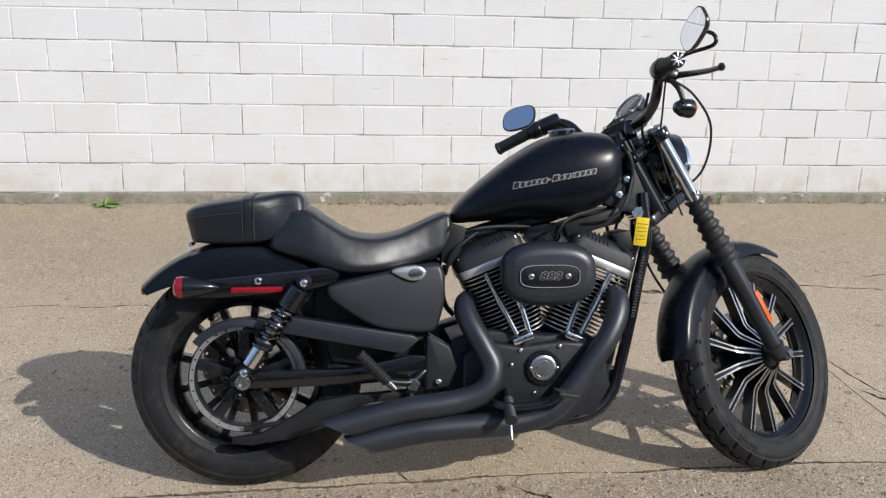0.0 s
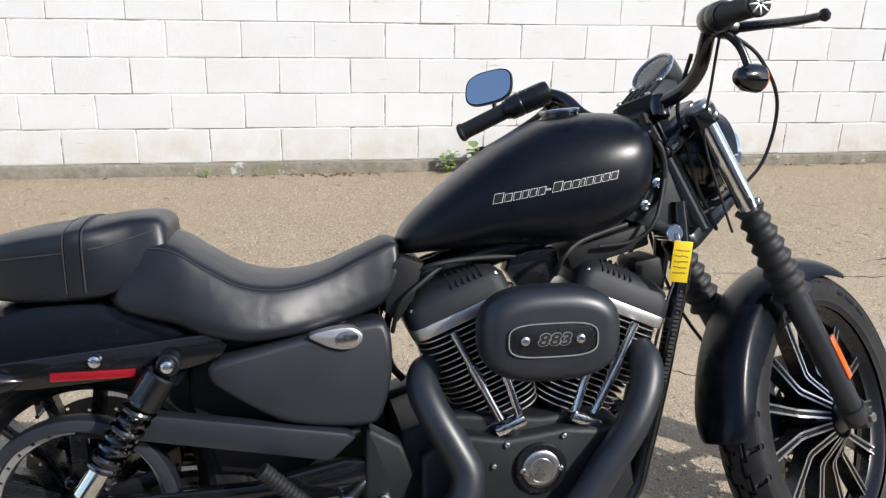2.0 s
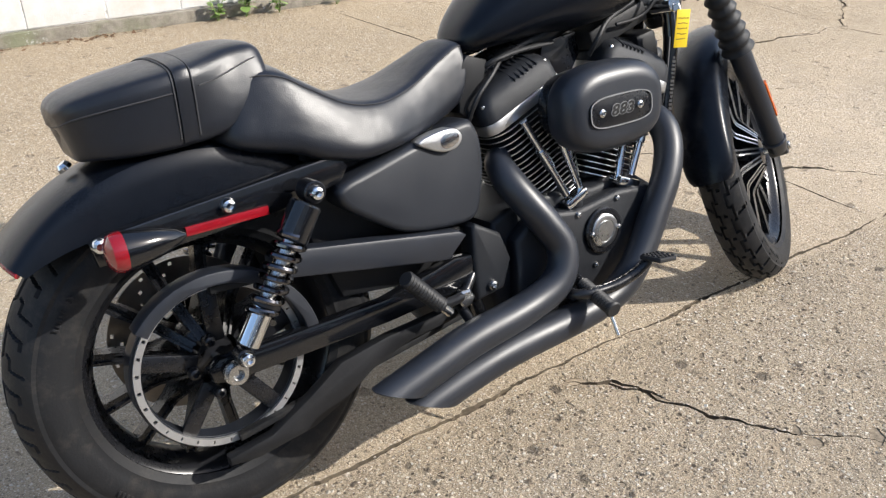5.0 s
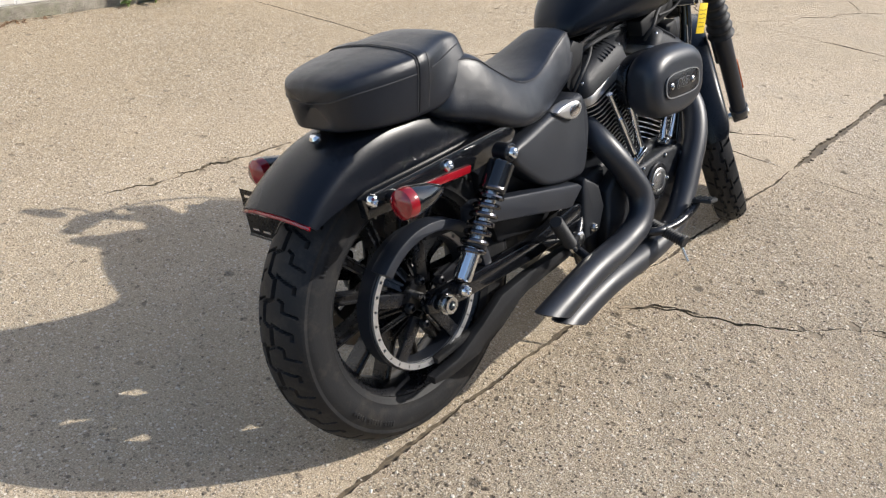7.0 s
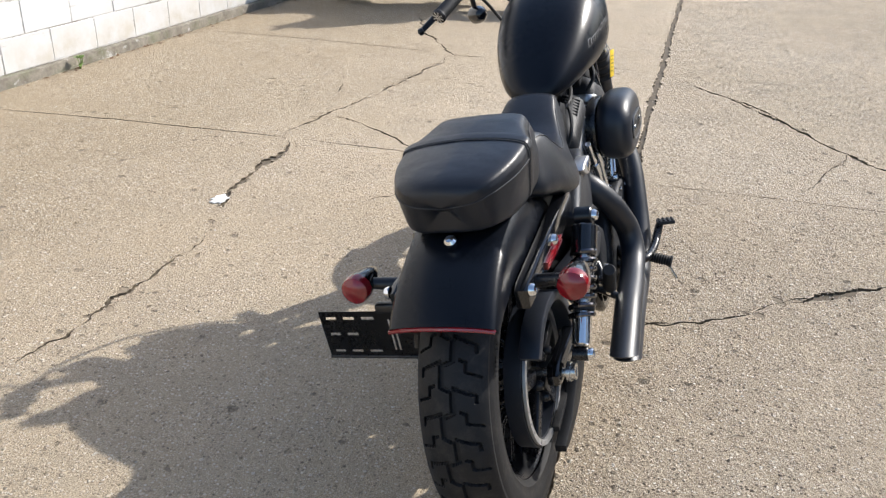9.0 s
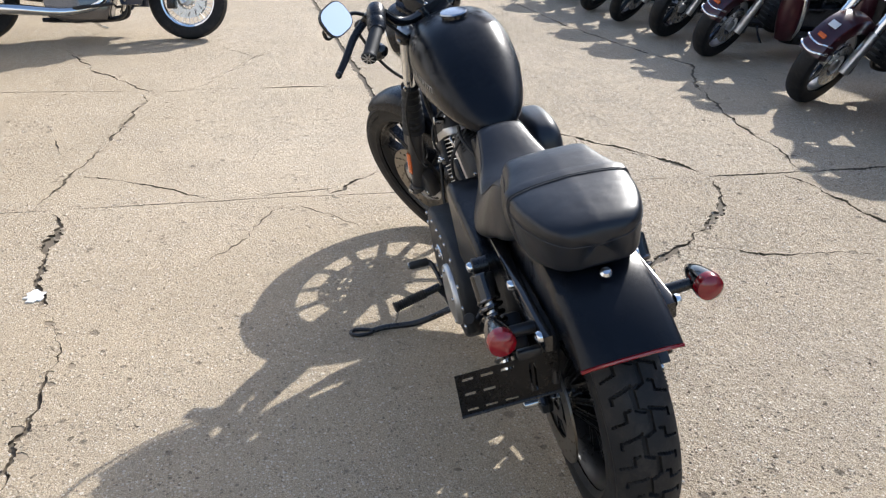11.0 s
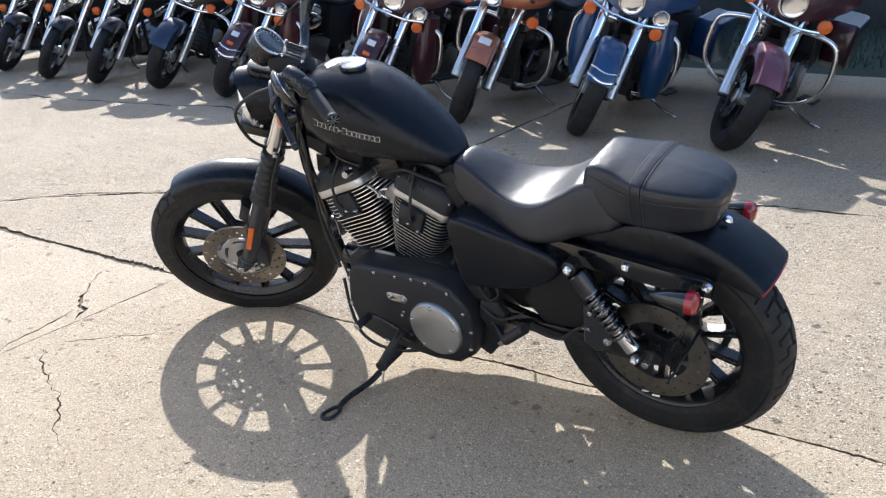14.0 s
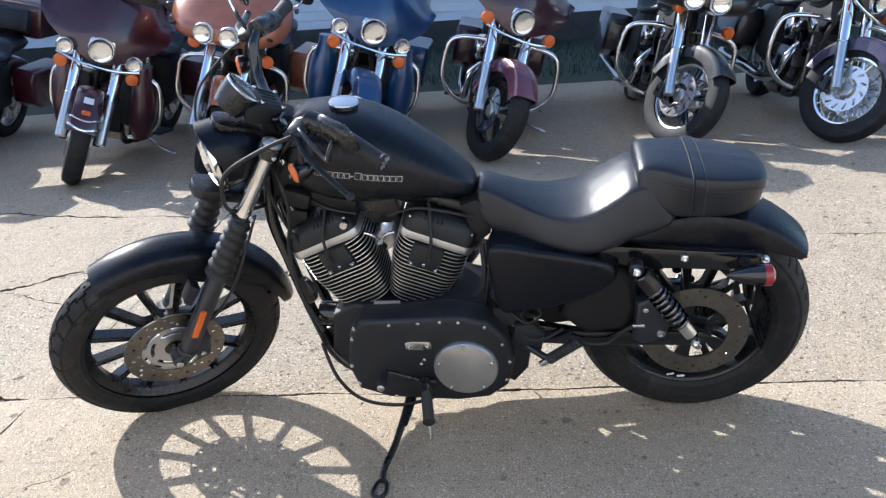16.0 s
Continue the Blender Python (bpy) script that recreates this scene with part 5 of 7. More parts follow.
    for x, y, z in ((1.055, -0.036, 0.955), (1.100, -0.036, 0.990), (1.125, -0.036, 0.950)):
        part("neck_screw", bolt((x, y, z), (0, -1, 0), 0.006, 0.005), "steel", bike, "", STEER)
    part("fork_lock", rod((1.075, -0.052, 0.915), (1.150, -0.060, 0.958), 0.017, 0.015, 20), "gloss", bike, "black fork lock barrel", STEER)
    part("lock_face", lathe([(0.012, 0.0), (0.012, 0.003), (0.006, 0.004), (0.001, 0.002)], 18, along((1.075, -0.052, 0.915), (-0.86, 0.1, -0.49))), "steel", bike, "", STEER)
    part("brake_line", tube([(1.065, -0.150, 1.075), (1.105, -0.075, 1.0), (1.135, -0.062, 0.93), (1.165, -0.050, 0.85), (1.215, -0.045, 0.76)], 0.0042, 8, 40), "grip", bike, "black brake line", STEER)
    part("wire_loom", tube([(1.05, -0.046, 0.97), (1.085, -0.056, 0.94), (1.10, -0.050, 0.885), (1.09, -0.047, 0.83), (1.05, -0.045, 0.79)], 0.0065, 8, 40), "grip", bike, "taped wire loom")
    part("ignition_switch", rod((1.10, -0.04, 0.77), (1.10, -0.105, 0.775), 0.017, 0.017, 18), "chrome", bike, "chrome ignition switch")
    part("rear_cylinder_brace", plate([(0.575, 0.745), (0.62, 0.73), (0.60, 0.66), (0.57, 0.62), (0.545, 0.64), (0.55, 0.72)], -0.07, 0.07, 0.006), "plastic", bike)
    part("hose", tube([(0.60, -0.04, 0.70), (0.63, -0.075, 0.725), (0.70, -0.07, 0.735), (0.80, -0.05, 0.735)], 0.005, 8), "grip", bike, "black rubber hose")
    part("hose", tube([(0.56, -0.06, 0.60), (0.575, -0.085, 0.66), (0.62, -0.08, 0.70), (0.66, -0.06, 0.725)], 0.0045, 8), "grip", bike, "black rubber hose")
    part("hose", tube([(0.87, -0.08, 0.70), (0.88, -0.10, 0.735), (0.92, -0.09, 0.765), (1.02, -0.06, 0.79)], 0.005, 8), "grip", bike, "black rubber hose")
    part("hose", tube([(0.57, 0.06, 0.68), (0.65, 0.085, 0.72), (0.74, 0.075, 0.73), (0.82, 0.06, 0.70)], 0.0045, 8), "grip", bike, "black rubber hose")
    part("hose", tube([(1.03, 0.05, 0.76), (0.97, 0.08, 0.74), (0.90, 0.075, 0.72)], 0.0045, 8), "grip", bike, "black rubber hose")
    part("cable", tube([(0.52, 0.12, 0.44), (0.46, 0.15, 0.40), (0.42, 0.155, 0.43), (0.44, 0.15, 0.46), (0.47, 0.145, 0.42), (0.43, 0.13, 0.36)], 0.004, 8), "grip", bike, "black cable")
    part("cable", tube([(1.06, 0.10, 0.30), (1.02, 0.14, 0.20), (0.94, 0.185, 0.155), (0.82, 0.19, 0.14), (0.70, 0.15, 0.15)], 0.0055, 8), "grip", bike, "black cable")
    part("cable", tube([(0.49, 0.15, 0.375), (0.44, 0.155, 0.345), (0.40, 0.15, 0.35), (0.36, 0.14, 0.37)], 0.004, 8), "grip", bike, "black cable")


def exhaust(bike):
    def pipe(points, radii, cut_at, cut_n, label):
        bm = tube(points, radii, 26, 70, None, False)
        bmesh.ops.bisect_plane(bm, geom=bm.verts[:] + bm.edges[:] + bm.faces[:], plane_co=cut_at, plane_no=cut_n, clear_outer=True)
        bmesh.ops.solidify(bm, geom=bm.faces[:], thickness=0.0035)
        return part("exhaust_pipe", done(bm), "matte", bike, label, sharp=50)

    a = pipe([(0.640, -0.05, 0.532), (0.614, -0.085, 0.524), (0.610, -0.118, 0.499), (0.629, -0.148, 0.455), (0.656, -0.168, 0.407), (0.677, -0.182, 0.361), (0.668, -0.192, 0.318), (0.638, -0.196, 0.288), (0.59, -0.198, 0.272), (0.53, -0.202, 0.262), (0.42, -0.206, 0.248), (0.29, -0.212, 0.217), (0.15, -0.216, 0.180)],
             [0.026, 0.029, 0.0315, 0.0315, 0.0315, 0.0315, 0.0315, 0.032, 0.032, 0.033, 0.034, 0.034, 0.034], (0.214, 0, 0.230), (-0.40, 0, -0.92), "matte black slash-cut exhaust pipe")
    b = pipe([(1.005, -0.03, 0.545), (1.033, -0.06, 0.548), (1.044, -0.105, 0.530), (1.033, -0.138, 0.486), (0.998, -0.161, 0.424), (0.945, -0.173, 0.354), (0.899, -0.181, 0.292), (0.850, -0.187, 0.244), (0.79, -0.190, 0.216), (0.69, -0.194, 0.203), (0.50, -0.201, 0.194), (0.34, -0.208, 0.167), (0.22, -0.214, 0.135)],
             [0.026, 0.029, 0.0315, 0.0315, 0.0315, 0.0315, 0.0315, 0.032, 0.032, 0.033, 0.034, 0.034, 0.034], (0.270, 0, 0.187), (-0.40, 0, -0.92), "matte black slash-cut lower exhaust pipe")
    part("pipe_clamp", rod((0.70, -0.10, 0.25), (0.70, -0.19, 0.235), 0.012), "frame", a)
    part("pipe_clamp", rod((0.46, -0.12, 0.29), (0.45, -0.19, 0.262), 0.010), "frame", b)


def leg(z, y):
    return Vector((1.135 + (0.98 - z) * 0.610, y, z))


def front_end(bike):
    for s in (-1, 1):
        y = s * 0.103
        tubem = part("fork_tube", rod(leg(0.99, y), leg(0.60, y), 0.0205, 0.0205, 28), "chrome", bike, "chrome fork tube", STEER)
        part("fork_collar", lathe([(0.021, -0.016), (0.0295, -0.014), (0.031, -0.010), (0.031, 0.016), (0.029, 0.020), (0.020, 0.021)], 28, along(leg(0.972, y), leg(0.99, y) - leg(0.97, y))), "gloss", tubem, "black clamp collar")
        part("fork_cap", lathe([(0.0255, 0.0), (0.0255, 0.005), (0.022, 0.009), (0.012, 0.011), (0.011, 0.006), (0.001, 0.006)], 24, along(leg(0.990, y), leg(0.99, y) - leg(0.97, y))), "satin", tubem, "satin metal fork cap")
        part("clamp_bolt", bolt(leg(0.970, y) + Vector((-0.004, s * 0.030, 0)), (0, s, 0), 0.0075, 0.007), "steel", tubem)
        prof = []
        L = (leg(0.79, y) - leg(0.615, y)).length
        for k in range(29):
            f = k / 28
            prof.append((0.026 + 0.010 * f + 0.0045 * math.cos(k * math.pi / 2), L * f))
        part("fork_gaiter", lathe(prof, 28, along(leg(0.79, y), leg(0.6, y) - leg(0.79, y))), "grip", tubem, "ribbed black rubber fork boot", sharp=80)
        slider = part("fork_slider", rod(leg(0.635, y), leg(0.345, y), 0.0275, 0.0245, 26), "matte", tubem, "black fork leg")
        part("fork_foot", rod(leg(0.36, y), leg(0.325, y) + Vector((0.004, 0, 0)), 0.030, 0.022, 22), "matte", tubem)
        mid = leg(0.47, y)
        part("fork_reflector", block((0.019, 0.008, 0.105), Matrix.Translation(mid + Vector((0.012, s * 0.0255, 0))) @ pose(0, 0, 0, 0, -29.2, 0), 0.0025), "orange", tubem, "orange fork reflector")
        part("axle_clamp", rod((1.547, s * 0.078, 0.331), (1.547, s * 0.124, 0.331), 0.024, 0.022, 22), "matte", tubem)
        part("clamp_bolt", bolt(leg(0.80, y) + Vector((-0.012, s * 0.03, 0)), (0, s, 0), 0.008, 0.008), "steel", tubem)
        part("fender_brace", plate([(1.42, 0.57), (1.44, 0.60), (1.475, 0.54), (1.46, 0.52)], s * 0.064 - 0.005, s * 0.064 + 0.03 * (s < 0) * -1 + 0.03 * (s > 0) + 0.005, 0.003), "matte", bike, "", STEER)
    up = along(leg(0.975, 0), (-0.5, 0, 0.866))
    part("upper_clamp", slab(rounded(0.034, 0.124, 0.028), -0.010, 0.010, up @ pose(0, 0, 0, 0, 0, 0), bevel=0.004), "frame", bike, "black upper fork clamp", STEER)
    lowm = along(leg(0.792, 0) + Vector((-0.012, 0, 0)), (-0.5, 0, 0.866))
    part("lower_clamp", slab(rounded(0.040, 0.126, 0.030), -0.016, 0.016, lowm, bevel=0.005), "frame", bike, "black lower fork clamp", STEER)
    cal = part("brake_caliper", plate([(1.46, 0.30), (1.445, 0.36), (1.455, 0.42), (1.49, 0.43), (1.505, 0.36), (1.50, 0.29)], 0.052, 0.108, 0.010), "matte", bike, "black front brake caliper", STEER)
    part("caliper_bolt", bolt((1.475, 0.108, 0.40), (0, 1, 0), 0.009, 0.006), "steel", cal)
    part("caliper_bolt", bolt((1.48, 0.108, 0.32), (0, 1, 0), 0.009, 0.006), "steel", cal)

    # headlight and its visor
    head = part("headlight", lathe([(0.012, -0.13), (0.045, -0.12), (0.075, -0.085), (0.085, -0.04), (0.086, 0.0), (0.080, 0.004)], 44, along((1.266, 0, 0.922), (1, 0, -0.06))), "gloss", bike, "black headlight shell", STEER)
    part("headlight_ring", lathe([(0.086, -0.006), (0.091, 0.0), (0.091, 0.012), (0.084, 0.018), (0.080, 0.012)], 48, along((1.266, 0, 0.922), (1, 0, -0.06)), closed=True), "chrome", head, "chrome headlight ring")
    part("headlight_glass", lathe([(0.083, 0.008), (0.075, 0.020), (0.05, 0.029), (0.002, 0.033)], 44, along((1.266, 0, 0.922), (1, 0, -0.06))), "glass", head, "clear headlight glass")
    part("reflector_bowl", lathe([(0.079, 0.006), (0.06, -0.02), (0.03, -0.04), (0.006, -0.045), (0.004, -0.03)], 44, along((1.266, 0, 0.922), (1, 0, -0.06))), "lampbowl", head)
    cap = bmesh.new()
    rings = []
    for x, r0 in ((1.125, 0.012), (1.132, 0.040), (1.150, 0.066), (1.175, 0.083), (1.20, 0.091), (1.225, 0.095), (1.258, 0.096)):
        outer = [Vector((x + 0.034 * max(0.0, math.cos(radians(a))) ** 2 * (x - 1.125) / 0.13, r0 * math.sin(radians(a)), 0.925 + r0 * 1.04 * math.cos(radians(a)))) for a in range(-100, 101, 10)]
        inner = [Vector((x + 0.034 * max(0.0, math.cos(radians(a))) ** 2 * (x - 1.125) / 0.13 + 0.001, (r0 - 0.004) * math.sin(radians(a)), 0.925 + (r0 - 0.004) * 1.04 * math.cos(radians(a)))) for a in range(100, -101, -10)]
        rings.append(outer + inner)
    skin(cap, rings)
    part("headlight_visor", done(cap), "denim", bike, "matte black headlight visor", STEER)
    part("visor_badge", slab(oval(0, 0, 0.022, 0.014, 24), 0.0, 0.002, pose(1.225, 0, 1.0225, 0, -6, 0), None, 0.0006), "frame", bike, "", STEER)

    # gauge
    face = along((1.152, 0, 1.097), (-0.80, 0, 0.60))
    gauge = part("speedometer", lathe([(0.020, -0.062), (0.040, -0.058), (0.047, -0.03), (0.050, -0.004), (0.050, 0.004), (0.046, 0.008), (0.0455, 0.001)], 44, face), "frame", bike, "round black speedometer", STEER)
    part("gauge_ring", lathe([(0.0455, 0.001), (0.050, 0.004), (0.0505, 0.008), (0.047, 0.0105), (0.0445, 0.008)], 44, face, closed=True), "steel", gauge, "bright gauge ring")
    part("gauge_face", lathe([(0.0455, 0.0), (0.0455, 0.0015), (0.001, 0.0015)], 40, face), "black", gauge)
    ticks = bmesh.new()
    for k in range(17):
        block((0.0015, 0.007, 0.0006), face @ pose(0, 0, 0.002, 0, 0, -130 + 260 * k / 16) @ pose(0, 0.037, 0), 0, ticks)
    part("gauge_ticks", ticks, "white", gauge)
    part("gauge_glass", lathe([(0.046, 0.006), (0.03, 0.0085), (0.001, 0.0092)], 40, face), "glass", gauge)
    part("gauge_bracket", plate([(1.07, 1.005), (1.065, 1.03), (1.12, 1.07), (1.165, 1.075), (1.17, 1.03), (1.12, 1.0)], -0.045, 0.045, 0.008), "wrinkle", bike, "", STEER)
    for y in (-0.032, -0.016, 0.0, 0.016, 0.032):
        part("bracket_rib", rod((1.075, y, 1.0385), (1.112, y, 1.0655), 0.0022, 0.0022, 8), "wrinkle", bike, "", STEER)
    for x, z in ((1.0695, 1.0345), (1.1165, 1.0685)):
        for y in (-0.036, 0.036):
            part("bracket_bolt", bolt((x, y, z), (-0.588, 0, 0.809), 0.006, 0.005), "steel", bike, "", STEER)

    # bars, grips, levers, mirrors, signals
    bars = fair([(0.99, 0.275, 1.098), (1.035, 0.225, 1.112), (1.070, 0.185, 1.095), (1.085, 0.145, 1.045), (1.088, 0.09, 1.018), (1.09, 0.0, 1.015), (1.088, -0.09, 1.018), (1.085, -0.145, 1.045), (1.070, -0.185, 1.095), (1.035, -0.225, 1.112), (0.99, -0.275, 1.098)], 61)
    bar = part("handlebar", tube(bars, 0.0145, 16, 61), "gloss", bike, "black handlebar", STEER)
    for s in (-1, 1):
        inner, outer = Vector((0.985, s * 0.276, 1.090)), Vector((0.930, s * 0.368, 1.062))
        d = (outer - inner).normalized()
        prof = []
        L = (outer - inner).length
        for k in range(41):
            f = k / 40
            prof.append((0.0178 + (0.0008 if k % 2 else 0) + 0.003 * max(0, f - 0.94) / 0.06, L * f))
        grip = part("grip", lathe(prof, 22, along(inner, d)), "grip", bar, "ribbed black rubber grip")
        part("grip_end", lathe([(0.0205, 0), (0.0205, 0.004), (0.017, 0.007), (0.001, 0.0075)], 24, along(outer, d)), "frame", bar)
        star = bmesh.new()
        for k in range(8):
            block((0.0035, 0.016, 0.002), along(outer + d * 0.0075, d) @ pose(0, 0, 0, 0, 0, 45 * k) @ pose(0, 0.010, 0), 0.0008, star)
        part("grip_star", star, "alu", bar, "silver star on the grip end")
        ctrl = Vector((1.035, s * 0.225, 1.110))
        housing = part("switch_housing", lathe([(0.015, -0.030), (0.024, -0.027), (0.0265, -0.018), (0.0265, 0.034), (0.025, 0.036), (0.025, 0.039), (0.0265, 0.041), (0.0255, 0.066), (0.021, 0.072), (0.0205, 0.078), (0.015, 0.078)], 26, along(ctrl, inner - ctrl)), "frame", bar, "black switch housing")
        for k in range(3):
            part("switch", block((0.010, 0.012, 0.008), Matrix.Translation(ctrl.lerp(inner, 0.15 + 0.3 * k) + Vector((-0.022, 0, 0.012 - 0.008 * k))) @ pose(0, 0, 0, 0, -60, 0), 0.003), "grip", housing)
        part("master_cylinder" if s < 0 else "clutch_perch", block((0.045, 0.045, 0.032), Matrix.Translation(ctrl + Vector((0.040, -s * 0.004, -0.008))) @ pose(0, 0, 0, 0, 15, s * 30), 0.009), "frame", bar)
        part("lever", tube([ctrl + Vector((0.052, s * 0.01, -0.012)), ctrl + Vector((0.048, s * 0.07, -0.030)), ctrl + Vector((0.020, s * 0.14, -0.055)), ctrl + Vector((-0.002, s * 0.192, -0.070))], [0.013, 0.0115, 0.0105, 0.0095], 12, 24, flat=0.6), "frame", bar, "black hand lever")
        part("lever_ball", lathe([(0.001, -0.011), (0.007, -0.008), (0.010, 0), (0.007, 0.008), (0.001, 0.011)], 14, Matrix.Translation(ctrl + Vector((-0.004, s * 0.196, -0.071)))), "frame", bar)
        mc = Vector((1.014 if s > 0 else 1.032, s * 0.354, 1.171))
        part("mirror_stem", tube([ctrl + Vector((0.040, s * 0.012, 0.008)), ctrl + Vector((0.048, s * 0.05, 0.03)), mc + Vector((0.045, s * 0.02, -0.045)), mc + Vector((0.040, s * 0.03, -0.02)), mc + Vector((0.012, s * 0.004, 0.0))], 0.0055, 10), "frame", bar)
        nrm = Vector((-1, -0.42 if s > 0 else 0.30, 0.28 if s > 0 else 0.06)).normalized()
        wide = (Vector((0, 1, 0)) - nrm * nrm.y).normalized()
        tilt = Matrix.Rotation(radians(22 if s < 0 else 4), 3, nrm)
        wide = tilt @ wide
        loc = Matrix.Translation(mc) @ Matrix((wide, nrm.cross(wide), nrm)).transposed().to_4x4()
        shape = oval(0, 0, 0.060, 0.043, 40, 3.0)
        back = bmesh.new()
        rings = []
        for z, k in ((0.0, 1.0), (-0.006, 1.0), (-0.016, 0.86), (-0.024, 0.55), (-0.026, 0.2)):
            rings.append([loc @ Vector((x * k, y * k, z)) for x, y in shape])
        skin(back, rings)
        mir = part("mirror", done(back), "frame", bar, "black oval mirror shell")
        pane = bmesh.new()
        skin(pane, [[loc @ Vector((x * 0.94, y * 0.92, z)) for x, y in shape] for z in (0.0, 0.0015)])
        part("mirror_glass", done(pane), "mirror", bar, "blue-tinted mirror glass")
        sc = Vector((1.112, s * 0.243, 1.002))
        part("signal", lathe([(0.004, -0.052), (0.016, -0.046), (0.0245, -0.028), (0.0265, 0.0), (0.025, 0.002)], 26, along(sc, (1, s * 0.12, 0))), "gloss", bar, "black front turn signal")
        part("signal_lens", lathe([(0.025, 0.002), (0.0245, 0.005), (0.019, 0.009), (0.001, 0.011)], 26, along(sc, (1, s * 0.12, 0))), "orange", bar, "orange signal lens")
        part("signal_stalk", tube([sc + Vector((-0.02, 0, 0.02)), sc + Vector((-0.03, -s * 0.005, 0.06)), ctrl + Vector((0.03, 0, -0.02))], 0.0075, 10), "frame", bar)
    part("riser", rod((1.085, -0.045, 0.985), (1.09, -0.045, 1.03), 0.02), "gloss", bar)
    part("riser", rod((1.085, 0.045, 0.985), (1.09, 0.045, 1.03), 0.02), "gloss", bar)
    part("control_cable", tube([(1.075, -0.225, 1.09), (1.15, -0.235, 1.05), (1.25, -0.20, 0.98), (1.28, -0.13, 0.88), (1.23, -0.07, 0.82), (1.17, -0.04, 0.79)], 0.0036, 10), "grip", bar, "black control cable")
    part("control_cable", tube([(1.07, -0.215, 1.10), (1.10, -0.16, 1.02), (1.14, -0.10, 0.93), (1.20, -0.08, 0.80), (1.23, -0.07, 0.75)], 0.0028, 10), "grip", bar, "black control cable")
    part("control_cable", tube([(1.08, 0.23, 1.10), (1.17, 0.22, 1.08), (1.265, 0.17, 1.00), (1.285, 0.13, 0.88), (1.26, 0.09, 0.80), (1.17, 0.05, 0.75)], 0.0052, 10), "grip", bar, "black control cable")
    part("control_cable", tube([(1.22, 0.125, 0.80), (1.27, 0.15, 0.72), (1.33, 0.15, 0.60), (1.40, 0.12, 0.48), (1.44, 0.085, 0.42)], 0.004, 10), "grip", bar, "black control cable")
    part("control_cable", tube([(1.07, 0.20, 1.09), (1.10, 0.14, 1.0), (1.12, 0.09, 0.93), (1.12, 0.06, 0.86)], 0.005, 10), "grip", bar, "black control cable")


def lights(bike):
    for s in (-1, 1):
        c = Vector((-0.132, s * 0.212, 0.586))
        sig = part("turn_signal", lathe([(0.003, 0.088), (0.012, 0.075), (0.022, 0.045), (0.028, 0.012), (0.029, 0.0)], 26, along(c, (1, 0, 0))), "gloss", bike, "black bullet turn signal")
        part("lens", lathe([(0.029, 0.0), (0.0295, -0.008), (0.027, -0.018), (0.017, -0.025), (0.001, -0.027)], 26, along(c, (1, 0, 0))), "red", sig, "red turn signal lens")
        part("stalk", rod(c + Vector((0.02, 0, 0)), Vector((-0.10, s * 0.13, 0.575)), 0.011, 0.014), "frame", sig)
    # plate bracket beside the wheel
    ys, zs = [0.105, 0.118, 0.146, 0.152, 0.156, 0.162, 0.166, 0.172, 0.195, 0.222, 0.238, 0.262, 0.278, 0.300, 0.314], [0.428, 0.438, 0.443, 0.478, 0.484, 0.515, 0.521, 0.534]
    holes = {(3, 3), (5, 3)} | {(i, j) for i in (8, 10, 12) for j in (1, 3, 5)} - {(8, 3)}
    bm = bmesh.new()
    g = [[bm.verts.new((-0.128 - 0.10 * (z - 0.48), y, z)) for z in zs] for y in ys]
    for i in range(len(ys) - 1):
        for j in range(len(zs) - 1):
            if (i, j) not in holes and not (i in (3, 5) and j in (2, 3, 4)):
                bm.faces.new((g[i][j], g[i + 1][j], g[i + 1][j + 1], g[i][j + 1]))
    bmesh.ops.solidify(bm, geom=bm.faces[:], thickness=0.003)
    bracket = part("plate_bracket", done(bm), "frame", bike, "black slotted side-mounted plate bracket")
    part("bracket_lip", rod((-0.122, 0.105, 0.426), (-0.122, 0.314, 0.426), 0.004), "frame", bracket)
    part("bracket_arm", tube([(-0.125, 0.115, 0.45), (-0.115, 0.112, 0.50), (-0.10, 0.115, 0.56)], 0.009, 10), "frame", bracket)
    part("plate_lamp", block((0.02, 0.05, 0.02), pose(-0.13, 0.16, 0.54), 0.005), "frame", bracket)


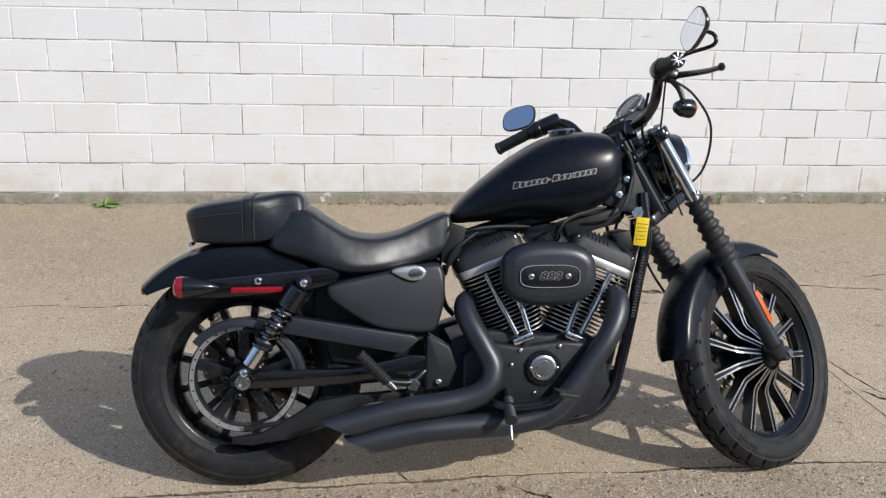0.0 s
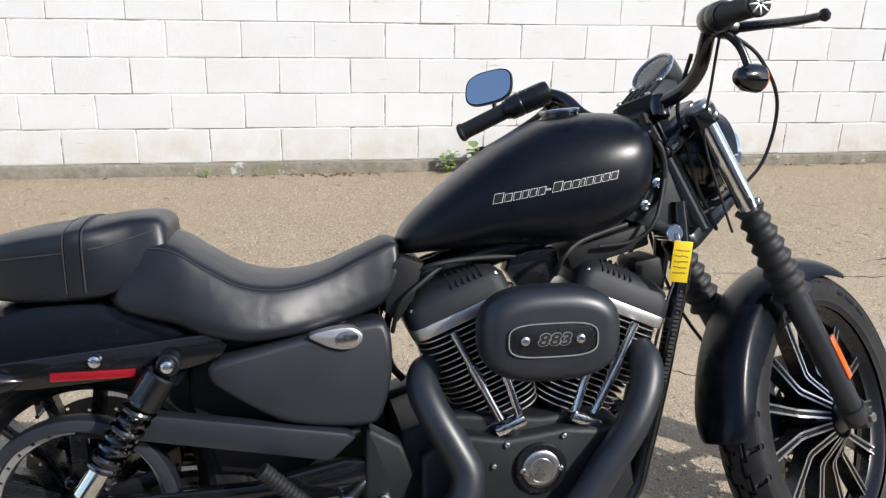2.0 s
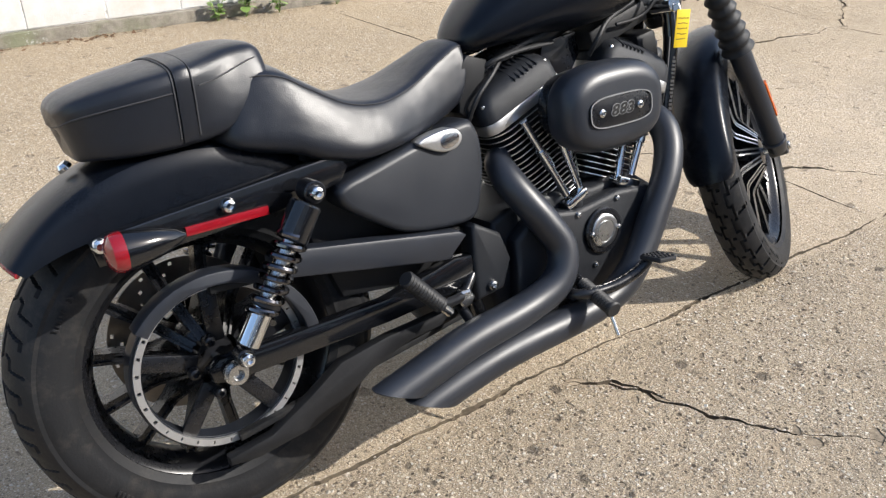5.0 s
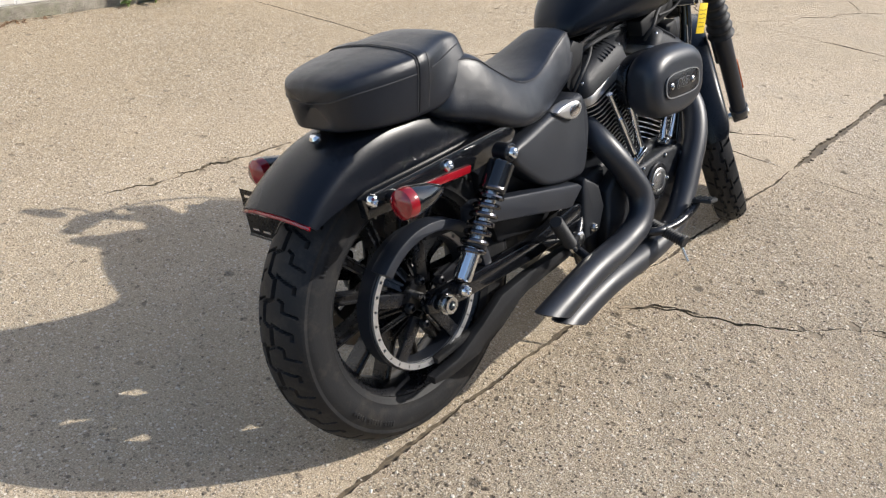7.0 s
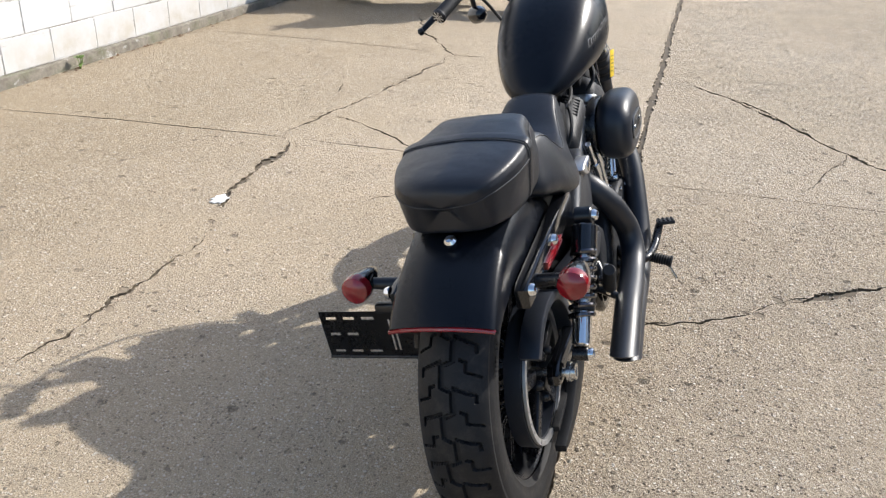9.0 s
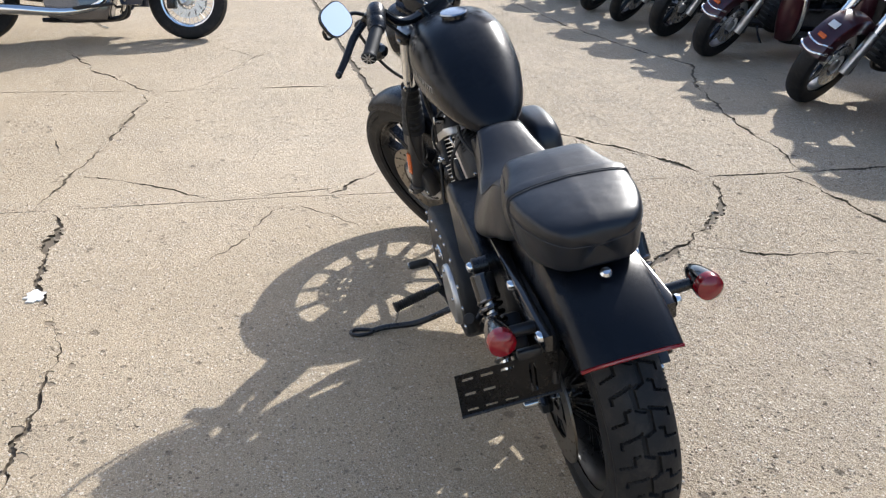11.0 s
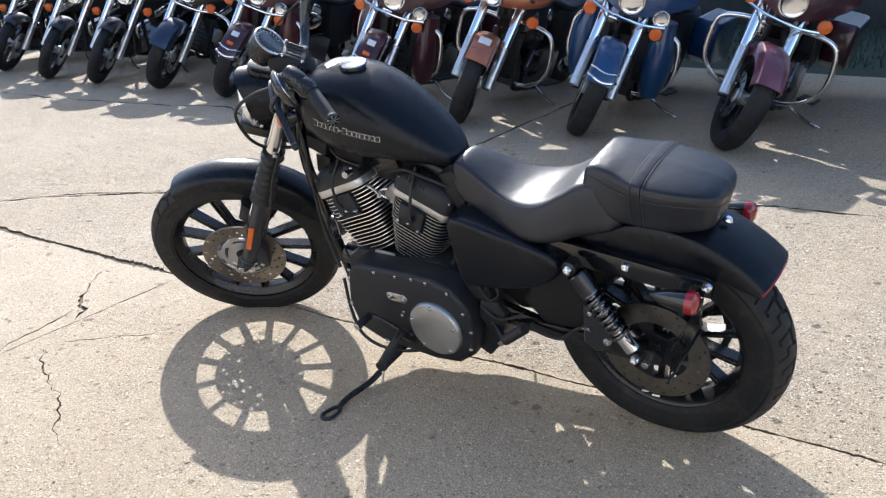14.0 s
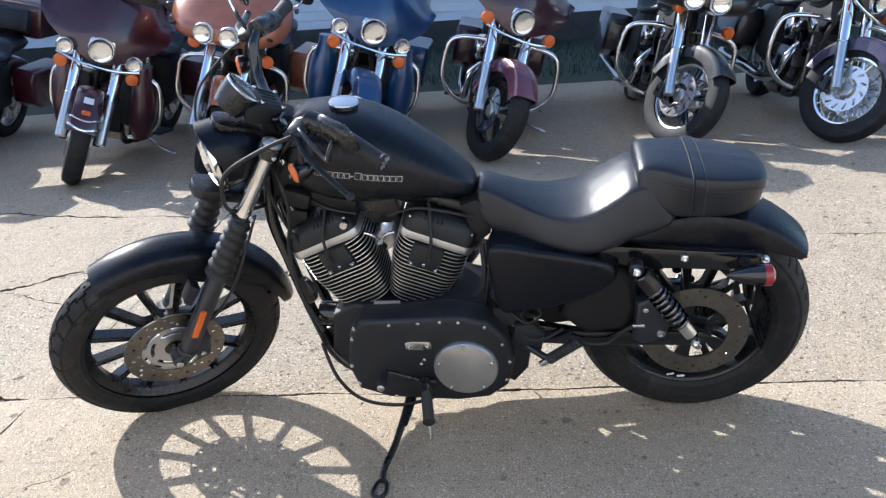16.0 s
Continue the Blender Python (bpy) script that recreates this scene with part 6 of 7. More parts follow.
def controls(bike):
    # rider pegs, pedal, shifter
    for s, at, end in ((-1, (0.718, -0.190, 0.268), (0.711, -0.288, 0.240)), (1, (0.738, 0.266, 0.250), (0.720, 0.366, 0.238))):
        a, b = Vector(at), Vector(end)
        prof = []
        L = (b - a).length
        for k in range(31):
            prof.append((0.0125 + 0.0032 * (k % 2) + 0.002 * (k > 27), L * k / 30))
        peg = part("foot_peg", lathe(prof, 20, along(a, b - a)), "grip", bike, "ribbed black foot peg")
        part("peg_hinge", rod(a - (b - a).normalized() * 0.05, a, 0.012, 0.012), "frame", peg)
        part("peg_feeler", rod(b - Vector((0, s * 0.01, 0.012)), b + Vector((0, s * 0.008, -0.05)), 0.004), "steel", peg)
        part("peg_mount", tube([(0.735, s * 0.10, 0.165), (0.735, s * 0.17, 0.19), a - (b - a).normalized() * 0.045], 0.013, 12), "frame", peg)
    pad = block((0.06, 0.05, 0.010), pose(0.862, -0.262, 0.300, 0, 12, 10), 0.003)
    for k in range(5):
        for j in range(4):
            block((0.006, 0.006, 0.004), pose(0.862, -0.262, 0.300, 0, 12, 10) @ pose(-0.024 + 0.012 * k, -0.018 + 0.012 * j, 0.006), 0.001, pad)
    ped = part("brake_pedal", pad, "grip", bike, "black rubber brake pedal")
    part("pedal_arm", tube([(0.85, -0.245, 0.294), (0.82, -0.24, 0.275), (0.76, -0.235, 0.262), (0.69, -0.22, 0.262), (0.67, -0.17, 0.262)], 0.0115, 10), "frame", ped)
    sh = part("shift_peg", lathe([(0.009, 0), (0.0125, 0.005), (0.0125, 0.055), (0.010, 0.062)], 18, along((0.856, 0.225, 0.292), (0, 1, 0))), "grip", bike, "small black shift peg")
    part("shift_tip", lathe([(0.0105, 0), (0.011, 0.004), (0.006, 0.007)], 18, along((0.856, 0.287, 0.292), (0, 1, 0))), "steel", sh)
    part("shift_arm", tube([(0.856, 0.225, 0.292), (0.83, 0.215, 0.28), (0.76, 0.205, 0.245), (0.72, 0.20, 0.235)], 0.0075, 10), "frame", sh)
    # passenger pegs, folded up
    for s, a, b in ((-1, (0.392, -0.172, 0.321), (0.316, -0.190, 0.402)), (1, (0.40, 0.185, 0.300), (0.315, 0.205, 0.380))):
        a, b = Vector(a), Vector(b)
        prof = [(0.0135 + 0.0025 * (k % 2), (b - a).length * k / 26) for k in range(27)]
        pp = part("passenger_peg", lathe(prof, 18, along(a, b - a)), "grip", bike, "ribbed black folded passenger peg")
        part("peg_hinge", rod(a - (b - a).normalized() * 0.03, a, 0.010), "steel", pp)
        part("peg_bracket", tube([(0.52, s * 0.11, 0.36), (0.49, s * 0.13, 0.335), (0.455, s * 0.145, 0.312), a], 0.010, 12), "frame", pp)
    # rear brake
    cal = part("rear_caliper", plate([(0.165, 0.46), (0.172, 0.34), (0.145, 0.325), (0.085, 0.345), (0.075, 0.40), (0.10, 0.455), (0.135, 0.475)], 0.112, 0.158, 0.010, seg=3), "matte", bike, "black rear brake caliper")
    part("caliper_pin", bolt((0.100, 0.158, 0.365), (0, 1, 0), 0.013, 0.008), "steel", cal)
    part("caliper_pin", bolt((0.142, 0.158, 0.445), (0, 1, 0), 0.009, 0.008), "steel", cal)
    part("banjo_fitting", rod((0.17, 0.150, 0.385), (0.142, 0.165, 0.397), 0.007), "steel", cal)
    part("brake_hose", tube([(0.335, 0.14, 0.345), (0.31, 0.15, 0.331), (0.246, 0.15, 0.325), (0.20, 0.15, 0.365), (0.165, 0.152, 0.388)], 0.005, 8), "grip", cal, "black brake hose")
    # side stand
    stand = part("side_stand", tube([(0.80, 0.12, 0.165), (0.815, 0.19, 0.132), (0.835, 0.30, 0.102), (0.852, 0.40, 0.105), (0.852, 0.45, 0.105)], [0.014, 0.011, 0.010, 0.0095, 0.008], 14), "frame", bike, "black side stand resting on the concrete")
    part("stand_foot", tube([(0.852, 0.44, 0.105), (0.838, 0.46, 0.106), (0.835, 0.50, 0.115), (0.852, 0.515, 0.1175), (0.869, 0.50, 0.115), (0.866, 0.46, 0.106), (0.852, 0.44, 0.105)], 0.0055, 10), "frame", stand)
    part("stand_spring", tube([(0.79, 0.13, 0.15), (0.80, 0.20, 0.135), (0.812, 0.26, 0.125)], 0.006, 10), "frame", stand)
    part("stand_bracket", block((0.05, 0.05, 0.05), pose(0.79, 0.11, 0.16), 0.008), "frame", stand)
    # yellow key tag
    tag = part("key_tag", moved(block((0.036, 0.0015, 0.080), None, 0.0007), pose(1.106, -0.118, 0.722, 4, 6, -8)), "yellow", bike, "yellow handwritten paper key tag")
    marks = bmesh.new()
    rng = random.Random(3)
    for k in range(5):
        x = -0.013
        while x < 0.011:
            w = rng.uniform(0.002, 0.005)
            block((w, 0.0006, 0.0022), pose(1.106, -0.118, 0.722, 4, 6, -8) @ pose(x + w / 2, -0.0009, 0.022 - 0.011 * k + rng.uniform(-0.001, 0.001)), 0, marks)
            x += w + 0.0015
    part("tag_marks", marks, "ink", tag)
    part("tag_loop", tube([(1.104, -0.117, 0.76), (1.102, -0.112, 0.775), (1.10, -0.105, 0.772)], 0.0012, 6), "steel", tag)
    # tank side lettering as plain leaning bars
    from mathutils.bvhtree import BVHTree
    tank = next(o for o in bike.children if o.name.startswith("fuel_tank"))
    bm = bmesh.new()
    bm.from_mesh(tank.data)
    tree = BVHTree.FromBMesh(bm)
    widths = [1.25, 1, 0.95, 0.85, 0.9, 1.0, 0.6, 1.25, 1, 1, 0.55, 1, 0.95, 1, 1]
    for s, x0, x1, z0, rise, lean in ((-1, 0.738, 0.968, 0.700, 0.19, 0.22), (1, 0.972, 0.752, 0.705, 0.175, 0.22)):
        unit = (x1 - x0) / sum(w + 0.16 for w in widths)
        lean = lean if s < 0 else -lean
        x = x0
        for k, w in enumerate(widths):
            h = 0.0185 if k in (0, 7) else 0.0150
            if k == 6:
                lo, hi = 0.006, 0.009
            else:
                lo, hi = 0.0, h
            a, b = x, x + unit * w
            e = 0.0012 * (1 if unit > 0 else -1)
            part("tank_letter", wrap(slanted(a, b, z0 + lo, z0 + hi, lean, rise), tree, s, 0.0007), "silver", tank)
            part("tank_letter_core", wrap(slanted(a + e, b - e, z0 + lo + 0.0011, z0 + hi - 0.0011, lean, rise), tree, s, 0.0013), "black", tank)
            x += unit * (w + 0.16)
    bm.free()
    # emblem on the side cover
    emb = part("cover_emblem", plate([(0.404, 0.618), (0.425, 0.603), (0.455, 0.592), (0.482, 0.593), (0.497, 0.606), (0.496, 0.620), (0.478, 0.631), (0.44, 0.629)], -0.141, -0.110, 0.004, seg=3, smooth=4), "satin", bike, "silver emblem on the side cover")
    part("emblem_ring", plate(oval(0.470, 0.612, 0.021, 0.014, 24, 2.2, 0.2), -0.1435, -0.138, 0.002), "polished", emb)
    part("horn_cover", lathe([(0.02, 0), (0.040, 0.006), (0.042, 0.022), (0.030, 0.030), (0.001, 0.032)], 28, along((1.075, 0.055, 0.47), (0.6, 0.8, 0))), "frame", bike)
    for k, line in enumerate(([(1.12, 0.05, 0.90), (1.08, 0.10, 0.83), (1.07, 0.11, 0.74), (1.10, 0.09, 0.62), (1.09, 0.10, 0.48), (1.04, 0.12, 0.36)], [(1.15, 0.04, 0.88), (1.12, 0.09, 0.80), (1.09, 0.095, 0.70), (1.06, 0.085, 0.62)], [(1.10, -0.05, 0.88), (1.07, -0.08, 0.80), (1.03, -0.075, 0.76), (0.96, -0.07, 0.75)], [(1.13, -0.06, 0.70), (1.09, -0.085, 0.62), (1.07, -0.08, 0.52), (1.06, -0.09, 0.40)])):
        part("cable", tube(line, 0.0055 - 0.0008 * k, 10), "grip", bike, "black cable")
    part("wire_loom", block((0.08, 0.06, 0.05), pose(1.06, 0.045, 0.765, 0, -20, 0), 0.012), "plastic", bike)
    part("connector_box", block((0.06, 0.10, 0.07), pose(1.075, 0, 0.685, 0, -10, 0), 0.010), "plastic", bike)
    part("choke_knob", rod((0.93, 0.085, 0.70), (0.93, 0.115, 0.705), 0.011), "steel", bike)
    part("top_mount", plate([(0.79, 0.70), (0.80, 0.735), (0.89, 0.745), (0.90, 0.70), (0.87, 0.66), (0.82, 0.66)], -0.02, 0.03, 0.004), "frame", bike)
    # small writing strip on the frame tube
    strip = bmesh.new()
    rng = random.Random(8)
    for k in range(22):
        z = 0.655 - 0.0085 * k
        block((0.011 if k % 5 else 0.006, 0.0008, 0.0045 + rng.random() * 0.002), pose(1.1165 + (z - 0.57) * 0.185, -0.0728 + (z - 0.57) * 0.03, z, 0, 10.5, 0), 0, strip)
    part("frame_label", strip, "labelgrey", bike, "grey safety label on the frame tube")
    part("seat_latch", lathe([(0.012, 0), (0.012, 0.006), (0.008, 0.011), (0.001, 0.012)], 18, along((-0.150, -0.004, 0.679), (-0.5, 0, 0.85))), "chrome", bike, "chrome seat latch")
    part("wheel_weights", merge(block((0.022, 0.003, 0.006), pose(0.02, 0.053, 0.122), 0.001), block((0.022, 0.003, 0.006), pose(0.05, 0.053, 0.129, 0, 12, 0), 0.001)), "white", bike)


bike = motorcycle()


# ---- the row of parked motorcycles ----
def paint(name, color):
    if name not in MAT:
        MAT[name] = painted(name, color, 0.30, 0.15, speck=0.3, fine=900, coat=0.7)
    return name


SHARED = {}


def shared(key, make, material, sharp=38):
    """Mesh data that like parts of several motorcycles have in common."""
    if key not in SHARED:
        SHARED[key] = mesh_of(key.split("/")[0], make(), material, sharp)
    return SHARED[key]


def piece(name, key, make, material, parent, m=None, label=""):
    ob = new(name, shared(key, make, material))
    ob.parent = parent
    if m is not None:
        ob.matrix_basis = m
    if label:
        tagged(ob, label)
    return ob


def plain_tyre(r, half, rim):
    prof = [(rim, -half * 0.8), (rim + (r - rim) * 0.5, -half), (r - 0.02, -half * 0.86), (r - 0.003, -half * 0.4), (r, 0), (r - 0.003, half * 0.4), (r - 0.02, half * 0.86), (rim + (r - rim) * 0.5, half), (rim, half * 0.8)]
    return lathe(prof, 56, RIGHT, closed=True)


def rim_ring(rim, half):
    return lathe([(rim + 0.006, -half), (rim - 0.012, -half * 0.9), (rim - 0.022, 0), (rim - 0.012, half * 0.9), (rim + 0.006, half)], 56, RIGHT, closed=True)


def dense_spokes(rim, count, r):
    bm = bmesh.new()
    for k in range(count):
        a = 2 * math.pi * k / count
        s = 0.03 if k % 2 else -0.03
        b = a + (0.35 if k % 4 < 2 else -0.35)
        rod((0.035 * math.cos(a), s, 0.035 * math.sin(a)), (rim * math.cos(b), 0, rim * math.sin(b)), r, r, 5, bm)
    return bm


def cast_spokes(rim, count):
    bm = bmesh.new()
    for k in range(count):
        for o in (-5, 5):
            block((0.016, 0.03, rim - 0.03), pose(0, 0, 0, 0, 360 * k / count + o, 0) @ pose(0, 0, 0.03 + (rim - 0.03) / 2), 0.004, bm)
    return bm


def batwing_shell():
    """A handlebar fairing: a thin swept shell, low in the middle, with wings that rise and turn back."""
    bm = bmesh.new()
    rings = []
    for i in range(33):
        u = -1 + 2 * i / 32
        q = abs(u)
        lo, hi = 0.785 + 0.205 * q**1.5, 1.34 - 0.13 * q**2.2
        if q > 0.8:
            mid, k = (lo + hi) / 2, math.sqrt(max(0.02, 1 - ((q - 0.8) / 0.2) ** 2))
            lo, hi = mid + (lo - mid) * k, mid + (hi - mid) * k
        front, back = [], []
        for j in range(13):
            v = j / 12
            x = 1.452 - 0.20 * q**1.8 - 0.27 * v**1.5 + 0.035 * math.sin(math.pi * v) * (1 - q)
            z = lo + (hi - lo) * v
            front.append(Vector((x, 0.43 * u, z)))
            back.append(Vector((x - 0.035 - 0.05 * math.sin(math.pi * v), 0.425 * u, z + 0.006 * (1 if v < 0.5 else -1))))
        rings.append(front + back[::-1])
    skin(bm, rings)
    return done(bm)


def leg_shell():
    """One outer shell of a leg fairing beside the engine, hollow towards the wheel."""
    bm = bmesh.new()
    rings = []
    for i in range(15):
        f = i / 14
        z = 0.27 + 0.50 * f
        out = 0.055 + 0.04 * math.sin(math.pi * min(1.0, f * 1.15)) ** 0.7
        ring = [Vector((1.20 + 0.115 * math.cos(a) * (0.55 + 0.45 * math.sin(math.pi * (0.1 + 0.8 * f))), 0.265 + out * math.sin(a), z)) for a in (2 * math.pi * k / 20 for k in range(20))]
        rings.append(ring)
    skin(bm, rings)
    return done(bm)


def parked(label, at, lean, steer, style, color, fender_color, wheel_kind, heading=90.0, seed=0, group="parked motorcycle row"):
    """A parked road motorcycle: x ahead, standing with its front tyre at the given place."""
    turn = pose(0, 0, 0, 0, 0, heading)
    base = turn @ pose(0, 0, 0, -lean)
    m = Matrix.Translation(Vector((*at, 0.0)) - base.to_3x3() @ Vector((1.62, 0, 0))) @ base
    bike = thing("parked_motorcycle", label, "motorcycle", m, group)
    axis, top = Vector((-0.45, 0, 0.89)).normalized(), Vector((1.56, 0, 0.30))
    st = Matrix.Translation(top) @ Matrix.Rotation(radians(steer), 4, axis) @ Matrix.Translation(-top)
    big = style != "cruiser"
    rim, half = (0.215, 0.062) if big else (0.235, 0.052)
    R = 0.318
    for name, x, mm in (("front_wheel", 1.62, st), ("rear_wheel", 0.0, Matrix())):
        w = piece(name, "rim%s/%s" % (rim, wheel_kind), lambda: rim_ring(rim, half * 0.6), "chrome" if wheel_kind == "wire" else ("satin" if wheel_kind == "cast" else "frame"), bike, mm @ Matrix.Translation((x, 0, R)), "bright wheel rim" if wheel_kind != "black" else "")
        piece("tyre", "tyre/%s" % rim, lambda: plain_tyre(R, half, rim), "rubber", w)
        if wheel_kind == "wire":
            piece("wire_spokes", "wires/%s" % rim, lambda: dense_spokes(rim, 36, 0.0028), "chrome", w)
        else:
            piece("cast_spokes", "cast/%s/%s" % (rim, wheel_kind), lambda: cast_spokes(rim, 5), "darkchrome" if wheel_kind == "cast" else "frame", w)
        piece("hub", "hub/", lambda: rod((0, -0.07, 0), (0, 0.07, 0), 0.045), "satin", w)
        for s in (-1, 1):
            slots = [lambda t, r: 0.3 < r < 0.8 and abs((t * 12 + r * 0.7) % 1 - 0.5) < 0.14]
            piece("brake_rotor", "rotor/", lambda: disc(0.075, 0.145, 0.005, slots, 96, 6), "steel", w, pose(0, s * 0.072, 0))
    # fork, fender, lights
    for s in (-1, 1):
        leg_low, leg_mid, leg_top = Vector((1.60, s * 0.125, 0.29)), Vector((1.47, s * 0.125, 0.56)), Vector((1.33, s * 0.125, 0.86))
        piece("fork_slider", "slider/%d" % s, lambda: rod(leg_low, leg_mid, 0.033, 0.033, 18), "alu" if big else "chrome", bike, st, "polished fork leg")
        piece("fork_tube", "ftube/%d" % s, lambda: rod(leg_mid, leg_top, 0.033 if big else 0.024, 0.036 if big else 0.024, 18), "chrome", bike, st)
        piece("brake_caliper", "caliper/%d" % s, lambda: block((0.07, 0.05, 0.10), pose(1.50, s * 0.105, 0.30), 0.012), "frame", bike, st)
    a0, a1 = {"batwing": (172, 24), "street": (172, 32), "shark": (168, 40)}.get(style, (150, 62))
    piece("front_fender", "ffender/%s/%s" % (style, fender_color), lambda: fender((1.62, R), 0.345, 0.086 if big else 0.07, a0, a1, 0.06, 0.085 if big else 0.05, n=30), fender_color, bike, st, "painted front fender")
    if style == "batwing":
        for drop, r in ((26, 0.008), (36, 0.006)):
            tips = [(1.62 + (0.350 - 0.055 * max(0.0, abs(k) / 6 - 0.6) / 0.4) * math.cos(radians(drop + 0.6 * k * k / 3)), 0.090 * min(1.0, abs(k) / 5) * (1 if k > 0 else -1), R + (0.350 - 0.055 * max(0.0, abs(k) / 6 - 0.6) / 0.4) * math.sin(radians(drop + 0.6 * k * k / 3))) for k in range(-6, 7)]
            piece("fender_trim", "ftrim/%d" % drop, lambda: tube(tips, r, 8), "chrome", bike, st, "chrome fender tip trim")
    if style == "batwing" and color != "blue_gloss":
        piece("fender_lamp", "flamp/", lambda: block((0.03, 0.055, 0.03), pose(1.865, 0, R + 0.245, 0, 48, 0), 0.008), "orange", bike, st)
        piece("fender_patch", "fpatch/", lambda: block((0.05, 0.06, 0.004), pose(1.79, 0, R + 0.307, 0, 32, 0), 0.002), "white", bike, st)
    if style == "shark" and color == "copper_gloss":
        piece("fender_patch", "fpatch2/", lambda: block((0.07, 0.085, 0.004), pose(1.735, 0, R + 0.326, 0, 22, 0), 0.002), "white", bike, st)
    lamp = lambda r, d: lathe([(r * 0.35, -d), (r * 0.8, -d * 0.6), (r, -0.01), (r, 0.006), (r * 0.93, 0.014), (r * 0.90, 0.008)], 28)
    pane = lambda r: lathe([(r * 0.90, 0.006), (r * 0.75, 0.018), (r * 0.4, 0.027), (0.001, 0.03)], 28)
    bowl = lambda r: lathe([(r * 0.88, 0.004), (r * 0.6, -0.025), (r * 0.25, -0.04), (r * 0.08, -0.02), (0.001, -0.02)], 28)
    spots = []
    if style in ("batwing", "street"):
        spots = [(0.088, 1.455, 0, 0.88)]
        spots += [(0.056, 1.44, 0.215, 0.845), (0.056, 1.44, -0.215, 0.845)] if style == "batwing" else []
        piece("fairing", "wing/%s" % color, batwing_shell, color, bike, st, "glossy painted handlebar fairing")
        piece("nacelle", "nacelle/%s" % color, lambda: block((0.16, 0.19, 0.17), pose(1.37, 0, 0.88), 0.05), "chrome", bike, st)
        piece("windscreen", "screen/", lambda: plate([(-0.30, 1.22), (-0.24, 1.36), (0, 1.42), (0.24, 1.36), (0.30, 1.22)], -0.003, 0.003, 0.001, m=pose(1.30, 0, 0, 0, 0, 90)), "frame", bike, st)
        piece("lamp_bar", "lampbar/", lambda: tube([(1.44, 0.26, 0.80), (1.47, 0.13, 0.775), (1.48, 0, 0.77), (1.47, -0.13, 0.775), (1.44, -0.26, 0.80)], 0.010, 8), "chrome", bike, st)
    elif style == "shark":
        nose = [(1.10, 0.98, 1.22, 0.33, 0.4), (1.25, 0.88, 1.24, 0.39, 0.4), (1.42, 0.83, 1.14, 0.37, 0.42), (1.55, 0.84, 1.02, 0.28, 0.45), (1.62, 0.87, 0.96, 0.15, 0.5), (1.63, 0.90, 0.93, 0.06, 0.5)]
        piece("fairing", "nose/%s" % color, lambda: loft(spaced(nose, 18), 2.5, 36), color, bike, None, "glossy painted frame-mounted fairing")
        piece("fairing_vent", "vent/", lambda: block((0.02, 0.16, 0.02), pose(1.50, 0.27, 0.93, 0, 0, -38), 0.005), "black", bike)
        piece("fairing_vent", "vent2/", lambda: block((0.02, 0.16, 0.02), pose(1.50, -0.27, 0.93, 0, 0, 38), 0.005), "black", bike)
        spots = [(0.070, 1.64, 0.082, 0.915), (0.070, 1.64, -0.082, 0.915)]
        piece("windscreen", "screen2/", lambda: plate([(-0.24, 1.20), (-0.2, 1.32), (0, 1.36), (0.2, 1.32), (0.24, 1.20)], -0.003, 0.003, 0.001, m=pose(1.22, 0, 0, 0, 0, 90)), "frame", bike)
    else:
        spots = [(0.085, 1.46, 0, 0.86)]
        # unseen screen, opaque, added so the cruisers cast more shade
        piece("windscreen", "screen3/", lambda: plate([(-0.22, 0.98), (-0.27, 1.14), (-0.25, 1.34), (0, 1.44), (0.25, 1.34), (0.27, 1.14), (0.22, 0.98)], -0.003, 0.003, 0.001, m=pose(1.36, 0, 0, 0, 0, 90), smooth=3), "frame", bike, st, "dark opaque windscreen added to cast shade")
    for r, x, y, z in spots:
        mm = (st if style != "shark" else Matrix()) @ along((x, y, z), (1, 0, -0.05))
        head = piece("headlight" if r > 0.06 else "passing_lamp", "lamp/%s" % r, lambda: lamp(r, 0.10 if r > 0.06 else 0.07), "chrome", bike, mm, "round chrome lamp")
        piece("lamp_bowl", "bowl/%s" % r, lambda: bowl(r), "lampbowl", head)
        piece("lamp_glass", "pane/%s" % r, lambda: pane(r), "glass", head)
    for s in (-1, 1):
        y, z = (0.225, 0.745) if style == "batwing" else ((0.235, 0.83) if style == "street" else (0.24, 0.80))
        sig = piece("signal", "sig/", lambda: lathe([(0.006, -0.06), (0.03, -0.045), (0.042, -0.01), (0.042, 0.004), (0.034, 0.014), (0.001, 0.02)], 20), "orange", bike, st @ along((1.45, s * y, z), (1, 0, 0)), "orange signal lamp")
    # bars, tank, seat, engine, guard, bags
    bar_z = 1.12 if big else 1.05
    piece("handlebar", "bar/%s" % big, lambda: tube([(1.02, 0.40, bar_z), (1.12, 0.36, bar_z + 0.03), (1.24, 0.14, bar_z + 0.02), (1.27, 0, bar_z - 0.05), (1.24, -0.14, bar_z + 0.02), (1.12, -0.36, bar_z + 0.03), (1.02, -0.40, bar_z)], 0.0145, 10, 40), "chrome", bike, st)
    for s in (-1, 1):
        piece("mirror", "mir/%d" % s, lambda: plate(oval(0, 0, 0.075, 0.04, 20, 2.6), -0.012, 0.012, 0.006, m=pose(1.12, s * 0.40, bar_z + 0.12, 0, 0, 90)), "chrome" if seed % 2 else "frame", bike, st)
        piece("mirror_stem", "mstem/%d" % s, lambda: tube([(1.12, s * 0.34, bar_z + 0.03), (1.15, s * 0.38, bar_z + 0.07), (1.12, s * 0.40, bar_z + 0.11)], 0.006, 8), "chrome", bike, st)
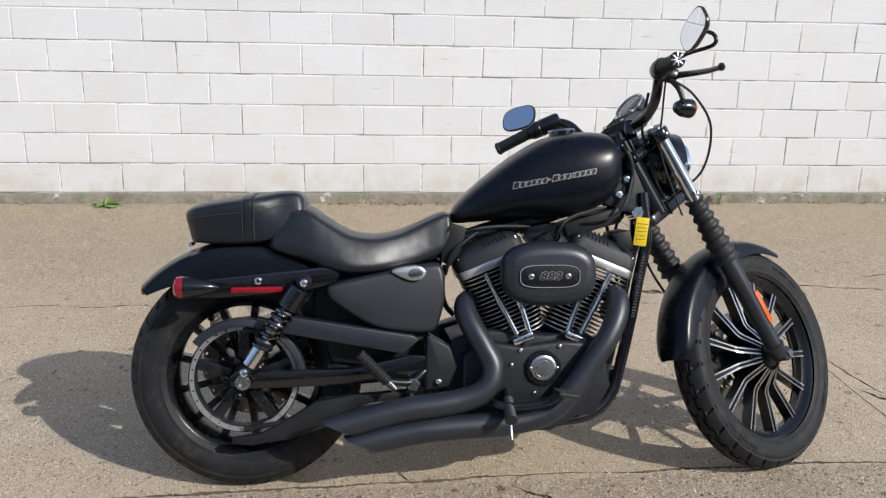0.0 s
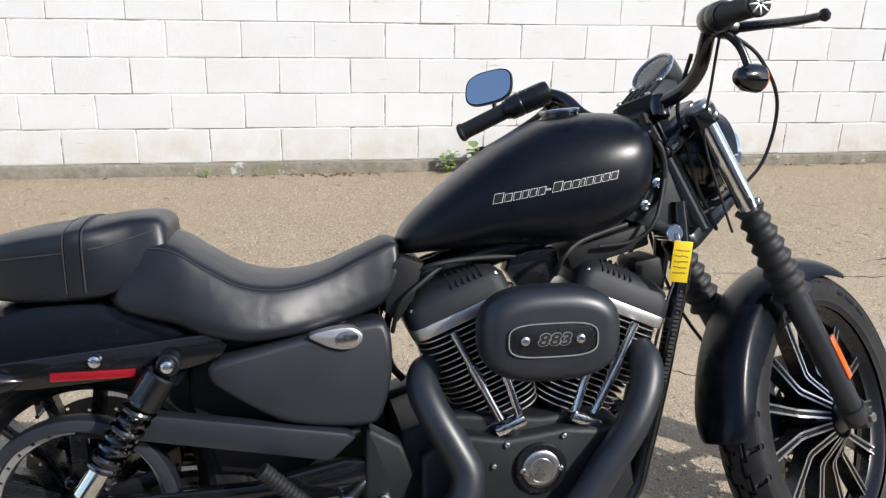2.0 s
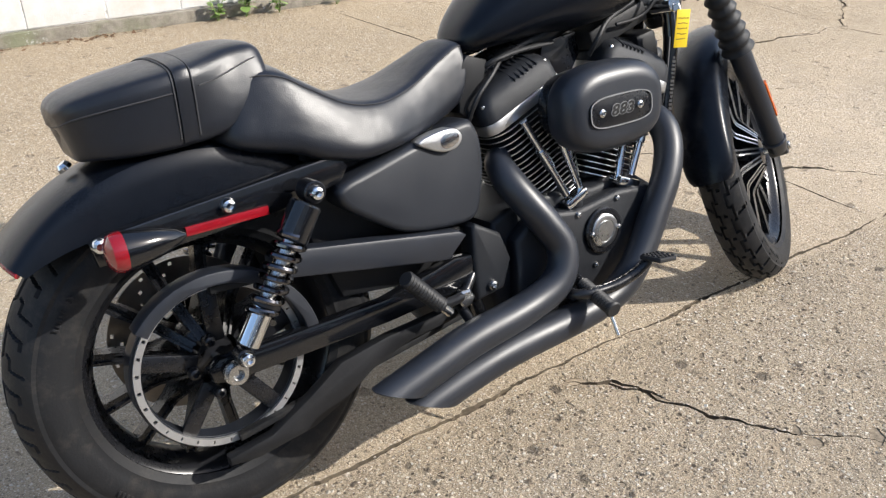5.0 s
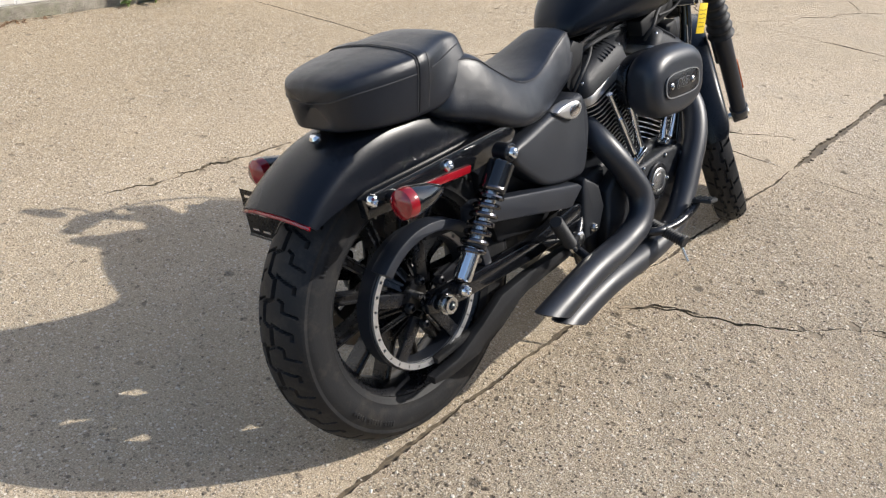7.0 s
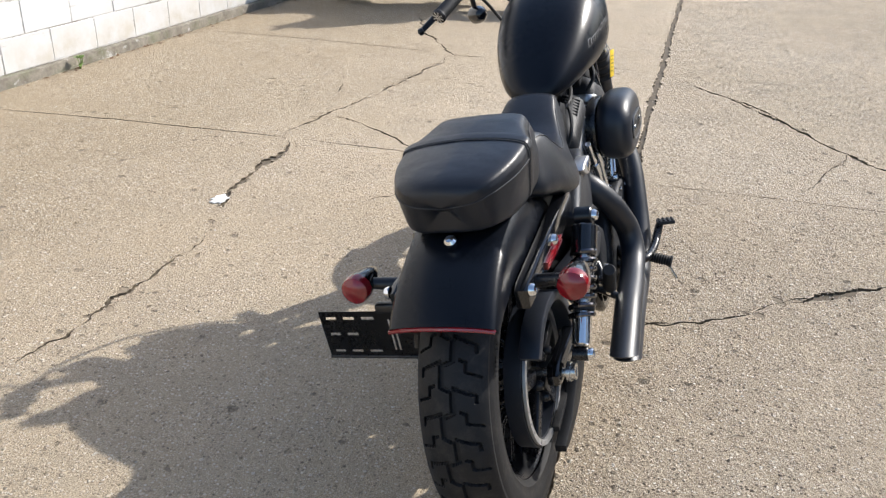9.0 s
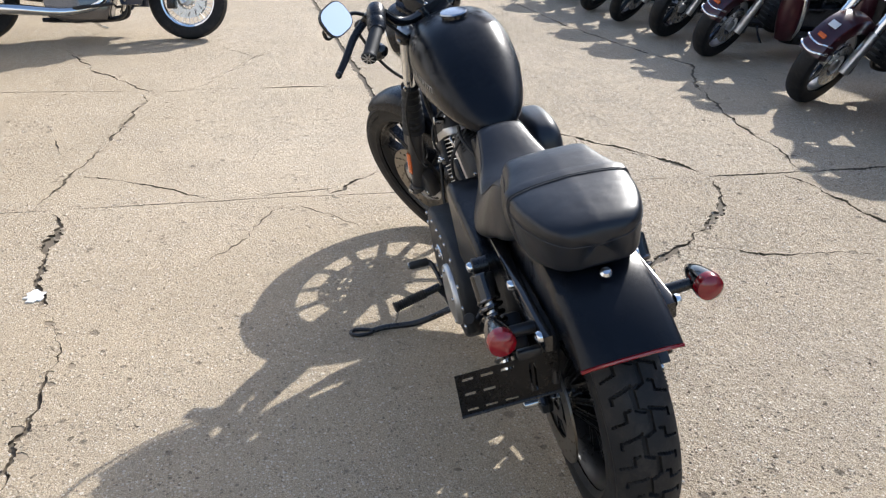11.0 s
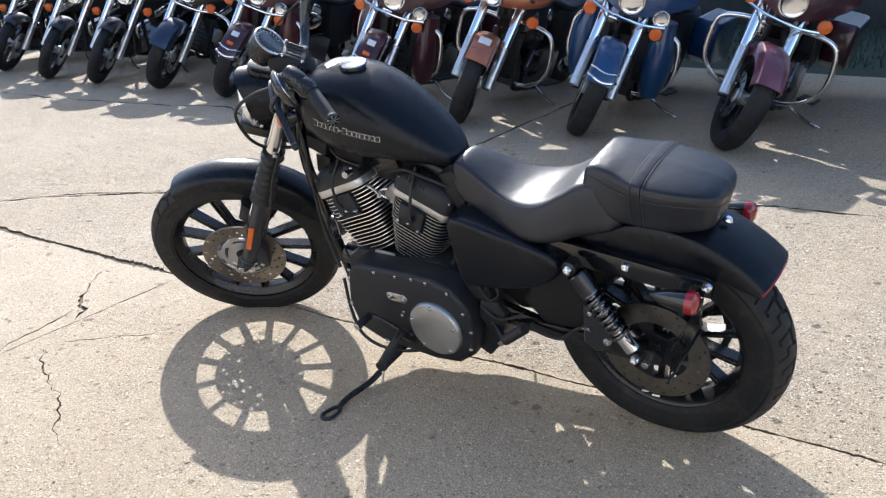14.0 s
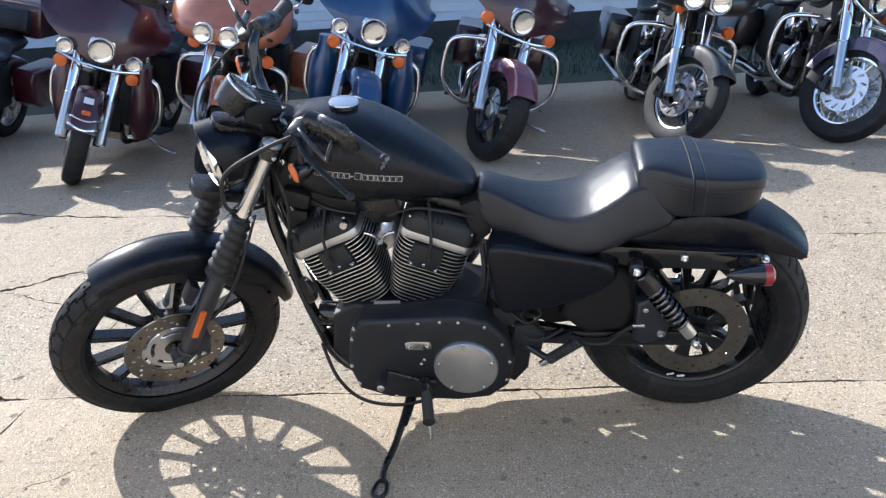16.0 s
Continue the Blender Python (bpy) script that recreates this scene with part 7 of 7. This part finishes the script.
    tk = [(0.62, 0.80, 0.84, 0.05, 0.4), (0.70, 0.76, 0.90, 0.11, 0.4), (0.85, 0.75, 0.97, 0.155, 0.4), (1.02, 0.76, 1.0, 0.17, 0.4), (1.15, 0.80, 0.98, 0.14, 0.45), (1.20, 0.85, 0.93, 0.06, 0.5)]
    piece("fuel_tank", "tank/%s" % color, lambda: loft(spaced(tk, 18), 2.4, 28), color, bike, None, "painted fuel tank")
    se = [(-0.20, 0.78, 0.86, 0.10, 0.5), (-0.05, 0.76, 0.90, 0.15, 0.5), (0.16, 0.74, 0.88, 0.17, 0.5), (0.26, 0.70, 0.79, 0.18, 0.5), (0.45, 0.70, 0.77, 0.17, 0.5), (0.62, 0.74, 0.82, 0.10, 0.5), (0.68, 0.77, 0.80, 0.05, 0.5)]
    piece("seat", "seat/", lambda: loft(spaced(se, 22), 2.8, 24), "leather", bike, None, "black two-up seat")
    piece("rear_fender", "rfender/%s" % color, lambda: fender((0, R), 0.40, 0.11, 150, 40, 0.05, 0.10, n=24), color, bike)
    eng = piece("engine", "engine/", lambda: plate([(0.55, 0.18), (0.50, 0.40), (0.62, 0.48), (0.98, 0.48), (1.05, 0.36), (1.0, 0.16), (0.75, 0.13)], -0.17, 0.17, 0.02), "wrinkle" if seed % 3 else "darkchrome", bike, None, "air-cooled twin engine")
    for k, s in enumerate((-1, 1)):
        mm = Matrix.Translation((0.79, 0, 0.24)) @ pose(0, 0, 0, 0, 22.5 * s, 0)
        barrel = piece("cylinder", "barrel/", lambda: rod((0, 0, 0.2), (0, 0, 0.42), 0.07, 0.07, 20), "wrinkle", bike, mm)
        for f in range(11):
            piece("fin", "fin/", lambda: slab(rounded(0.095, 0.085, 0.03), -0.0045, 0.0045, Matrix()), "darkchrome", barrel, pose(0, 0, 0.225 + 0.018 * f))
        piece("rocker_cover", "rock/%d" % s, lambda: slab(rounded(0.105, 0.095, 0.03), 0.42, 0.50, mm, bevel=0.015), "chrome", bike)
    piece("air_cleaner", "airc/", lambda: lathe([(0.08, 0), (0.09, 0.02), (0.085, 0.06), (0.06, 0.075), (0.001, 0.078)], 28, along((0.80, -0.12, 0.60), (0, -1, 0))), "chrome", bike)
    piece("exhaust_pipe", "exh/", lambda: tube([(0.95, -0.13, 0.5), (1.02, -0.2, 0.42), (0.95, -0.21, 0.28), (0.7, -0.22, 0.22), (0.3, -0.24, 0.24), (-0.35, -0.25, 0.26)], [0.02, 0.024, 0.026, 0.03, 0.042, 0.045], 14), "chrome", bike, None, "chrome exhaust pipe")
    piece("frame_tube", "ftubes/", lambda: tube([(1.24, 0, 0.82), (1.20, 0.06, 0.6), (1.14, 0.10, 0.3), (1.05, 0.11, 0.17), (0.5, 0.12, 0.16)], 0.018, 8), "frame", bike)
    piece("frame_tube", "ftubes2/", lambda: tube([(1.24, 0, 0.82), (1.20, -0.06, 0.6), (1.14, -0.10, 0.3), (1.05, -0.11, 0.17), (0.5, -0.12, 0.16)], 0.018, 8), "frame", bike)
    # bulk added to block sun and close gaps in the row's shadow
    piece("backbone_cover", "spine/", lambda: plate([(0.52, 0.58), (0.50, 0.76), (1.18, 0.82), (1.24, 0.70), (1.12, 0.60)], -0.085, 0.085, 0.02), "plastic", bike)
    piece("side_cover", "cover/", lambda: plate([(0.16, 0.34), (0.18, 0.70), (0.52, 0.72), (0.54, 0.40), (0.48, 0.30)], -0.165, 0.165, 0.03), "plastic", bike, None, "black side cover bulk added to close the shadow")
    if big:
        # cooler added to stop sun passing between the frame tubes
        cooler = piece("oil_cooler", "cooler/", lambda: block((0.045, 0.25, 0.34), pose(1.175, 0, 0.44, 0, -12, 0), 0.012), "plastic", bike, None, "black oil cooler added between the frame tubes to block sun")
        for k in range(7):
            piece("cooler_fin", "cfin/", lambda: block((0.006, 0.22, 0.012), Matrix(), 0.002), "frame", cooler, pose(1.20 - 0.0085 * (k - 3), 0, 0.44 + 0.04 * (k - 3), 0, -12, 0))
        for s in (-1, 1):
            piece("crash_bar", "guard/%d" % s, lambda: tube([(1.22, s * 0.05, 0.70), (1.21, s * 0.22, 0.70), (1.20, s * 0.35, 0.66), (1.19, s * 0.385, 0.54), (1.18, s * 0.37, 0.38), (1.14, s * 0.25, 0.26), (1.10, s * 0.10, 0.22)], 0.016, 10, 40), "chrome", bike, None, "chrome crash bar")
            piece("footboard", "board/%d" % s, lambda: block((0.30, 0.11, 0.02), pose(0.92, s * 0.29, 0.26, 0, -6, 0), 0.006), "grip", bike)
            piece("saddlebag", "bag/%d/%s" % (s, color), lambda: plate([(-0.42, 0.36), (-0.40, 0.62), (-0.34, 0.68), (0.16, 0.66), (0.20, 0.58), (0.16, 0.38), (0.05, 0.32), (-0.30, 0.30)], s * 0.16 - 0.0 if s > 0 else -0.36, 0.36 if s > 0 else -0.16, 0.03, seg=3), color, bike, None, "painted hard saddlebag")
            if style == "batwing":
                piece("lower_fairing", "lower/%s" % color, leg_shell, color, bike, Matrix.Diagonal((1, s, 1, 1)), "painted leg fairing")
                piece("glove_panel", "glove/", lambda: block((0.10, 0.12, 0.34), pose(0, 0, 0), 0.03), "plastic", bike, pose(1.165, s * 0.165, 0.50), "black inner leg panel")
        if style == "batwing":
            piece("top_case", "case/%s" % color, lambda: block((0.40, 0.56, 0.30), pose(-0.28, 0, 1.02), 0.06), color, bike, None, "painted top case")
            piece("backrest", "rest/", lambda: block((0.10, 0.40, 0.20), pose(-0.05, 0, 1.02, 0, -10, 0), 0.04), "leather", bike)
    else:
        for s in (-1, 1):
            # bags added to widen the shadow that the cruisers cast
            piece("saddlebag", "softbag/%d" % s, lambda: plate([(-0.36, 0.40), (-0.36, 0.66), (-0.30, 0.70), (0.10, 0.68), (0.14, 0.60), (0.10, 0.40), (-0.02, 0.36), (-0.26, 0.36)], 0.14 if s > 0 else -0.32, 0.32 if s > 0 else -0.14, 0.03, seg=3), "leather", bike, None, "black leather saddlebag")
            piece("foot_peg", "peg/%d" % s, lambda: rod((0.85, s * 0.16, 0.28), (0.85, s * 0.33, 0.29), 0.015), "grip", bike)
    piece("side_stand", "stand/", lambda: tube([(0.80, 0.10, 0.20), (0.86, 0.28, 0.12), (0.90, 0.42, 0.098)], 0.011, 8), "steel", bike)
    return bike


paint("dark_red_gloss", (0.042, 0.004, 0.009))
paint("maroon_gloss", (0.038, 0.007, 0.015))
paint("bright_red_gloss", (0.050, 0.005, 0.010))
paint("copper_gloss", (0.36, 0.115, 0.055))
paint("blue_gloss", (0.004, 0.040, 0.125))
paint("black_gloss", (0.007, 0.007, 0.008))
paint("plum_gloss", (0.035, 0.025, 0.06))
paint("pewter_gloss", (0.16, 0.145, 0.13))
paint("navy_gloss", (0.012, 0.022, 0.055))
paint("plum_red_gloss", (0.125, 0.030, 0.05))

ROW = [
    ("dark purple touring motorcycle with chrome wheels beside the row's end", (-1.50, -3.08), 14, 38, "street", "black_gloss", "plum_gloss", "wire"),
    ("black touring motorcycle with a frame-mounted fairing and crash bars", (-0.53, -3.20), 14, 33, "shark", "black_gloss", "black_gloss", "cast"),
    ("maroon bagger motorcycle with chrome crash bars", (0.66, -3.08), 14, 27, "street", "maroon_gloss", "plum_red_gloss", "black"),
    ("bright blue touring motorcycle with leg fairings and lamps", (1.60, -3.06), 14, 23, "batwing", "blue_gloss", "blue_gloss", "wire"),
    ("copper touring motorcycle with twin headlights in its fairing", (2.52, -3.10), 14, 22, "shark", "copper_gloss", "copper_gloss", "black"),
    ("dark maroon touring motorcycle with leg fairings and lamps", (3.40, -3.03), 14, 24, "batwing", "maroon_gloss", "dark_red_gloss", "cast"),
    ("dark red touring motorcycle with passing lamps and dark bags", (4.92, -3.20), 14, 26, "batwing", "bright_red_gloss", "dark_red_gloss", "cast"),
    ("dark navy motorcycle with a chrome headlight nacelle", (5.85, -3.28), 14, 26, "street", "black_gloss", "navy_gloss", "black"),
    ("black cruiser motorcycle with a chrome fork", (6.70, -3.25), 14, 34, "cruiser", "black_gloss", "black_gloss", "black"),
    ("black cruiser motorcycle with a round headlight", (7.47, -3.25), 14, 36, "cruiser", "black_gloss", "black_gloss", "black"),
    ("dark red cruiser motorcycle with black wheels", (8.45, -3.40), 14, 32, "cruiser", "dark_red_gloss", "black_gloss", "black"),
    ("black cruiser motorcycle with a pale fender", (9.15, -3.30), 14, 36, "cruiser", "black_gloss", "pewter_gloss", "black"),
]
for k, (label, at, lean, steer, style, color, fcolor, kind) in enumerate(ROW):
    parked(label, at, lean, steer, style, color, fcolor, kind, 90.0, k)
parked("dark blue touring motorcycle with wire wheels parked broadside", (6.07, 1.02), 10, -6, "batwing", "navy_gloss", "navy_gloss", "wire", -92.0, 4, "far motorcycle")


def three_wheeler(at):
    """A low dark open three-wheeler with red front suspension arms."""
    m = pose(at[0], at[1], 0, 0, 0, 90)
    car = thing("three_wheeler", "low dark three-wheeler with red suspension arms", "vehicle", m)
    body = [(-2.2, 0.35, 0.75, 0.35, 0.5), (-1.6, 0.22, 0.95, 0.60, 0.5), (-0.9, 0.2, 0.85, 0.62, 0.5), (-0.3, 0.22, 0.72, 0.45, 0.5), (0.15, 0.26, 0.55, 0.28, 0.5), (0.35, 0.32, 0.44, 0.12, 0.5)]
    part("body", loft(spaced(body, 20), 2.8, 28), "black_gloss", car, "dark angular body")
    for s in (-1, 1):
        w = part("front_wheel", plain_tyre(0.32, 0.11, 0.22), "rubber", car, m=pose(-0.1, s * 0.78, 0.32))
        part("rim", cast_spokes(0.22, 5), "frame", w)
        part("suspension_arm", tube([(0.30, s * 0.16, 0.30), (0.42, s * 0.40, 0.22), (0.22, s * 0.66, 0.30), (0.0, s * 0.70, 0.32)], 0.034, 10), "red", car, "red suspension arm")
        part("headlight", rod((0.12, s * 0.22, 0.55), (0.2, s * 0.22, 0.53), 0.05, 0.045), "white", car)
    part("rear_wheel", plain_tyre(0.33, 0.14, 0.22), "rubber", car, m=pose(-2.3, 0, 0.33))


three_wheeler((10.75, -3.2))


# ---- far side: lawn, sided house, added far building ----
def lawn():
    bm = bmesh.new()
    bmesh.ops.create_grid(bm, x_segments=60, y_segments=20, size=0.5, matrix=pose(3, -10.8, 0.03) @ Matrix.Diagonal((46, 10, 1, 1)))
    for v in bm.verts:
        edge = min(1.0, (-5.8 - v.co.y) / 1.2)
        v.co.z = max(-0.02, 0.05 * edge) + noise.noise(v.co * 0.7) * 0.02
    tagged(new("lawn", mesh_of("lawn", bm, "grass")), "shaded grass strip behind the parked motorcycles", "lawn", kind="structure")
    blade = bmesh.new()
    rng = random.Random(21)
    for _ in range(5000):
        x, y = rng.uniform(-4, 4), rng.uniform(-8.4, -6.0)
        h, a = rng.uniform(0.04, 0.10), rng.uniform(0, 6.28)
        d = Vector((math.cos(a), math.sin(a), 0)) * 0.006
        p = Vector((x, y, 0.03))
        blade.faces.new([blade.verts.new(p - d), blade.verts.new(p + d), blade.verts.new(p + Vector((rng.uniform(-0.03, 0.03), rng.uniform(-0.03, 0.03), h)))])
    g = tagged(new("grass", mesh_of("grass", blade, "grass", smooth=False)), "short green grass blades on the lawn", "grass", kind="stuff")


def house():
    h = thing("house", "pale blue-white house with lap siding behind the lawn", "house", pose(1.0, -8.7, 0))
    part("foundation", block((20, 0.3, 0.40), pose(0, -0.16, 0.19), 0.01), "foundation", h)
    # upper wall and roof are unseen; raised to shade the ground behind the row
    part("wall", block((20, 0.15, 4.7), pose(0, -0.12, 2.74), 0), "siding", h)
    lap = mesh_of("siding_plank", block((20, 0.012, 0.125), pose(0, 0, 0, 4, 0, 0), 0.002, seg=1), "siding", smooth=False)
    for k in range(41):
        ob = new("siding_plank", lap)
        ob.parent, ob.matrix_basis = h, pose(0, -0.036, 0.445 + 0.112 * k)
    part("roof", plate([(-0.5, 5.0), (1.8, 6.1), (4.2, 5.0), (4.2, 4.9), (1.8, 6.0), (-0.5, 4.9)], -10.4, 10.4, 0.01, m=pose(0, 0, 0, 0, 0, -90)), "footing", h)


def shade_building():
    # building and doors added to cast the dark band across the far lot
    g = thing("shade_building", "long grey far building added to shade the lot's end", "building", pose(17.5, 4.5, 0))
    part("wall", block((0.3, 26, 3.4), pose(0, 0, 1.7), 0.02), "siding", g)
    part("roof", block((6, 26.6, 0.2), pose(2.7, 0, 3.5), 0.02), "footing", g)
    for k in range(5):
        part("garage_door", block((0.06, 2.8, 2.4), pose(-0.16, -9 + 4.4 * k, 1.2), 0.02), "pewter_gloss", g)


lawn()
house()
shade_building()


# ---- weeds and litter along the wall, spall on the lot ----
def weed(at, size, count, seed, flat=False):
    """A leafy weed: round leaves along a few short stems, or a low rosette."""
    rng = random.Random(seed)
    w = thing("weed", "small green leafy weed at the foot of the wall", "plant", Matrix.Translation(at), "weeds at the wall")
    stems = [Vector((rng.uniform(-0.35, 0.35), rng.uniform(-0.30, 0.05), rng.uniform(0.7, 1.0))) * size for _ in range(4)]
    if not flat:
        for top in stems:
            part("stem", tube([(0, 0, -0.01), top * 0.5 + Vector((0, -0.01, 0)), top * 0.93], 0.0022, 5, 8), "leaf", w)
    for k in range(count):
        a = rng.uniform(0, 6.28)
        out = Vector((math.cos(a), math.sin(a) * 0.7 - 0.25, 0))
        if flat:
            root, L, rise, broad = Vector(), size * rng.uniform(0.5, 1.0), rng.uniform(0.15, 0.5), rng.uniform(0.14, 0.26)
        else:
            root, L, rise, broad = stems[k % 4] * rng.uniform(0.3, 0.95), size * rng.uniform(0.20, 0.36), rng.uniform(-0.1, 0.8), rng.uniform(0.34, 0.5)
        tip = (out + Vector((0, 0, rise))).normalized() * L
        side = tip.cross(Vector((0, 0, 1))).normalized() * L * broad
        rows = []
        for f, wd in ((0.05, 0.10), (0.25, 0.75), (0.50, 1.0), (0.75, 0.85), (0.92, 0.5), (1.0, 0.08)):
            c = root + tip * f + Vector((0, 0, -0.3 * L * f * f))
            c.z = max(c.z, 0.004)
            rows.append((c - side * wd, c + Vector((0, 0, -0.05 * L)), c + side * wd))
        bm = bmesh.new()
        skin(bm, rows, closed=False, caps=False)
        part("leaf", bm, "leaf", w)
    return w


def on_wall(x, out=0.07):
    p = WALL @ Vector((x, -out, 0.0))
    p.z = fall(p.y)
    return p


weed(on_wall(-1.22, 0.10), 0.14, 16, 1, True)
for k, (x, sz, n) in enumerate(((1.49, 0.14, 26), (1.66, 0.20, 34), (1.87, 0.15, 26), (2.25, 0.11, 14), (0.07, 0.07, 9), (3.05, 0.10, 12))):
    weed(on_wall(x, 0.085), sz, n, 5 + k)


def litter():
    rng = random.Random(14)
    bm = bmesh.new()
    for _ in range(160):
        x = rng.choice((rng.uniform(-2.5, 6), rng.gauss(4.2, 0.8), rng.gauss(0.8, 0.4)))
        p = on_wall(x, 0.05 + abs(rng.gauss(0, 0.04)))
        p.z += 0.004
        a, s = rng.uniform(0, 6.28), rng.uniform(0.008, 0.022)
        u, v = Vector((math.cos(a), math.sin(a), rng.uniform(0, 0.5))) * s, Vector((-math.sin(a), math.cos(a), rng.uniform(0, 0.3))) * s * 0.6
        bm.faces.new([bm.verts.new(q) for q in (p - u, p - v, p + u, p + v)])
    tagged(new("leaf_litter", mesh_of("leaf_litter", bm, "dry", smooth=False)), "dry brown leaf litter along the wall", "leaf litter", kind="stuff")


def chips():
    """Loose stones, grit and crumbs on the concrete, thickest on the worn slab and beside the cracks."""
    rng = random.Random(31)
    points, faces = [], []
    spots = [(rng.uniform(-1.2, 2.1), rng.uniform(-2.0, -0.1)) for _ in range(2600)]
    spots += [(rng.uniform(-1.2, 4.5), rng.uniform(-2.6, 3.2)) for _ in range(1500)]
    for line, width, rough in CRACKS:
        for a, b in zip(line, line[1:]):
            a, b = Vector(a), Vector(b)
            if min((a - Vector((0.8, 0))).length, (b - Vector((0.8, 0))).length) > 3:
                continue
            for _ in range(int((b - a).length * 28)):
                p = a.lerp(b, rng.random())
                spots.append((p.x + rng.gauss(0, 0.03), p.y + rng.gauss(0, 0.03)))
    for x, y in spots:
        s = 0.0012 + 0.0042 * rng.random() ** 2.5
        first = len(points)
        points.append((x + s * rng.uniform(-0.4, 0.4), y + s * rng.uniform(-0.4, 0.4), s * rng.uniform(0.6, 1.2)))
        for a in (0.2, 1.5, 2.9, 4.0, 5.2):
            q = s * rng.uniform(0.6, 1.5)
            points.append((x + q * math.cos(a), y + q * math.sin(a), -0.0005))
        faces += [(first, first + 1 + i, first + 1 + (i + 1) % 5) for i in range(5)]
    me = bpy.data.meshes.new("stone_chips")
    me.from_pydata(points, [], faces)
    n = Net("stone_chip", 0.85)
    pick = n.node("ShaderNodeNewGeometry").outputs["Random Per Island"]
    tone = n.ramp(pick, (0.0, (0.10, 0.08, 0.06)), (0.3, (0.27, 0.21, 0.15)), (0.6, (0.42, 0.35, 0.26)), (0.85, (0.58, 0.52, 0.43)), (1.0, (0.78, 0.75, 0.69)))
    n.put("Base Color", n.mix(0.4, tone, n.ramp(n.noise(400.0), (0.3, 0.2), (0.7, 0.8)), "OVERLAY"))
    me.materials.append(n.mat)
    tagged(new("stone_chips", me), "loose stone chips scattered on the concrete", "stone chips", kind="stuff")


def spall():
    bm = bmesh.new()
    rng = random.Random(77)
    pts = []
    for k in range(18):
        a = 2 * math.pi * k / 18
        r = rng.uniform(0.6, 1.1)
        pts.append((0.052 * r * math.cos(a), 0.036 * r * math.sin(a)))
    slab(pts, 0.0, 0.006, pose(1.33, 1.45, 0.0005), bm, 0.002)
    thing("plaster_lump", "white dried plaster splash beside the crack", "plaster splash", bm=bm, material="white")


litter()
chips()
spall()
make_wall()
